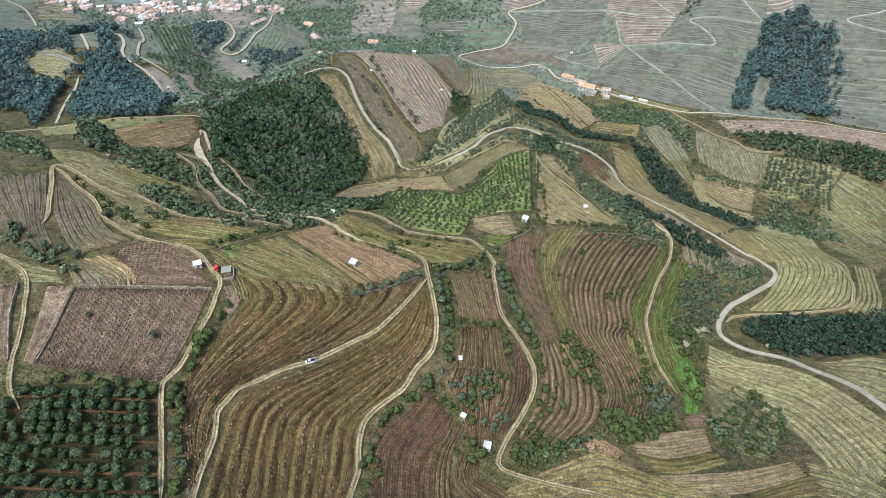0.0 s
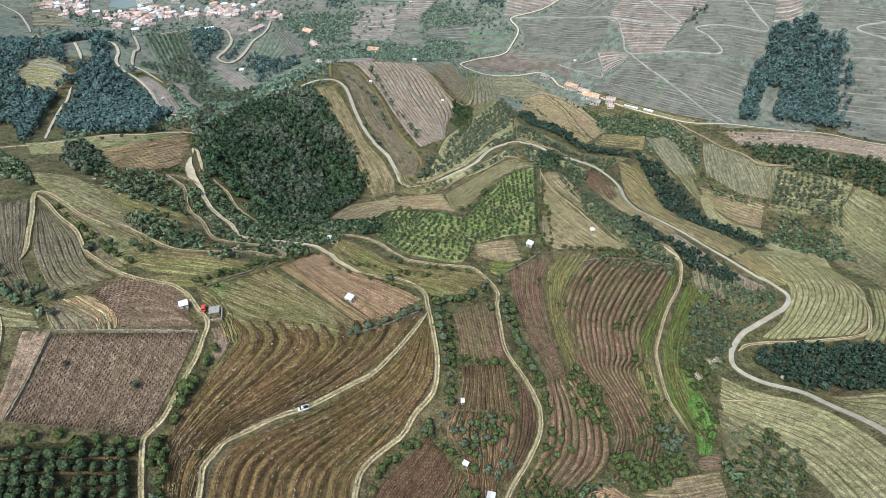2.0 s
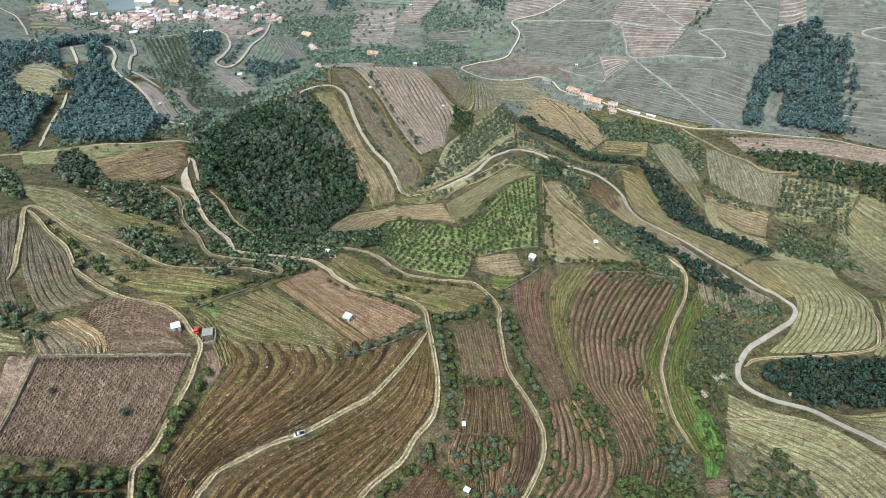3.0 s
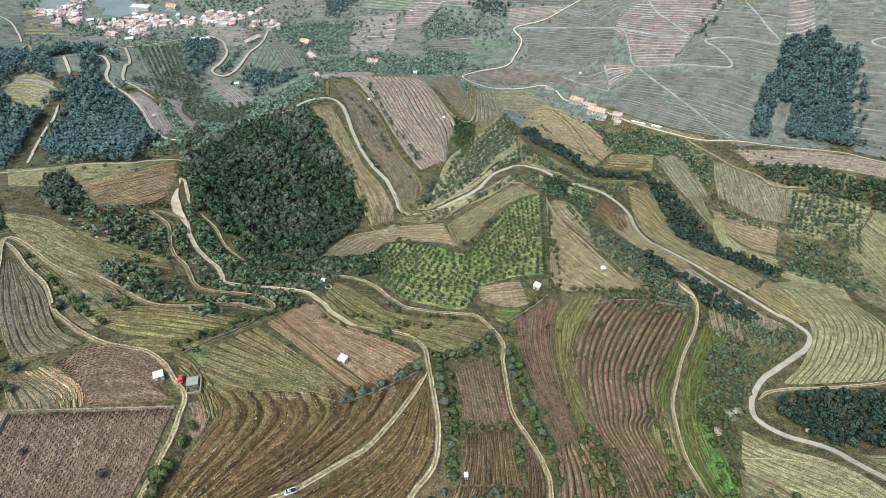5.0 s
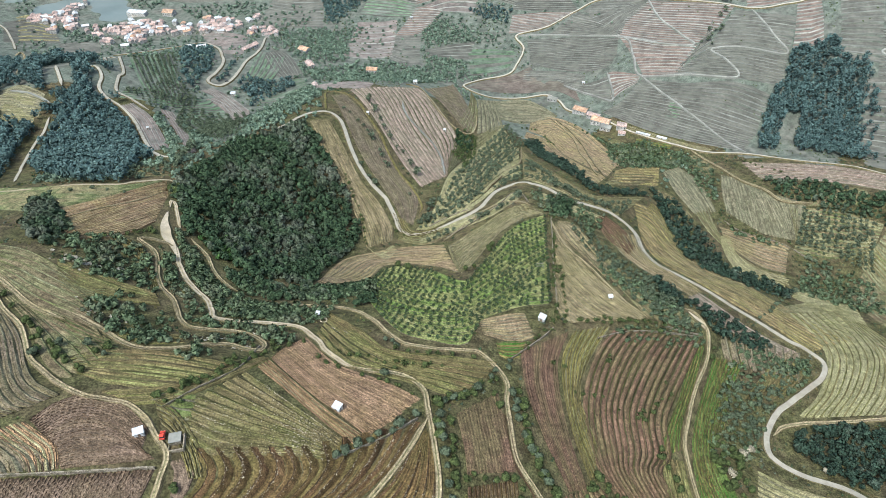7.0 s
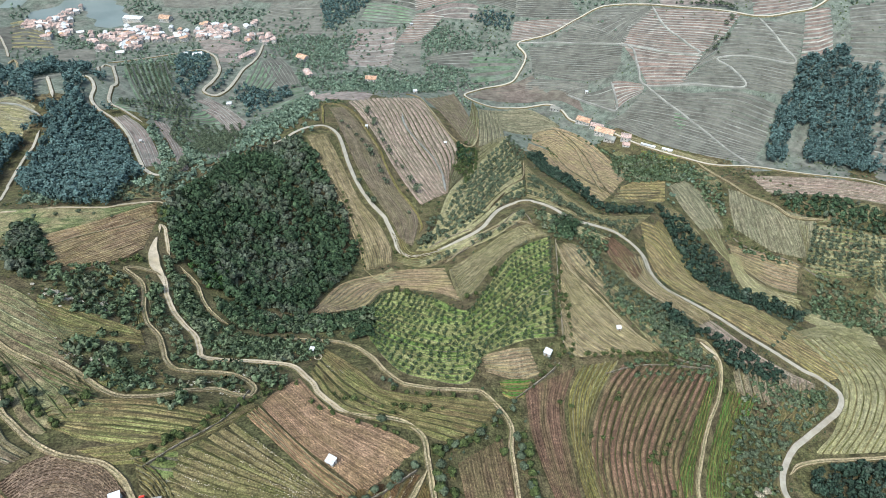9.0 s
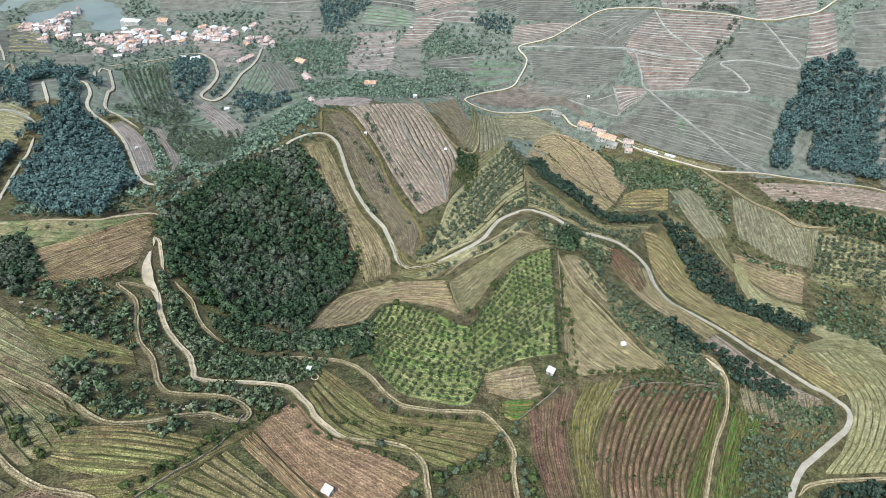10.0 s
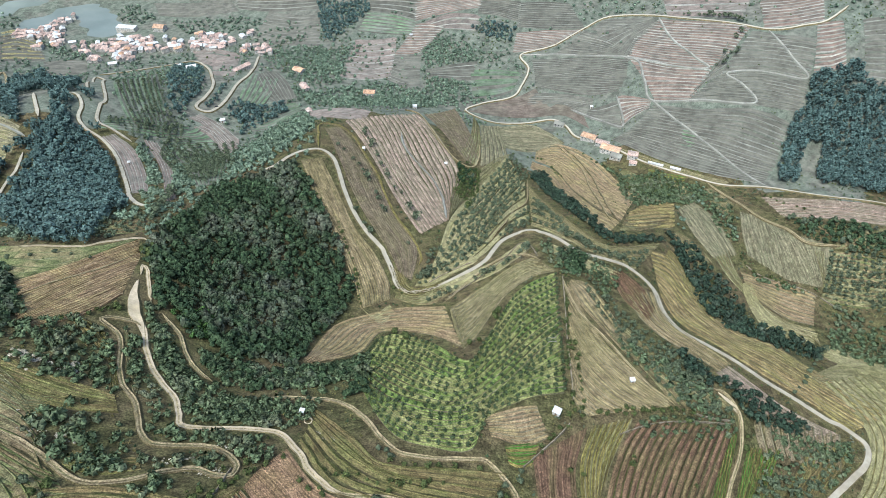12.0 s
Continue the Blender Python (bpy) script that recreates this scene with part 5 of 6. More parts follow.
tree_line('olive',12,0.9,[(-37,279), (-23,260), (-6,261), (13,262)])
tree_line('olive',14,0.7,[(-245,380), (-233,381), (-217,383), (-199,378)])
tree_line('olive',12,0.8,[(208,341), (255,391), (282,416)])
tree_line('bush',5,1,[(68,203), (74,201), (82,194)])
tree_line('bush',5,1,[(-21,146), (-13,152), (-6,158)])
tree_line('bush',7,0.8,[(-98,201), (-93,212), (-87,223), (-82,237), (-78,254), (-75,264)])
tree_line('bush',6,1,[(-198,262), (-183,248), (-171,239), (-159,223), (-152,216)])
tree_line('bush',5,1,[(-150,213), (-147,221), (-140,222), (-135,227)])
tree_line('olive',7,0.9,[(-34,132), (-31,138), (-23,144), (-16,153)])
tree_line('bush',7,0.9,[(-32,123), (-32,115), (-31,108), (-32,101)])
tree_line('bush',6,1,[(-100,503), (-81,476), (-67,442), (-58,404)])
tree_line('bush',5,0.8,[(49,265), (54,261), (59,261)])
tree_line('bush',9,0.8,[(85,272), (88,275)])
tree_line('bush',5,0.9,[(95,241), (100,239), (101,235)])
tree_line('olive',10,0.8,[(-227,392), (-212,395), (-200,404)])
tree_line('bush',6,0.9,[(-174,336), (-168,341), (-177,328), (-183,322)])
tree_line('bush',8,1.2,[(306,668), (314,641), (323,622), (341,593)])
tree_line('olive',8,1.1,[(317,960), (339,938), (359,917), (371,893)])
tree_line('olive',34,0.75,[(-134,151), (-123,142), (-111,147)])
tree_line('bush',8,0.9,[(-33,372), (-22,365), (-12,358)])
tree_line('bush',5,1.1,[(-37,423), (-32,417)])
tree_line('bush',12,1,[(311,491), (293,496), (278,503)])
tree_line('bushgreen',8,1.1,[(78,157), (87,160), (95,158), (105,159), (114,163)])
tree_line('bush',6,0.9,[(-30,123), (-27,121), (-26,114)])
tree_line('bush',5,1,[(-23,142), (-16,147), (-12,151)])
tree_line('bush',6,1,[(3,150), (7,149), (13,144)])
tree_line('bush',5,1,[(-7,222), (2,228), (11,234)])
tree_line('bush',4.5,1.1,[(-97,128), (-96,119), (-94,111), (-90,100), (-88,92)])
tree_line('bush',7,0.9,[(-85,132), (-87,130)])
tree_line('bush',5,0.9,[(257,524), (262,508), (284,498), (300,489)])
tree_line('bushgreen',9,1,[(-33,372), (-28,368), (-24,364)])
tree_line('bush',7,1,[(33,643), (28,603), (22,560), (10,522)])
tree_line('bush',5,0.95,[(-103,201), (-98,209), (-92,218), (-87,232), (-84,244)])
tree_line('bushgreen',5,0.9,[(-169,237), (-160,230), (-151,222), (-142,215), (-136,210)])
tree_line('bush',5,1,[(69,347), (67,315), (65,297)])
tree_line('bush',5.5,1,[(64,295), (79,296), (96,300), (113,305), (131,305)])
tree_line('bush',5,1,[(24,236), (25,225), (27,217)])
tree_line('bush',5.5,1.15,[(34,239), (35,230), (36,214), (39,206), (43,198), (46,192)])
tree_line('bush',6,1,[(30,191), (31,182), (31,176)])
tree_line('bush',6,0.9,[(117,266), (119,260), (97,244), (98,240)])
tree_line('bush',6,1,[(103,228), (105,221), (109,214), (111,203)])
tree_line('bush',5,1.1,[(2,215), (2,202), (3,192), (3,180), (3,169)])
tree_line('bush',6,1,[(-4,213), (-3,197), (-2,184), (-3,173)])
tree_line('bush',7,1.3,[(-339,657), (-327,654), (-308,648), (-291,643)])
tree_line('olive',7,1,[(-194,443), (-197,469), (-204,501)])
tree_line('bush',4.5,0.6,[(-47,237), (-41,235), (-36,233), (-29,232), (-22,231), (-17,229), (-13,225)])
tree_line('bush',6,0.6,[(-24,256), (-17,256), (-4,256), (7,258), (18,258)])
tree_line('bush',4.5,1,[(-5,225), (4,229), (12,235), (19,243), (25,249)])
wood('forest',5.5,1,[(-180,409), (-180,431), (-170,498), (-123,537), (-100,503), (-79,460), (-62,415), (-70,386), (-81,352), (-79,324), (-97,328), (-102,320), (-127,330), (-150,343), (-164,369)])
wood('forest',6.5,0.75,[(-151,343), (-129,321), (-102,320), (-79,324), (-48,337), (-49,320), (-65,305), (-86,302), (-93,293), (-113,305), (-131,320)])
wood('scrub',5,0.9,[(-120,287), (-101,286), (-80,298), (-54,306), (-58,298), (-78,292), (-75,273), (-95,271), (-109,270)])
wood('scrub',4.5,0.8,[(-144,325), (-125,305), (-115,280), (-120,287), (-134,305), (-145,319)])
wood('scrub',5,0.7,[(-155,319), (-146,314), (-138,299), (-122,282), (-115,267), (-123,265), (-135,282), (-144,295)])
wood('scrub',6.5,0.9,[(-202,311), (-192,317), (-181,326), (-160,316), (-150,297), (-159,288), (-169,284), (-180,297), (-193,297)])
wood('scrub',7.5,0.9,[(-158,262), (-150,272), (-135,265), (-121,255), (-118,248), (-130,246), (-142,250)])
wood('scrub',5,0.9,[(-121,262), (-107,263), (-93,265), (-74,263), (-69,253), (-78,249), (-89,255), (-104,256)])
wood('scrub',7,0.9,[(-127,250), (-114,248), (-100,247), (-90,248), (-92,244), (-106,240), (-118,233), (-128,235)])
wood('scrub',4.5,1,[(-225,344), (-211,339), (-197,320), (-205,316)])
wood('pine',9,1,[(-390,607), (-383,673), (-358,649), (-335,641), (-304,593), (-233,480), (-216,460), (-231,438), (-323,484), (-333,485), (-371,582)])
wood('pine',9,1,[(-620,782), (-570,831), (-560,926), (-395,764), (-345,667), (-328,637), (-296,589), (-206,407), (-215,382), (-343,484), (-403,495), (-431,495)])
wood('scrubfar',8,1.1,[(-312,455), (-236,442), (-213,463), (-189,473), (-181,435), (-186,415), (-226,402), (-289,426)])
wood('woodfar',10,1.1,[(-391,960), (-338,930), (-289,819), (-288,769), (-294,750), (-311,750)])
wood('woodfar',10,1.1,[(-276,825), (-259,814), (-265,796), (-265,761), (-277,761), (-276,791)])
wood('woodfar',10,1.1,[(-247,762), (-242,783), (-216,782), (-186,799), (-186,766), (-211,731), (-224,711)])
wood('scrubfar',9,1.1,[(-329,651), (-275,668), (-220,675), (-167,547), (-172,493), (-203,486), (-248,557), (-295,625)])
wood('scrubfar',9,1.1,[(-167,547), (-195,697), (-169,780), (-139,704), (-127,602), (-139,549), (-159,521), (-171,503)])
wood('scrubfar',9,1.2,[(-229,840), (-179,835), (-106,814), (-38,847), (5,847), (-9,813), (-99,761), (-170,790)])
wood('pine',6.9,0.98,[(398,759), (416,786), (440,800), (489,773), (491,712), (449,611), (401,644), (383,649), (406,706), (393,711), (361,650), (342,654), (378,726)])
wood('gully',7,0.95,[(185,524), (211,517), (226,483), (228,463), (230,435), (264,433), (279,415), (261,394), (239,396), (217,405), (193,404), (184,432), (185,473)])
wood('scrub',6,0.8,[(92,357), (112,344), (138,329), (151,316), (145,308), (127,307), (117,318), (99,334)])
wood('scrub',8,1,[(183,678), (224,675), (242,652), (228,619), (174,573), (171,613)])
wood('scrub',9,1.1,[(255,657), (288,632), (277,591), (264,544), (250,550), (253,615)])
wood('forest',8,1,[(319,578), (372,563), (396,540), (432,531), (460,493), (441,456), (414,479), (392,502), (357,525), (323,541)])
wood('scrub',7,0.95,[(321,474), (346,459), (360,434), (341,385), (323,395), (301,409), (288,420)])
wood('gully',4.4,0.85,[(195,257), (230,263), (279,252), (263,221), (246,206), (227,214), (206,219), (197,233), (190,246)])
wood('olivewild',4.8,0.85,[(157,282), (192,288), (218,296), (191,274), (174,255), (169,246), (146,241), (146,256)])
wood('scrub',4.6,0.7,[(176,311), (226,311), (227,302), (194,296), (174,303)])
wood('bushgreen',6,0.95,[(59,201), (72,208), (79,192), (83,176), (77,167), (66,174), (61,183)])
wood('bushgreen',7,0.9,[(42,165), (57,172), (58,160), (45,146), (37,142)])
wood('bushgreen',5.5,1.1,[(77,159), (91,162), (102,160), (117,165), (112,154), (94,144), (78,145)])
wood('bushgreen',8.5,0.85,[(93,197), (111,203), (116,185), (105,171), (95,179)])
wood('bushgreen',6.2,0.85,[(138,168), (168,188), (176,175), (163,146), (143,138), (129,142), (129,154)])
wood('bushgreen',6,1,[(133,243), (141,246), (157,233), (151,209), (138,210), (133,218)])
wood('olivewild',6,0.9,[(4,164), (20,170), (25,161), (17,147), (9,150), (2,156)])
wood('bushgreen',6,1,[(11,136), (16,131), (18,122), (13,120), (10,128)])
wood('bushgreen',6,1,[(29,135), (48,143), (49,135), (36,126), (30,129)])
wood('olivewild',6,0.9,[(-101,127), (-96,128), (-92,109), (-87,96), (-91,93), (-97,105)])
wood('scrub',6,1,[(-193,205), (-174,191), (-160,182), (-148,171), (-155,173), (-175,185), (-189,194)])
wood('scrub',6,0.9,[(-112,229), (-97,256), (-81,252), (-89,239), (-105,223)])
wood('woodfar',8,0.9,[(35,1021), (65,1030), (101,1011), (91,980), (55,998)])
wood('scrubfar',10,1,[(-117,1094), (-51,1106), (-44,1020), (-78,1041)])
wood('woodfar',10,1,[(-211,1124), (-128,1128), (-125,1081), (-174,1044), (-192,1048)])
wood('scrubfar',10,1,[(-260,997), (-194,1009), (-134,926), (-141,863), (-185,871), (-228,934)])
wood('scrubfar',9,1,[(-39,1005), (-18,988), (29,901), (5,855), (-31,867)])
wood('olivewild',8,0.8,[(337,529), (366,519), (395,499), (376,471), (341,472), (316,483)])
wood('scrub',7,0.9,[(256,507), (284,498), (309,486), (289,486), (263,495)])
wood('scrubfar',9,1,[(-10,973), (30,975), (85,948), (68,937), (6,937), (-34,946)])
wood('scrubfar',10,1,[(-39,1012), (-2,1013), (30,988), (-2,965), (-34,961)])
wood('woodfar',10,0.9,[(-216,1158), (-125,1142), (-121,1096), (-149,1056), (-170,1015), (-189,1028), (-204,1104)])
wood('scrubfar',10,1.1,[(-166,985), (-126,1001), (-144,883), (-179,917), (-199,987)])
wood('scrubfar',10,1.1,[(-139,853), (-69,880), (6,863), (5,829), (-61,771), (-129,784)])
wood('scrubfar',8,1,[(241,1016), (281,989), (284,970), (246,959)])
wood('olivewild',11,1,[(366,887), (370,869), (326,808), (314,817)])
wood('scrubfar',12,1.2,[(-768,1188), (-691,1142), (-700,1123), (-732,1116)])
wood('scrubfar',12,1.2,[(-572,1195), (-543,1212), (-486,1157), (-508,1138), (-551,1151)])
wood('scrubfar',12,1.2,[(-464,1146), (-339,1146), (-205,1079), (-214,1023), (-263,1012), (-335,1089), (-419,1093)])
wood('scrubfar',12,1.1,[(-244,934), (-183,940), (-141,863), (-180,844), (-217,884)])
wood('scrubfar',11,1.1,[(-646,1073), (-555,1028), (-531,994), (-589,1011)])
wood('scrubfar',11,1,[(-593,1074), (-533,1081), (-548,1052), (-568,1039)])
wood('forest',5,0.7,[(-93,293), (-80,299), (-53,300), (-46,320), (-37,301), (-53,298), (-73,293)])
wood('scrub',5,1,[(135,165), (139,159), (136,147), (133,151)])
wood('scrub',7,0.6,[(153,195), (160,191), (167,186), (151,177), (138,168)])
wood('scrub',7,0.7,[(93,294), (123,308), (155,315), (151,300), (119,289), (99,286)])
wood('scrub',7,0.8,[(37,142), (55,141), (79,149), (70,136), (54,130), (38,125)])
wood('bushgreen',7,0.8,[(151,303), (161,304), (155,290), (151,293)])
wood('scrub',6,0.9,[(-358,429), (-267,342), (-221,290), (-210,273), (-233,285), (-278,325)])
wood('forest',6,0.9,[(-249,364), (-234,365), (-205,327), (-194,303), (-208,306)])
wood('scrub',6,0.8,[(-190,308), (-174,313), (-161,318), (-141,306), (-134,278), (-149,278), (-168,285)])
wood('scrub',6,1,[(-159,252), (-152,266), (-134,256), (-120,242), (-125,227), (-140,238)])
wood('scrub',5,0.85,[(-171,381), (-153,350), (-135,328), (-123,308), (-106,295), (-92,288), (-85,291), (-80,274), (-110,270), (-121,287), (-137,309), (-149,327), (-160,348)])
wood('scrub',5,0.9,[(-104,290), (-78,292), (-58,294), (-60,281), (-69,270), (-77,272), (-95,271)])
wood('scrub',7,0.8,[(-192,296), (-176,290), (-158,287), (-149,295), (-143,283), (-155,284), (-167,281), (-186,286)])
wood('scrub',6,1,[(-160,329), (-153,325), (-143,305), (-134,282), (-143,296), (-154,314)])
wood('olivewild',6,0.9,[(32,162), (34,155), (25,140), (19,134), (17,142), (25,153)])
wood('bushgreen',5,1,[(42,199), (47,191), (50,179), (47,175), (44,185)])
wood('olivewild',5,1,[(106,182), (118,189), (119,173), (111,156), (103,162)])
wood('scrubfar',9,1,[(-292,690), (-267,694), (-180,540), (-181,494), (-213,517), (-279,635)])
wood('scrubfar',9,1,[(-241,517), (-215,511), (-171,488), (-183,468), (-206,457)])
wood('scrubfar',8,1.1,[(-314,664), (-220,521), (-254,541), (-303,620)])
wood('scrubfar',9,1,[(-27,1017), (30,981), (45,940), (-26,939)])
wood('scrubfar',9,1,[(-24,885), (36,894), (64,847), (5,829)])
wood('scrubfar',9,1,[(5,838), (33,811), (53,775), (37,737), (18,773)])
wood('bushgreen',6,0.9,[(15,644), (33,656), (31,604), (18,544), (6,578)])
wood('olivewild',6,0.9,[(-58,489), (-40,478), (-19,468), (-6,446), (-14,448), (-31,473)])
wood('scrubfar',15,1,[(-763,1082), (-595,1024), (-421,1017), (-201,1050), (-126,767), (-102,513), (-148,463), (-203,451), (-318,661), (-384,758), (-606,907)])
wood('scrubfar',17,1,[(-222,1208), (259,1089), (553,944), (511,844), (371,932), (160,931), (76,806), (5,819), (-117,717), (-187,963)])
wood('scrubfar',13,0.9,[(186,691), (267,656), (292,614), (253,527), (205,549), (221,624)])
wood('forest',5,0.8,[(74,440), (87,453), (96,436), (84,416), (79,422)])
wood('forest',6,0.9,[(-246,366), (-224,352), (-200,318), (-194,300), (-208,306), (-224,322)])
wood('olivewild',5.2,0.45,[(330,524), (371,508), (368,458), (327,462), (319,486)])
wood('olivewild',6.5,0.5,[(185,299), (204,310), (231,311), (219,296), (196,282), (176,277)])
wood('bushgreen',8,0.8,[(207,677), (244,660), (242,633), (201,615), (185,640)])
wood('bushgreen',8,0.75,[(92,178), (123,207), (122,182), (112,164), (93,160)])
wood('bushgreen',7,0.8,[(138,210), (148,204), (139,176), (129,171), (128,187)])
wood('olivewild',6,0.7,[(90,363), (106,368), (129,335), (159,317), (116,306)])
wood('scrubfar',8,1,[(-177,448), (-174,531), (-183,659), (-160,733), (-128,634), (-141,552), (-163,527), (-168,482)])
wood('woodfar',9,1,[(-305,759), (-300,802), (-283,776), (-291,740), (-300,724), (-312,735)])
wood('woodfar',9,1,[(-251,792), (-214,779), (-214,749), (-238,739), (-254,762)])
wood('scrub',4.4,0.85,[(-157,347), (-152,347), (-137,328), (-127,311), (-112,299), (-124,293), (-138,305), (-150,326)])
wood('olivewild',5.5,0.8,[(-274,416), (-245,428), (-218,443), (-204,465), (-189,460), (-183,427), (-193,415), (-210,400), (-236,396)])
wood('bushgreen',5,0.9,[(-182,400), (-177,403), (-171,387), (-175,386)])
tree_line('bush',4,0.8,[(-173,335), (-170,338), (-167,338)])
orchard(13,5,0.75,[[(338,526), (365,525), (388,504)],[(317,486), (339,477), (365,448)]])
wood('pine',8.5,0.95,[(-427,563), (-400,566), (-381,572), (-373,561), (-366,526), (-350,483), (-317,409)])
wood('forest',5,0.7,[(-182,402), (-179,406), (-170,386), (-175,385)])
tree_line('olive',4.5,0.7,[(-46,241), (-39,239), (-32,238), (-24,236), (-17,235), (-13,232), (-9,225)])
tree_line('olive',6,0.7,[(-29,262), (-23,260), (-17,259), (-10,259), (-3,260), (5,262)])
tree_line('bushgreen',3.5,0.95,[(27,373), (30,380)])
tree_line('bushgreen',4,0.9,[(12,347), (18,349)])
wood('bush',4.5,0.95,[(29,141), (45,145), (57,135), (38,124), (30,128)])
wood('olivewild',4.6,0.75,[(157,184), (172,188), (173,166), (164,146), (145,138), (130,134), (139,159)])
tree_line('bush',4,1.05,[(-95,152), (-97,145), (-98,138), (-100,129), (-100,122)])
wood('bush',4.5,1.0,[(-137,123), (-130,126), (-109,128), (-101,129), (-102,125), (-122,122), (-136,121)])
wood('olivewild',4.3,0.7,[(124,355), (142,337), (158,320), (163,316), (134,309), (115,315)])
wood('scrub',5.5,0.9,[(194,668), (231,683), (256,652), (274,629), (243,612), (211,611), (191,632)])
wood('oak',5.0,0.8,[(-149,349), (-131,359), (-122,337), (-136,331)])
wood('scrub',4.0,0.9,[(-135,327), (-113,321), (-90,320), (-65,330), (-44,344), (-41,318), (-69,306), (-94,303), (-110,297), (-125,308)])
wood('olivewild',5,0.75,[(98,420), (106,383), (127,356), (149,330), (137,318), (118,322), (106,337), (93,371), (85,409)])
wood('gully',4.6,0.75,[(132,359), (151,338), (180,334), (208,319), (194,310), (164,311), (150,322), (131,335)])
wood('scrub',6.5,0.65,[(168,297), (231,314), (223,292), (192,269), (165,237), (139,227), (134,240), (150,268)])
wood('gully',4.6,0.8,[(85,663), (104,667), (108,564), (120,488), (131,484), (164,502), (178,516), (174,503), (128,472), (115,475), (98,516), (90,617)])
tree_line('bush',6,0.8,[(90,707), (109,704), (119,664)])
wood('copse',6,0.75,[(12,646), (27,634), (27,594), (16,586), (9,609)])
wood('olivewild',5.0,0.84,[(73,707), (84,658), (78,608), (56,556), (35,490), (16,449), (-9,429), (-23,422), (-20,456), (-1,475), (12,535), (33,604)])
wood('olivewild',5.4,0.8,[(70,550), (63,495), (43,475), (23,461), (41,503)])
orchard(4,6.5,0.8,[[(79,580), (87,494), (105,459), (125,460), (152,477)],[(66,489), (83,470), (103,450), (124,445), (135,446)]])
wood('scrub',5,0.72,[(65,466), (80,452), (91,433), (109,436), (115,419), (100,397), (96,418), (80,416), (70,426)])
wood('scrub',5,0.85,[(146,749), (163,715), (188,679), (217,647), (243,635), (230,612), (195,616), (191,665), (168,704)])
tree_line('bush',4.5,0.95,[(-6,156), (-15,147), (-23,140), (-29,128), (-31,117), (-31,109)])
tree_line('bush',5,0.8,[(-5,154), (2,150), (8,146)])
wood('bush',4.2,0.9,[(16,167), (28,170), (31,166), (22,154), (11,146), (8,151)])
tree_line('bush',4,0.75,[(-101,201), (-92,215), (-83,231), (-70,251)])
tree_line('bush',4.5,0.55,[(-66,252), (-52,238), (-38,238), (-23,240), (-12,236)])
tree_line('bush',5,0.5,[(-61,258), (-49,248), (-34,246), (-18,246), (-3,248)])
tree_line('olive',4.2,0.85,[(-12,406), (12,419), (32,430), (49,446), (58,457)])
tree_line('olive',4.2,0.85,[(-21,432), (2,448), (24,468), (42,486), (61,500)])
tree_line('olive',5,0.85,[(75,490), (93,465), (113,454), (133,452)])
tree_line('olive',5.5,0.8,[(73,461), (90,446), (105,437), (119,434)])

FAR_OLIVES = np.array(FAR_OLIVES)
plant_many("olive_trees", "olive", FAR_OLIVES[:, :2], FAR_OLIVES[:, 2] * 1.4, np.random.default_rng(8), "grey-green olive trees dotted along far field edges", "olive tree")
plant_many("bushes", "bush", np.array(FAR_BUSHES), 0.95, np.random.default_rng(11), "dark green bushes dotted along field edges and tracks", "bush", (0.55, 1.25))

# ---- rough cover between the fields ----
def rough_cover(name, leaf, spacing, share, size, seed, label, category, reach=1100):
    rng = np.random.default_rng(seed)
    nx, ny = int(960 / spacing), int(1000 / spacing)
    i, j = np.meshgrid(np.arange(nx), np.arange(ny), indexing="ij")
    xy = np.stack([-430 + (i + rng.random(i.shape)) * spacing, 60 + (j + rng.random(j.shape)) * spacing], -1).reshape(-1, 2)
    cover = FIELDED[((xy[:, 0] + 700) / 2).astype(int), (xy[:, 1] / 2).astype(int)]
    patch = np.sin(xy[:, 0] * 0.047 + seed) * np.sin(xy[:, 1] * 0.039 + xy[:, 0] * 0.013) + 0.6 * np.sin(xy[:, 0] * 0.13 - xy[:, 1] * 0.11)
    keep = ~cover & free(xy) & (xy[:, 1] < reach + 60 * patch) & (rng.random(len(xy)) < share * np.clip(0.55 + 0.6 * patch, 0.1, 1.2))
    xy = xy[keep]
    shapes = [crown_shape(rng, 13, size * 0.5, size, size * 0.6, -0.1, 4)[0] for k in range(4)]
    z = height(xy[:, 0], xy[:, 1])
    s = rng.uniform(0.5, 1.5, len(xy)) * (1 + np.clip(xy[:, 1] - 350, 0, 600) / 700)
    pick = rng.integers(0, 4, len(xy))
    v = np.stack(shapes)[pick] * s[:, None, None] + np.column_stack([xy, z])[:, None, :]
    v = v.reshape(-1, 3)
    ob = new(name, mesh_of(name, v, np.arange(len(v)).reshape(-1, 3), [leaf]))
    tagged(ob, label, category, kind="stuff")


rough_cover("rough_scrub", "leaf_forest", 4.5, 0.5, 0.9, 3, "low dark scrub dotted over rough grass", "scrub", 640)
rough_cover("grass_tussock", "bank_moss", 3.2, 0.5, 0.6, 9, "tufts of dull winter grass between the fields", "grass", 420)
rough_cover("green_tussock", "leaf_bush", 4.0, 0.3, 0.6, 17, "tufts of green weeds between the fields", "grass")

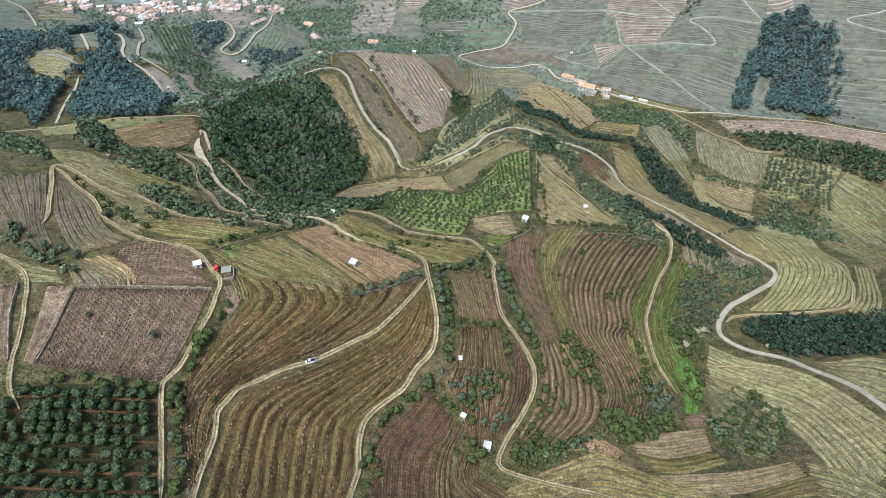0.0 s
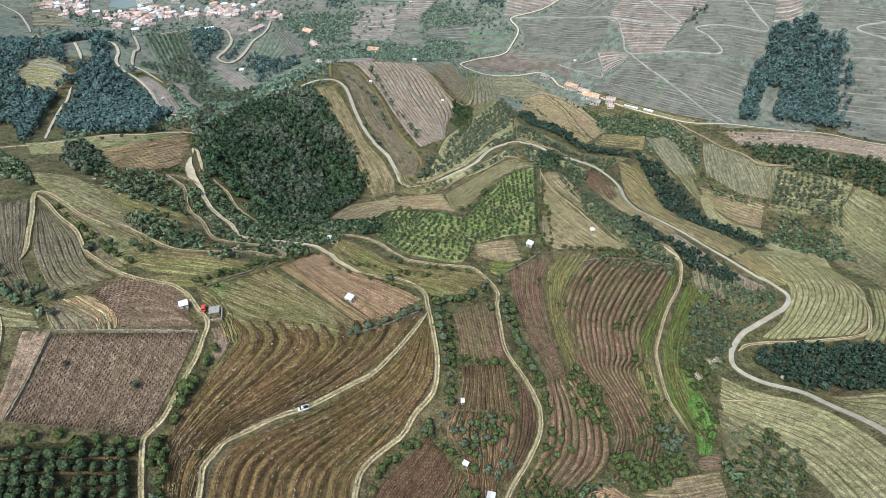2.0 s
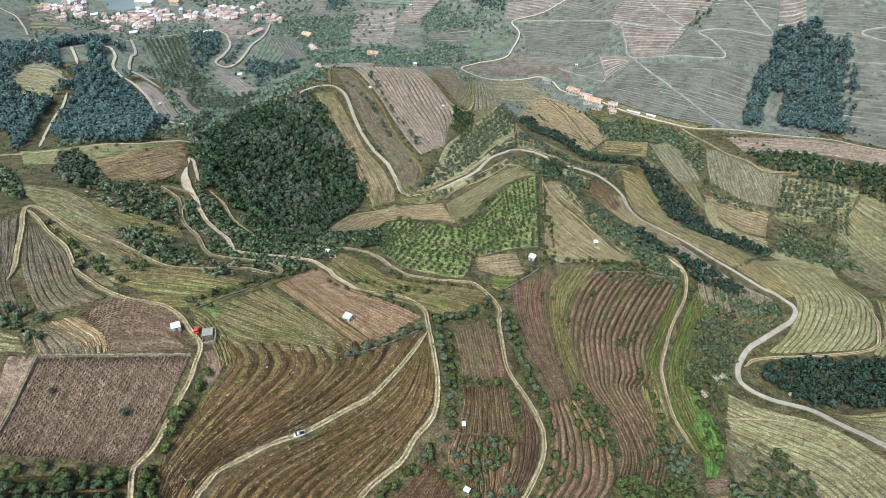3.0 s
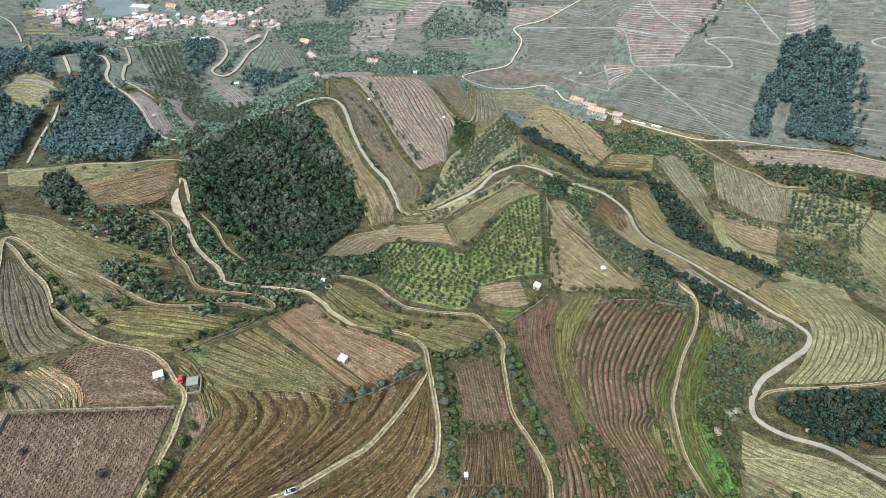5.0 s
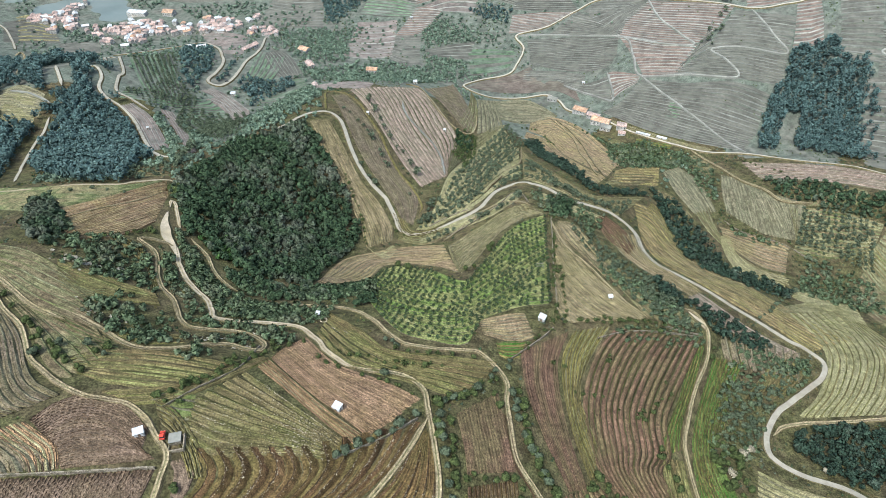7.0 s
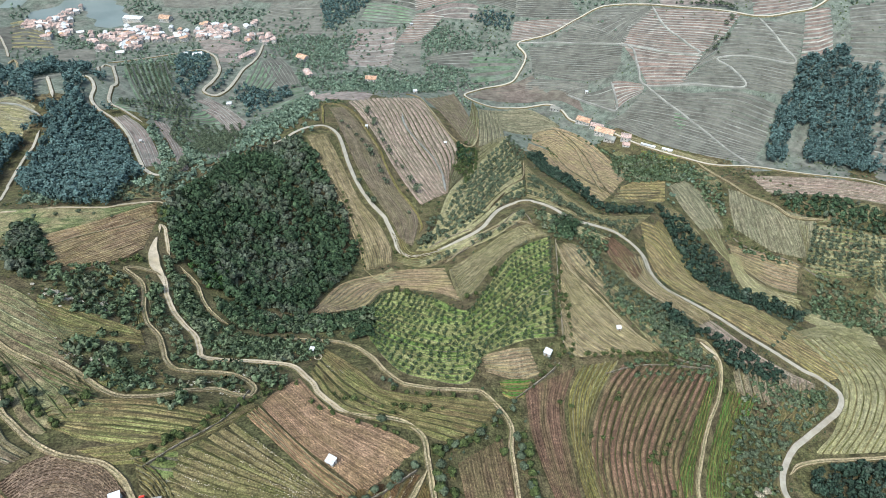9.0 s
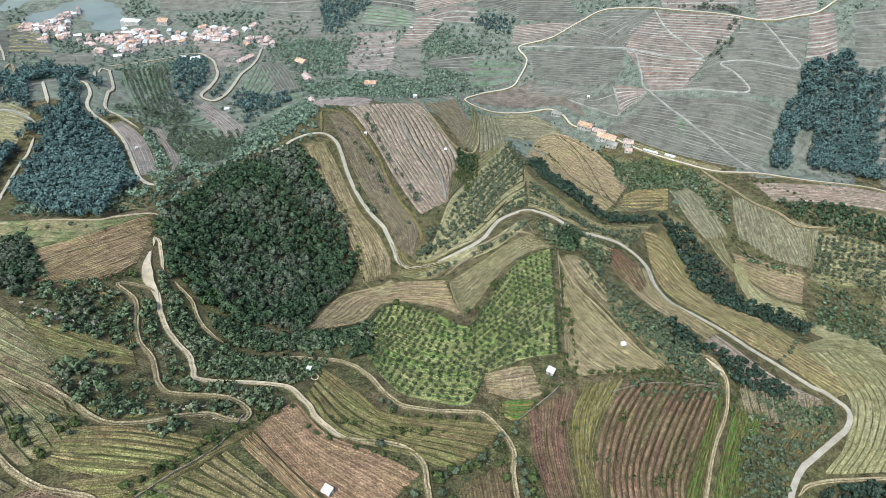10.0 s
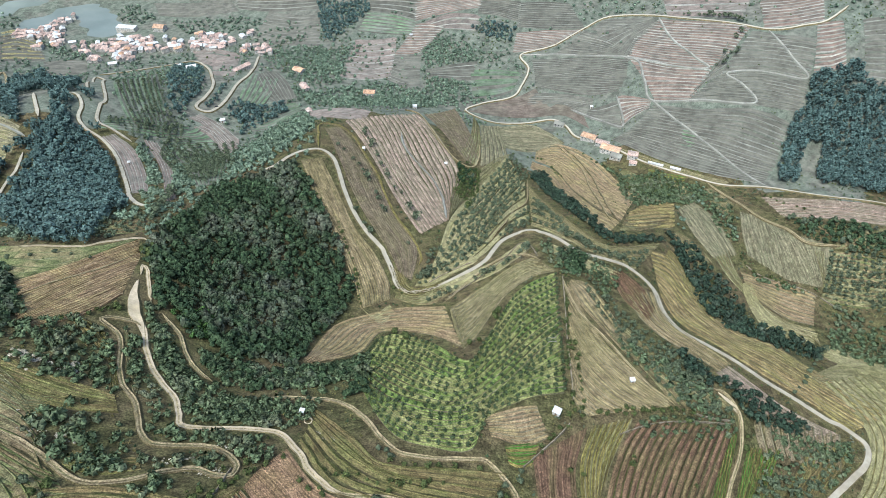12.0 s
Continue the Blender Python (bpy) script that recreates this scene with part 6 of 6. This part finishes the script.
# ---- dry stone walls ----
def stone_wall(tall, points):
    """A low dry stone wall with an uneven top and leaning faces."""
    c = smooth_line(points, 1.6)
    d = np.gradient(c, axis=0)
    d /= np.maximum(np.hypot(d[:, 0], d[:, 1]), 1e-6)[:, None]
    side = np.stack([-d[:, 1], d[:, 0]], 1)
    rng = np.random.default_rng(len(c))
    z = height(c[:, 0], c[:, 1])
    top = z + 0.5 + tall * rng.uniform(0.75, 1.1, len(c))
    cols = []
    for o, u in ((-0.35, 0), (-0.22, 1), (0.22, 1), (0.35, 0)):
        q = c + side * (o + rng.normal(0, 0.06, len(c)))[:, None]
        cols.append(np.column_stack([q, top if u else z - 0.3]))
    v = np.stack(cols, 1)
    ob = new("stone_wall", mesh_of("stone_wall", v.reshape(-1, 3), grid_faces(len(c), 4), ["stone_wall"]))
    tagged(ob, "low grey dry stone wall along the field edge", "wall", "dry stone walls")


stone_wall(1,[(-143,165), (-131,167), (-119,169), (-96,174)])
stone_wall(1,[(-144,164), (-143,154), (-142,141), (-142,128)])
stone_wall(1,[(-165,164), (-159,147), (-150,127)])
stone_wall(1.1,[(-42,188), (-33,194), (-23,202), (-12,213)])
stone_wall(0.9,[(75,415), (71,383), (66,348), (63,320), (61,301)])
stone_wall(0.9,[(32,261), (41,270), (50,279), (57,287)])
stone_wall(0.9,[(126,306), (137,306), (152,308)])
stone_wall(0.8,[(81,285), (100,294), (121,300), (150,306)])
stone_wall(0.9,[(259,514), (271,503), (293,495), (309,486), (325,468)])
stone_wall(0.8,[(-101,197), (-93,209), (-84,224), (-82,244)])
stone_wall(0.8,[(0,406), (20,422), (37,439), (52,461), (59,456), (62,441)])
stone_wall(0.8,[(-13,427), (0,436), (16,444)])

# ---- river ----
rx = np.array(RIVER + UPSTREAM)
lo, hi = rx.min(0) - 75, rx.max(0) + 75
wx, wy = np.meshgrid(np.linspace(lo[0], hi[0], 24), np.linspace(lo[1], hi[1], 24), indexing="ij")
river = new("river", mesh_of("river", np.stack([wx, wy, 1.8 + wx * 0], -1).reshape(-1, 3), grid_faces(24, 24), ["water"]))
tagged(river, "calm pale grey-green river bend below the town", "river", kind="structure")


# ---- buildings ----
def box_mesh(name, lo, hi, mat, bevel=0.0):
    bm = bmesh.new()
    bmesh.ops.create_cube(bm, size=1)
    lo, hi = Vector(lo), Vector(hi)
    for v in bm.verts:
        v.co = Vector([(lo[i] + hi[i]) / 2 + v.co[i] * (hi[i] - lo[i]) for i in range(3)])
    if bevel:
        bmesh.ops.bevel(bm, geom=bm.edges[:], offset=bevel, segments=1, affect="EDGES")
    me = bpy.data.meshes.new(name)
    bm.to_mesh(me)
    bm.free()
    me.materials.append(MATS[mat])
    return me


def stand(x, y, w, l, turn):
    """The lowest ground under a footprint, and the ground at its middle."""
    a = radians(turn)
    zs = [float(height(x + math.cos(a) * i * w / 2 - math.sin(a) * j * l / 2, y + math.sin(a) * i * w / 2 + math.cos(a) * j * l / 2)) for i in (-1, 1) for j in (-1, 1)]
    return min(zs), float(height(x, y))


def gable(name, w, l, eave, rise, over, thick, mat):
    """A pitched roof with thickness and overhanging eaves, its ridge along y."""
    a, b = w / 2 + over, l / 2 + over
    drop = rise / (w / 2) * over
    prof = [(-a, eave - drop), (0, eave + rise), (a, eave - drop), (a, eave - drop - thick), (0, eave + rise - thick), (-a, eave - drop - thick)]
    v = [(x, y, z) for y in (-b, b) for x, z in prof]
    f = [(0, 1, 7, 6), (1, 2, 8, 7), (2, 3, 9, 8), (3, 4, 10, 9), (4, 5, 11, 10), (5, 0, 6, 11), (0, 5, 4, 1), (1, 4, 3, 2), (6, 7, 10, 11), (7, 8, 9, 10)]
    return mesh_of(name, v, f, [mat])


def walls(name, w, l, deep, eave, rise, mat):
    """House walls down into the slope, with gable ends."""
    a, b = w / 2, l / 2
    v = [(x, y, z) for y in (-b, b) for x, z in ((-a, -deep), (a, -deep), (a, eave), (0, eave + rise - 0.1), (-a, eave))]
    me = bpy.data.meshes.new(name)
    me.from_pydata(v, [], [(0, 1, 2, 3, 4), (9, 8, 7, 6, 5), (1, 0, 5, 6), (2, 1, 6, 7), (3, 2, 7, 8), (4, 3, 8, 9), (0, 4, 9, 5)])
    me.materials.append(MATS[mat])
    return me


def house(x, y, w, l, eave, turn, roof="roof_tile", wall="render_white", openings=True, label="white rendered house with a terracotta tile roof", group="houses of the valley"):
    low, z = stand(x, y, w, l, turn)
    ob = thing("house", label, "house", group, at=(x, y, z + 0.2), turn=turn)
    rise = w * 0.22
    body = part("wall", walls("wall", w, l, z - low + 1.0, eave, rise, wall), ob, "rendered walls")
    part("roof", gable("roof", w, l, eave, rise, 0.4, 0.25, roof), ob, "tiled pitched roof")
    if openings:
        for s in (-1, 1):
            n = max(1, int(l / 3.5))
            for k in range(n):
                yy = (k + 0.5) / n * l - l / 2
                part("window", box_mesh("window", (s * w / 2 - 0.06, yy - 0.5, eave * 0.4), (s * w / 2 + 0.05, yy + 0.5, eave * 0.4 + 1.3), "glass_dark"), ob)
        part("door", box_mesh("door", (-0.5, -l / 2 - 0.06, 0), (0.5, -l / 2 + 0.06, 2.1), "timber"), ob, "dark wooden door")
        part("chimney", box_mesh("chimney", (w * 0.2, l * 0.2, eave), (w * 0.2 + 0.6, l * 0.2 + 0.6, eave + rise + 0.6), "render_white", 0.04), ob, "white chimney")
    return ob


def hut(x, y, w, l, eave, turn, roof="roof_white", wall="render_white", label="small white flat-roofed field hut among the vines"):
    """A field store with one sloping sheet roof, a door and a small window."""
    low, z = stand(x, y, w, l, turn)
    ob = thing("hut", label, "hut", "field huts", at=(x, y, z + 0.35), turn=turn)
    part("wall", box_mesh("wall", (-w / 2, -l / 2, low - z - 1), (w / 2, l / 2, eave - 0.02), wall, 0.03), ob, "rendered block walls")
    a, b = w / 2 + 0.25, l / 2 + 0.25
    v = [(-a, -b, eave - 0.15), (a, -b, eave - 0.15), (a, b, eave + 0.3), (-a, b, eave + 0.3)]
    v += [(p, q, r + 0.14) for p, q, r in v]
    part("roof", mesh_of("roof", v, [(3, 2, 1, 0), (4, 5, 6, 7), (0, 1, 5, 4), (1, 2, 6, 5), (2, 3, 7, 6), (3, 0, 4, 7)], [roof]), ob, "pale sheet roof")
    part("door", box_mesh("door", (-0.45, -l / 2 - 0.05, 0), (0.45, -l / 2 + 0.05, min(2.0, eave - 0.4)), "timber"), ob, "dark wooden door")
    part("window", box_mesh("window", (w / 2 - 0.05, -0.4, eave * 0.45), (w / 2 + 0.04, 0.4, eave * 0.45 + 0.7), "glass_dark"), ob, "small dark window")
    return ob


hut(-43.1, 210.1, 3.1, 2.7, 2.4, -28)
hut(-104.1, 185.0, 3.1, 2.2, 2.2, 22)
hut(19.2, 133.4, 3.0, 3.0, 2.3, -14, label="white-roofed stone field store beside the track")
hut(8.1, 170.3, 1.3, 1.6, 2.0, 0, label="tiny white pump house among the vines")
hut(9.0, 145.3, 2.1, 1.6, 2.0, -32, label="narrow white-roofed shelter on a terrace edge")
hut(-66.0, 283.8, 1.9, 1.8, 2.2, -12, label="small white store at the track bend")
hut(51.3, 292.2, 3.4, 2.9, 2.8, -30, label="white-roofed farm store at the edge of the olive grove")
hut(95.3, 318.7, 2.2, 1.8, 2.0, 10, roof="roof_white", label="weathered pale hut in a straw-coloured field")
hut(-73.9, 589.4, 2.1, 1.8, 2.0, 5, label="small white store beside the hilltop track")
hut(-1.7, 628.4, 2.4, 1.9, 2.0, 5, label="small white store in the brown vineyard")
hut(-39.1, 789.8, 4.8, 4.0, 3.2, 10, label="white building on the spur above the stream")
hut(-253.0, 737.9, 5.6, 4.0, 3.0, 8, label="white roofed barn below the hairpin road")
hut(-296.8, 606.3, 2.4, 2.1, 2.2, 8, label="small white store beside the pine road")
hut(-53.7, 1014.4, 4.0, 3.2, 3.0, 0, label="small white store on the far terraces")
hut(178.3, 813.1, 3.2, 2.4, 2.4, 0, label="small white store on the terraced far slope")

# ruined stone hut with an open yard wall
x, y = -92.0, 183.5
low, z = stand(x, y, 6, 6, 12)
ruin = thing("stone_hut", "grey stone hut with a flat slab roof and low yard walls", "hut", at=(x, y, z + 0.3), turn=12)
part("wall", box_mesh("wall", (-2.2, -0.6, -1.5), (1.6, 2.8, 2.1), "stone_wall", 0.06), ruin, "rough stone walls")
part("roof", box_mesh("roof", (-2.4, -0.8, 2.1), (1.8, 3.0, 2.35), "bank_far", 0.05), ruin, "grey slab roof")
part("yard_wall", box_mesh("yard_wall", (-2.6, -3.2, -1.5), (2.6, -2.7, 1.1), "stone_wall", 0.06), ruin)
part("yard_wall", box_mesh("yard_wall", (2.2, -2.7, -1.5), (2.7, 2.8, 1.2), "stone_wall", 0.06), ruin)
part("yard_wall", box_mesh("yard_wall", (-2.6, -2.7, -1.5), (-2.15, -0.6, 1.1), "stone_wall", 0.06), ruin)


def vehicle(name, x, y, turn, length, paint, pickup, label, category):
    """A parked motor vehicle: body, cab, windows, wheels with rims, lamps."""
    w, hl = 0.85, length / 2
    ob = thing(name, label, category, at=(x, y, float(height(x, y)) + 0.62), turn=turn)
    bm = bmesh.new()
    side = [(-hl, 0.35), (-hl, 0.85), (-hl + 0.1, 0.95), (hl - 1.3, 0.98), (hl - 0.15, 0.82), (hl, 0.6), (hl, 0.35)]
    rings = [[bm.verts.new((px, s * w, pz)) for px, pz in side] for s in (-1, 1)]
    bm.faces.new(rings[0][::-1])
    bm.faces.new(rings[1])
    for k in range(len(side)):
        bm.faces.new((rings[0][k], rings[0][(k + 1) % 7], rings[1][(k + 1) % 7], rings[1][k]))
    bmesh.ops.bevel(bm, geom=bm.edges[:], offset=0.05, segments=1, affect="EDGES")
    me = bpy.data.meshes.new("body")
    bm.to_mesh(me)
    bm.free()
    me.materials.append(MATS[paint])
    part("body", me, ob, "painted bodywork")
    back = -0.1 if pickup else -hl + 0.35
    front = hl - 1.25
    v = []
    for px, pz, ww in ((back, 0.94, w - 0.05), (front + 0.35, 0.94, w - 0.05), (front - 0.35, 1.5, w - 0.18), (back + 0.2, 1.5, w - 0.18)):
        v += [(px, -ww, pz), (px, ww, pz)]
    f = [(0, 2, 4, 6), (1, 7, 5, 3), (2, 3, 5, 4), (4, 5, 7, 6), (6, 7, 1, 0), (0, 1, 3, 2)]
    cab = part("cab", mesh_of("cab", v, f, ["glass_dark"]), ob, "dark windows")
    part("cab_roof", box_mesh("cab_roof", (back + 0.15, -w + 0.16, 1.48), (front - 0.3, w - 0.16, 1.56), paint, 0.03), ob)
    if pickup:
        part("load_bed", box_mesh("load_bed", (-hl + 0.1, -w + 0.1, 0.9), (back - 0.1, w - 0.1, 1.0), "rubber"), ob, "dark load bed")
        for s in (-1, 1):
            part("bed_side", box_mesh("bed_side", (-hl, s * w - 0.05, 0.9), (back, s * w + 0.05, 1.2), paint, 0.02), ob)
    for px in (-hl + 0.75, hl - 0.8):
        for s in (-1, 1):
            bm = bmesh.new()
            bmesh.ops.create_cone(bm, cap_ends=True, segments=14, radius1=0.33, radius2=0.33, depth=0.22, matrix=pose(px, s * (w - 0.05), 0.33, 90))
            me = bpy.data.meshes.new("wheel")
            bm.to_mesh(me)
            bm.free()
            me.materials.append(MATS["rubber"])
            wheel = part("wheel", me, ob, "black tyre")
            bm = bmesh.new()
            bmesh.ops.create_cone(bm, cap_ends=True, segments=10, radius1=0.19, radius2=0.19, depth=0.26, matrix=pose(px, s * (w - 0.05), 0.33, 90))
            me = bpy.data.meshes.new("rim")
            bm.to_mesh(me)
            bm.free()
            me.materials.append(MATS["roof_white"])
            part("rim", me, wheel)
    for s in (-1, 1):
        part("headlight", box_mesh("headlight", (hl - 0.06, s * 0.6 - 0.15, 0.6), (hl + 0.02, s * 0.6 + 0.15, 0.72), "roof_white", 0.01), ob)
    return ob


vehicle("pickup_truck", -55.6, 154.0, 196, 4.5, "paint_white", True, "white pickup truck parked on the vineyard track", "truck")
vehicle("car", -96.9, 185.2, 100, 3.4, "paint_red", False, "small red hatchback parked beside the field hut", "car")
vehicle("car", -266.5, 764.5, 40, 4.2, "rubber", False, "dark car on the hairpin road", "car")

# stream-side farm houses
for x, y, w, l, e, turn, roof in (
    (167.1, 757.2, 10, 17, 5.0, 60, "roof_orange"),
    (180.2, 742.4, 8, 15, 4.0, 62, "roof_tile"),
    (186.5, 727.7, 11, 22, 5.5, 62, "roof_orange"),
    (190.2, 713.7, 9, 12, 4.5, 62, "bank_far"),
    (207.7, 711.7, 9, 11, 5.5, 75, "roof_tile"),
    (205.8, 699.5, 6, 8, 3.0, 75, "roof_tile"),
    (-196.2, 889.7, 10, 14, 5.5, 60, "roof_orange"),
    (-179.4, 838.2, 8, 16, 4.0, 30, "roof_tile"),
    (-97.7, 832.3, 9, 14, 5.0, 85, "roof_orange"),
    (-299.8, 995.7, 10, 13, 5.0, 10, "roof_tile"),
    (-269.9, 885.1, 8, 26, 4.5, -40, "roof_tile"),
    (-469.1, 1115.8, 14, 18, 7.0, 80, "roof_orange"),
    (137.1, 791.5, 7, 12, 3.5, 65, "bank_far"),
    (-158.1, 755.2, 6, 8, 3.0, 20, "roof_tile"),
):
    house(x, y, w, l, e, turn, roof, label="white rendered farmhouse with an orange tile roof" if roof == "roof_orange" else "white rendered house with a terracotta tile roof")
hut(-341.3, 899.1, 12.8, 8.0, 5.0, 20, label="long white flat-roofed building among trees")
hut(-375.0, 937.5, 6.4, 7.2, 4.0, 20, label="white flat-roofed building among trees")
hut(-524.5, 1117.4, 32.0, 11.2, 6.0, -8, label="long white warehouse by the river")
hut(228.7, 693.2, 16.0, 2.4, 2.0, -25, label="white plastic greenhouse beside the stream road")
hut(247.3, 682.6, 11.2, 2.4, 2.0, -25, label="white plastic greenhouse beside the stream road")


def town(seed, spacing, poly):
    """Houses close together along the lanes of the riverside town."""
    rng = np.random.default_rng(seed)
    p = np.asarray(poly, float)
    lo, hi = p.min(0), p.max(0)
    nx, ny = ((hi - lo) / spacing).astype(int) + 1
    for i in range(nx):
        for j in range(ny):
            q = lo + (np.array([i, j]) + rng.uniform(0.2, 0.8, 2)) * spacing
            if not inside(q[None], poly)[0] or rng.random() < 0.1:
                continue
            turn = rng.choice([10, 100, 35, 120]) + rng.uniform(-12, 12)
            r = rng.random()
            roof = "roof_tile" if r < 0.72 else "roof_orange" if r < 0.78 else "roof_white"
            house(q[0], q[1], rng.uniform(5.5, 8.5), rng.uniform(7, 12), rng.uniform(4, 7.5), turn, roof, openings=False,
                  label="white town house with a pale terracotta roof" if roof != "roof_white" else "white town house with a pale flat-pitched roof", group="houses of the riverside town")


town(1,9.5,[(-705,1103), (-682,1125), (-660,1156), (-639,1136), (-618,1091), (-656,1075), (-684,1077)])
town(2,9.5,[(-637,1081), (-617,1086), (-589,1032), (-603,1036)])
town(3,9.5,[(-649,1053), (-632,1054), (-615,1029), (-630,1026)])
town(4,9.5,[(-552,1051), (-524,1081), (-496,1090), (-460,1085), (-442,1037), (-468,1025), (-508,1020), (-542,1029)])
town(5,9.5,[(-546,1010), (-531,1013), (-510,984), (-530,974)])
town(6,9.5,[(-415,1078), (-397,1096), (-356,1081), (-338,1047), (-340,1023), (-396,1032)])
town(7,9.5,[(-436,1059), (-415,1050), (-409,1027), (-427,1034)])
town(8,9.5,[(-289,1020), (-262,1009), (-248,966), (-271,970)])
town(9,9.5,[(-327,1087), (-311,1086), (-306,1064), (-320,1064)])
town(10,9.5,[(-504,1020), (-475,1020), (-467,992), (-493,992)])
town(11,9.5,[(-660,1156), (-642,1181), (-627,1158), (-639,1136)])
town(12,17,[(-617,1086), (-552,1051), (-539,1013), (-585,1025)])
town(13,17,[(-457,1081), (-416,1082), (-398,1025), (-432,1023)])
town(14,17,[(-343,1066), (-289,1020), (-289,983), (-329,1014)])
town(15,18,[(-520,1007), (-457,1020), (-454,991), (-496,972)])


# low round stone pen beside the small store
x, y = -62.0, 278.0
pen = thing("stone_pen", "small round stone pen with low broken walls", "pen", at=(x, y, float(height(x, y)) + 0.3))
rng = np.random.default_rng(77)
for k in range(14):
    a = k * 2 * math.pi / 14
    if k in (4, 5):
        continue
    stone = box_mesh("stone", (-0.42, -0.22, -0.9), (0.42, 0.22, rng.uniform(0.45, 0.9)), "stone_pale", 0.08)
    ob = part("stone", stone, pen)
    ob.matrix_local = pose(1.7 * math.cos(a), 1.5 * math.sin(a), 0, 0, 0, math.degrees(a) + 90 + rng.uniform(-8, 8))

# ---- pale rock outcrops ----
def outcrop(x, y, size, seed):
    rng = np.random.default_rng(seed)
    ob = thing("rock_outcrop", "pale lichen-grey rock outcrop in rough grass", "rock", "rock outcrops", at=(x, y, float(height(x, y)) + 0.3))
    for k in range(14):
        bm = bmesh.new()
        bmesh.ops.create_icosphere(bm, subdivisions=1, radius=1)
        ox, oy, s = rng.normal(0, size), rng.normal(0, size * 0.5), rng.uniform(0.4, 1.3) * size * 0.17
        dz = float(height(x + ox, y + oy)) - float(height(x, y))
        for v in bm.verts:
            k2 = 1 + 0.45 * noise.noise(v.co * 1.7 + Vector((seed, k, 0)))
            v.co = Vector((ox + v.co.x * s * 1.4 * k2, oy + v.co.y * s * k2, dz + v.co.z * s * 0.6 * k2))
        me = bpy.data.meshes.new("boulder")
        bm.to_mesh(me)
        bm.free()
        me.materials.append(MATS["rock"])
        part("boulder", me, ob)


for k, (x, y, s) in enumerate(((-170.3, 290.6, 6), (-160.9, 287.4, 5), (-181.2, 291.8, 5), (-153.5, 251.3, 2.5), (-144.0, 250.7, 2.5), (-161.5, 258.7, 2.0), (-104.5, 244.4, 2.5), (-85.8, 242.5, 2.0), (132.2, 212.4, 1.8), (136.4, 203.7, 1.6), (-101, 246, 1.6), (-98, 247, 1.6), (-92, 256, 1.6), (-88, 255, 1.6), (-92, 240, 1.6), (-87, 240, 1.6), (-54, 270, 1.6), (-50, 268, 1.6))):
    outcrop(x, y, s, k)

# pale flowering shrubs beside the bend of the road
for k, (x, y, s) in enumerate(((154.7, 235.9, 1.9), (142.9, 223.0, 1.6), (160.8, 240.0, 1.4), (198.8, 230.8, 1.2))):
    rng = np.random.default_rng(40 + k)
    ob = thing("shrub", "dry cream-coloured leafless shrub by the road bend", "shrub", "cream shrubs", at=(x, y, float(height(x, y)) + 0.2))
    part("stem", mesh_of("stem", *trunk_shape(rng, 0.9, 0.15, 5), ["bark"]), ob)
    part("crown", leaf_mesh("crown", crown_shape(rng, 420, 0.35, 1.9 * s, 1.7 * s, 0.3, 7), "leaf_dry"), ob)

# hay trailer frame in the grove
x, y = 57.1, 344.8
frame_thing = thing("timber_frame", "pale timber frame standing in the olive grove", "frame", at=(x, y, float(height(x, y)) + 0.3), turn=0)
for px in (-2.0, 2.0):
    for py in (-1.2, 1.2):
        part("post", box_mesh("post", (px - 0.1, py - 0.1, -0.8), (px + 0.1, py + 0.1, 1.8), "bank_far", 0.02), frame_thing)
for py in (-1.2, 1.2):
    part("beam", box_mesh("beam", (-2.3, py - 0.12, 1.75), (2.3, py + 0.12, 2.0), "bank_far", 0.02), frame_thing)
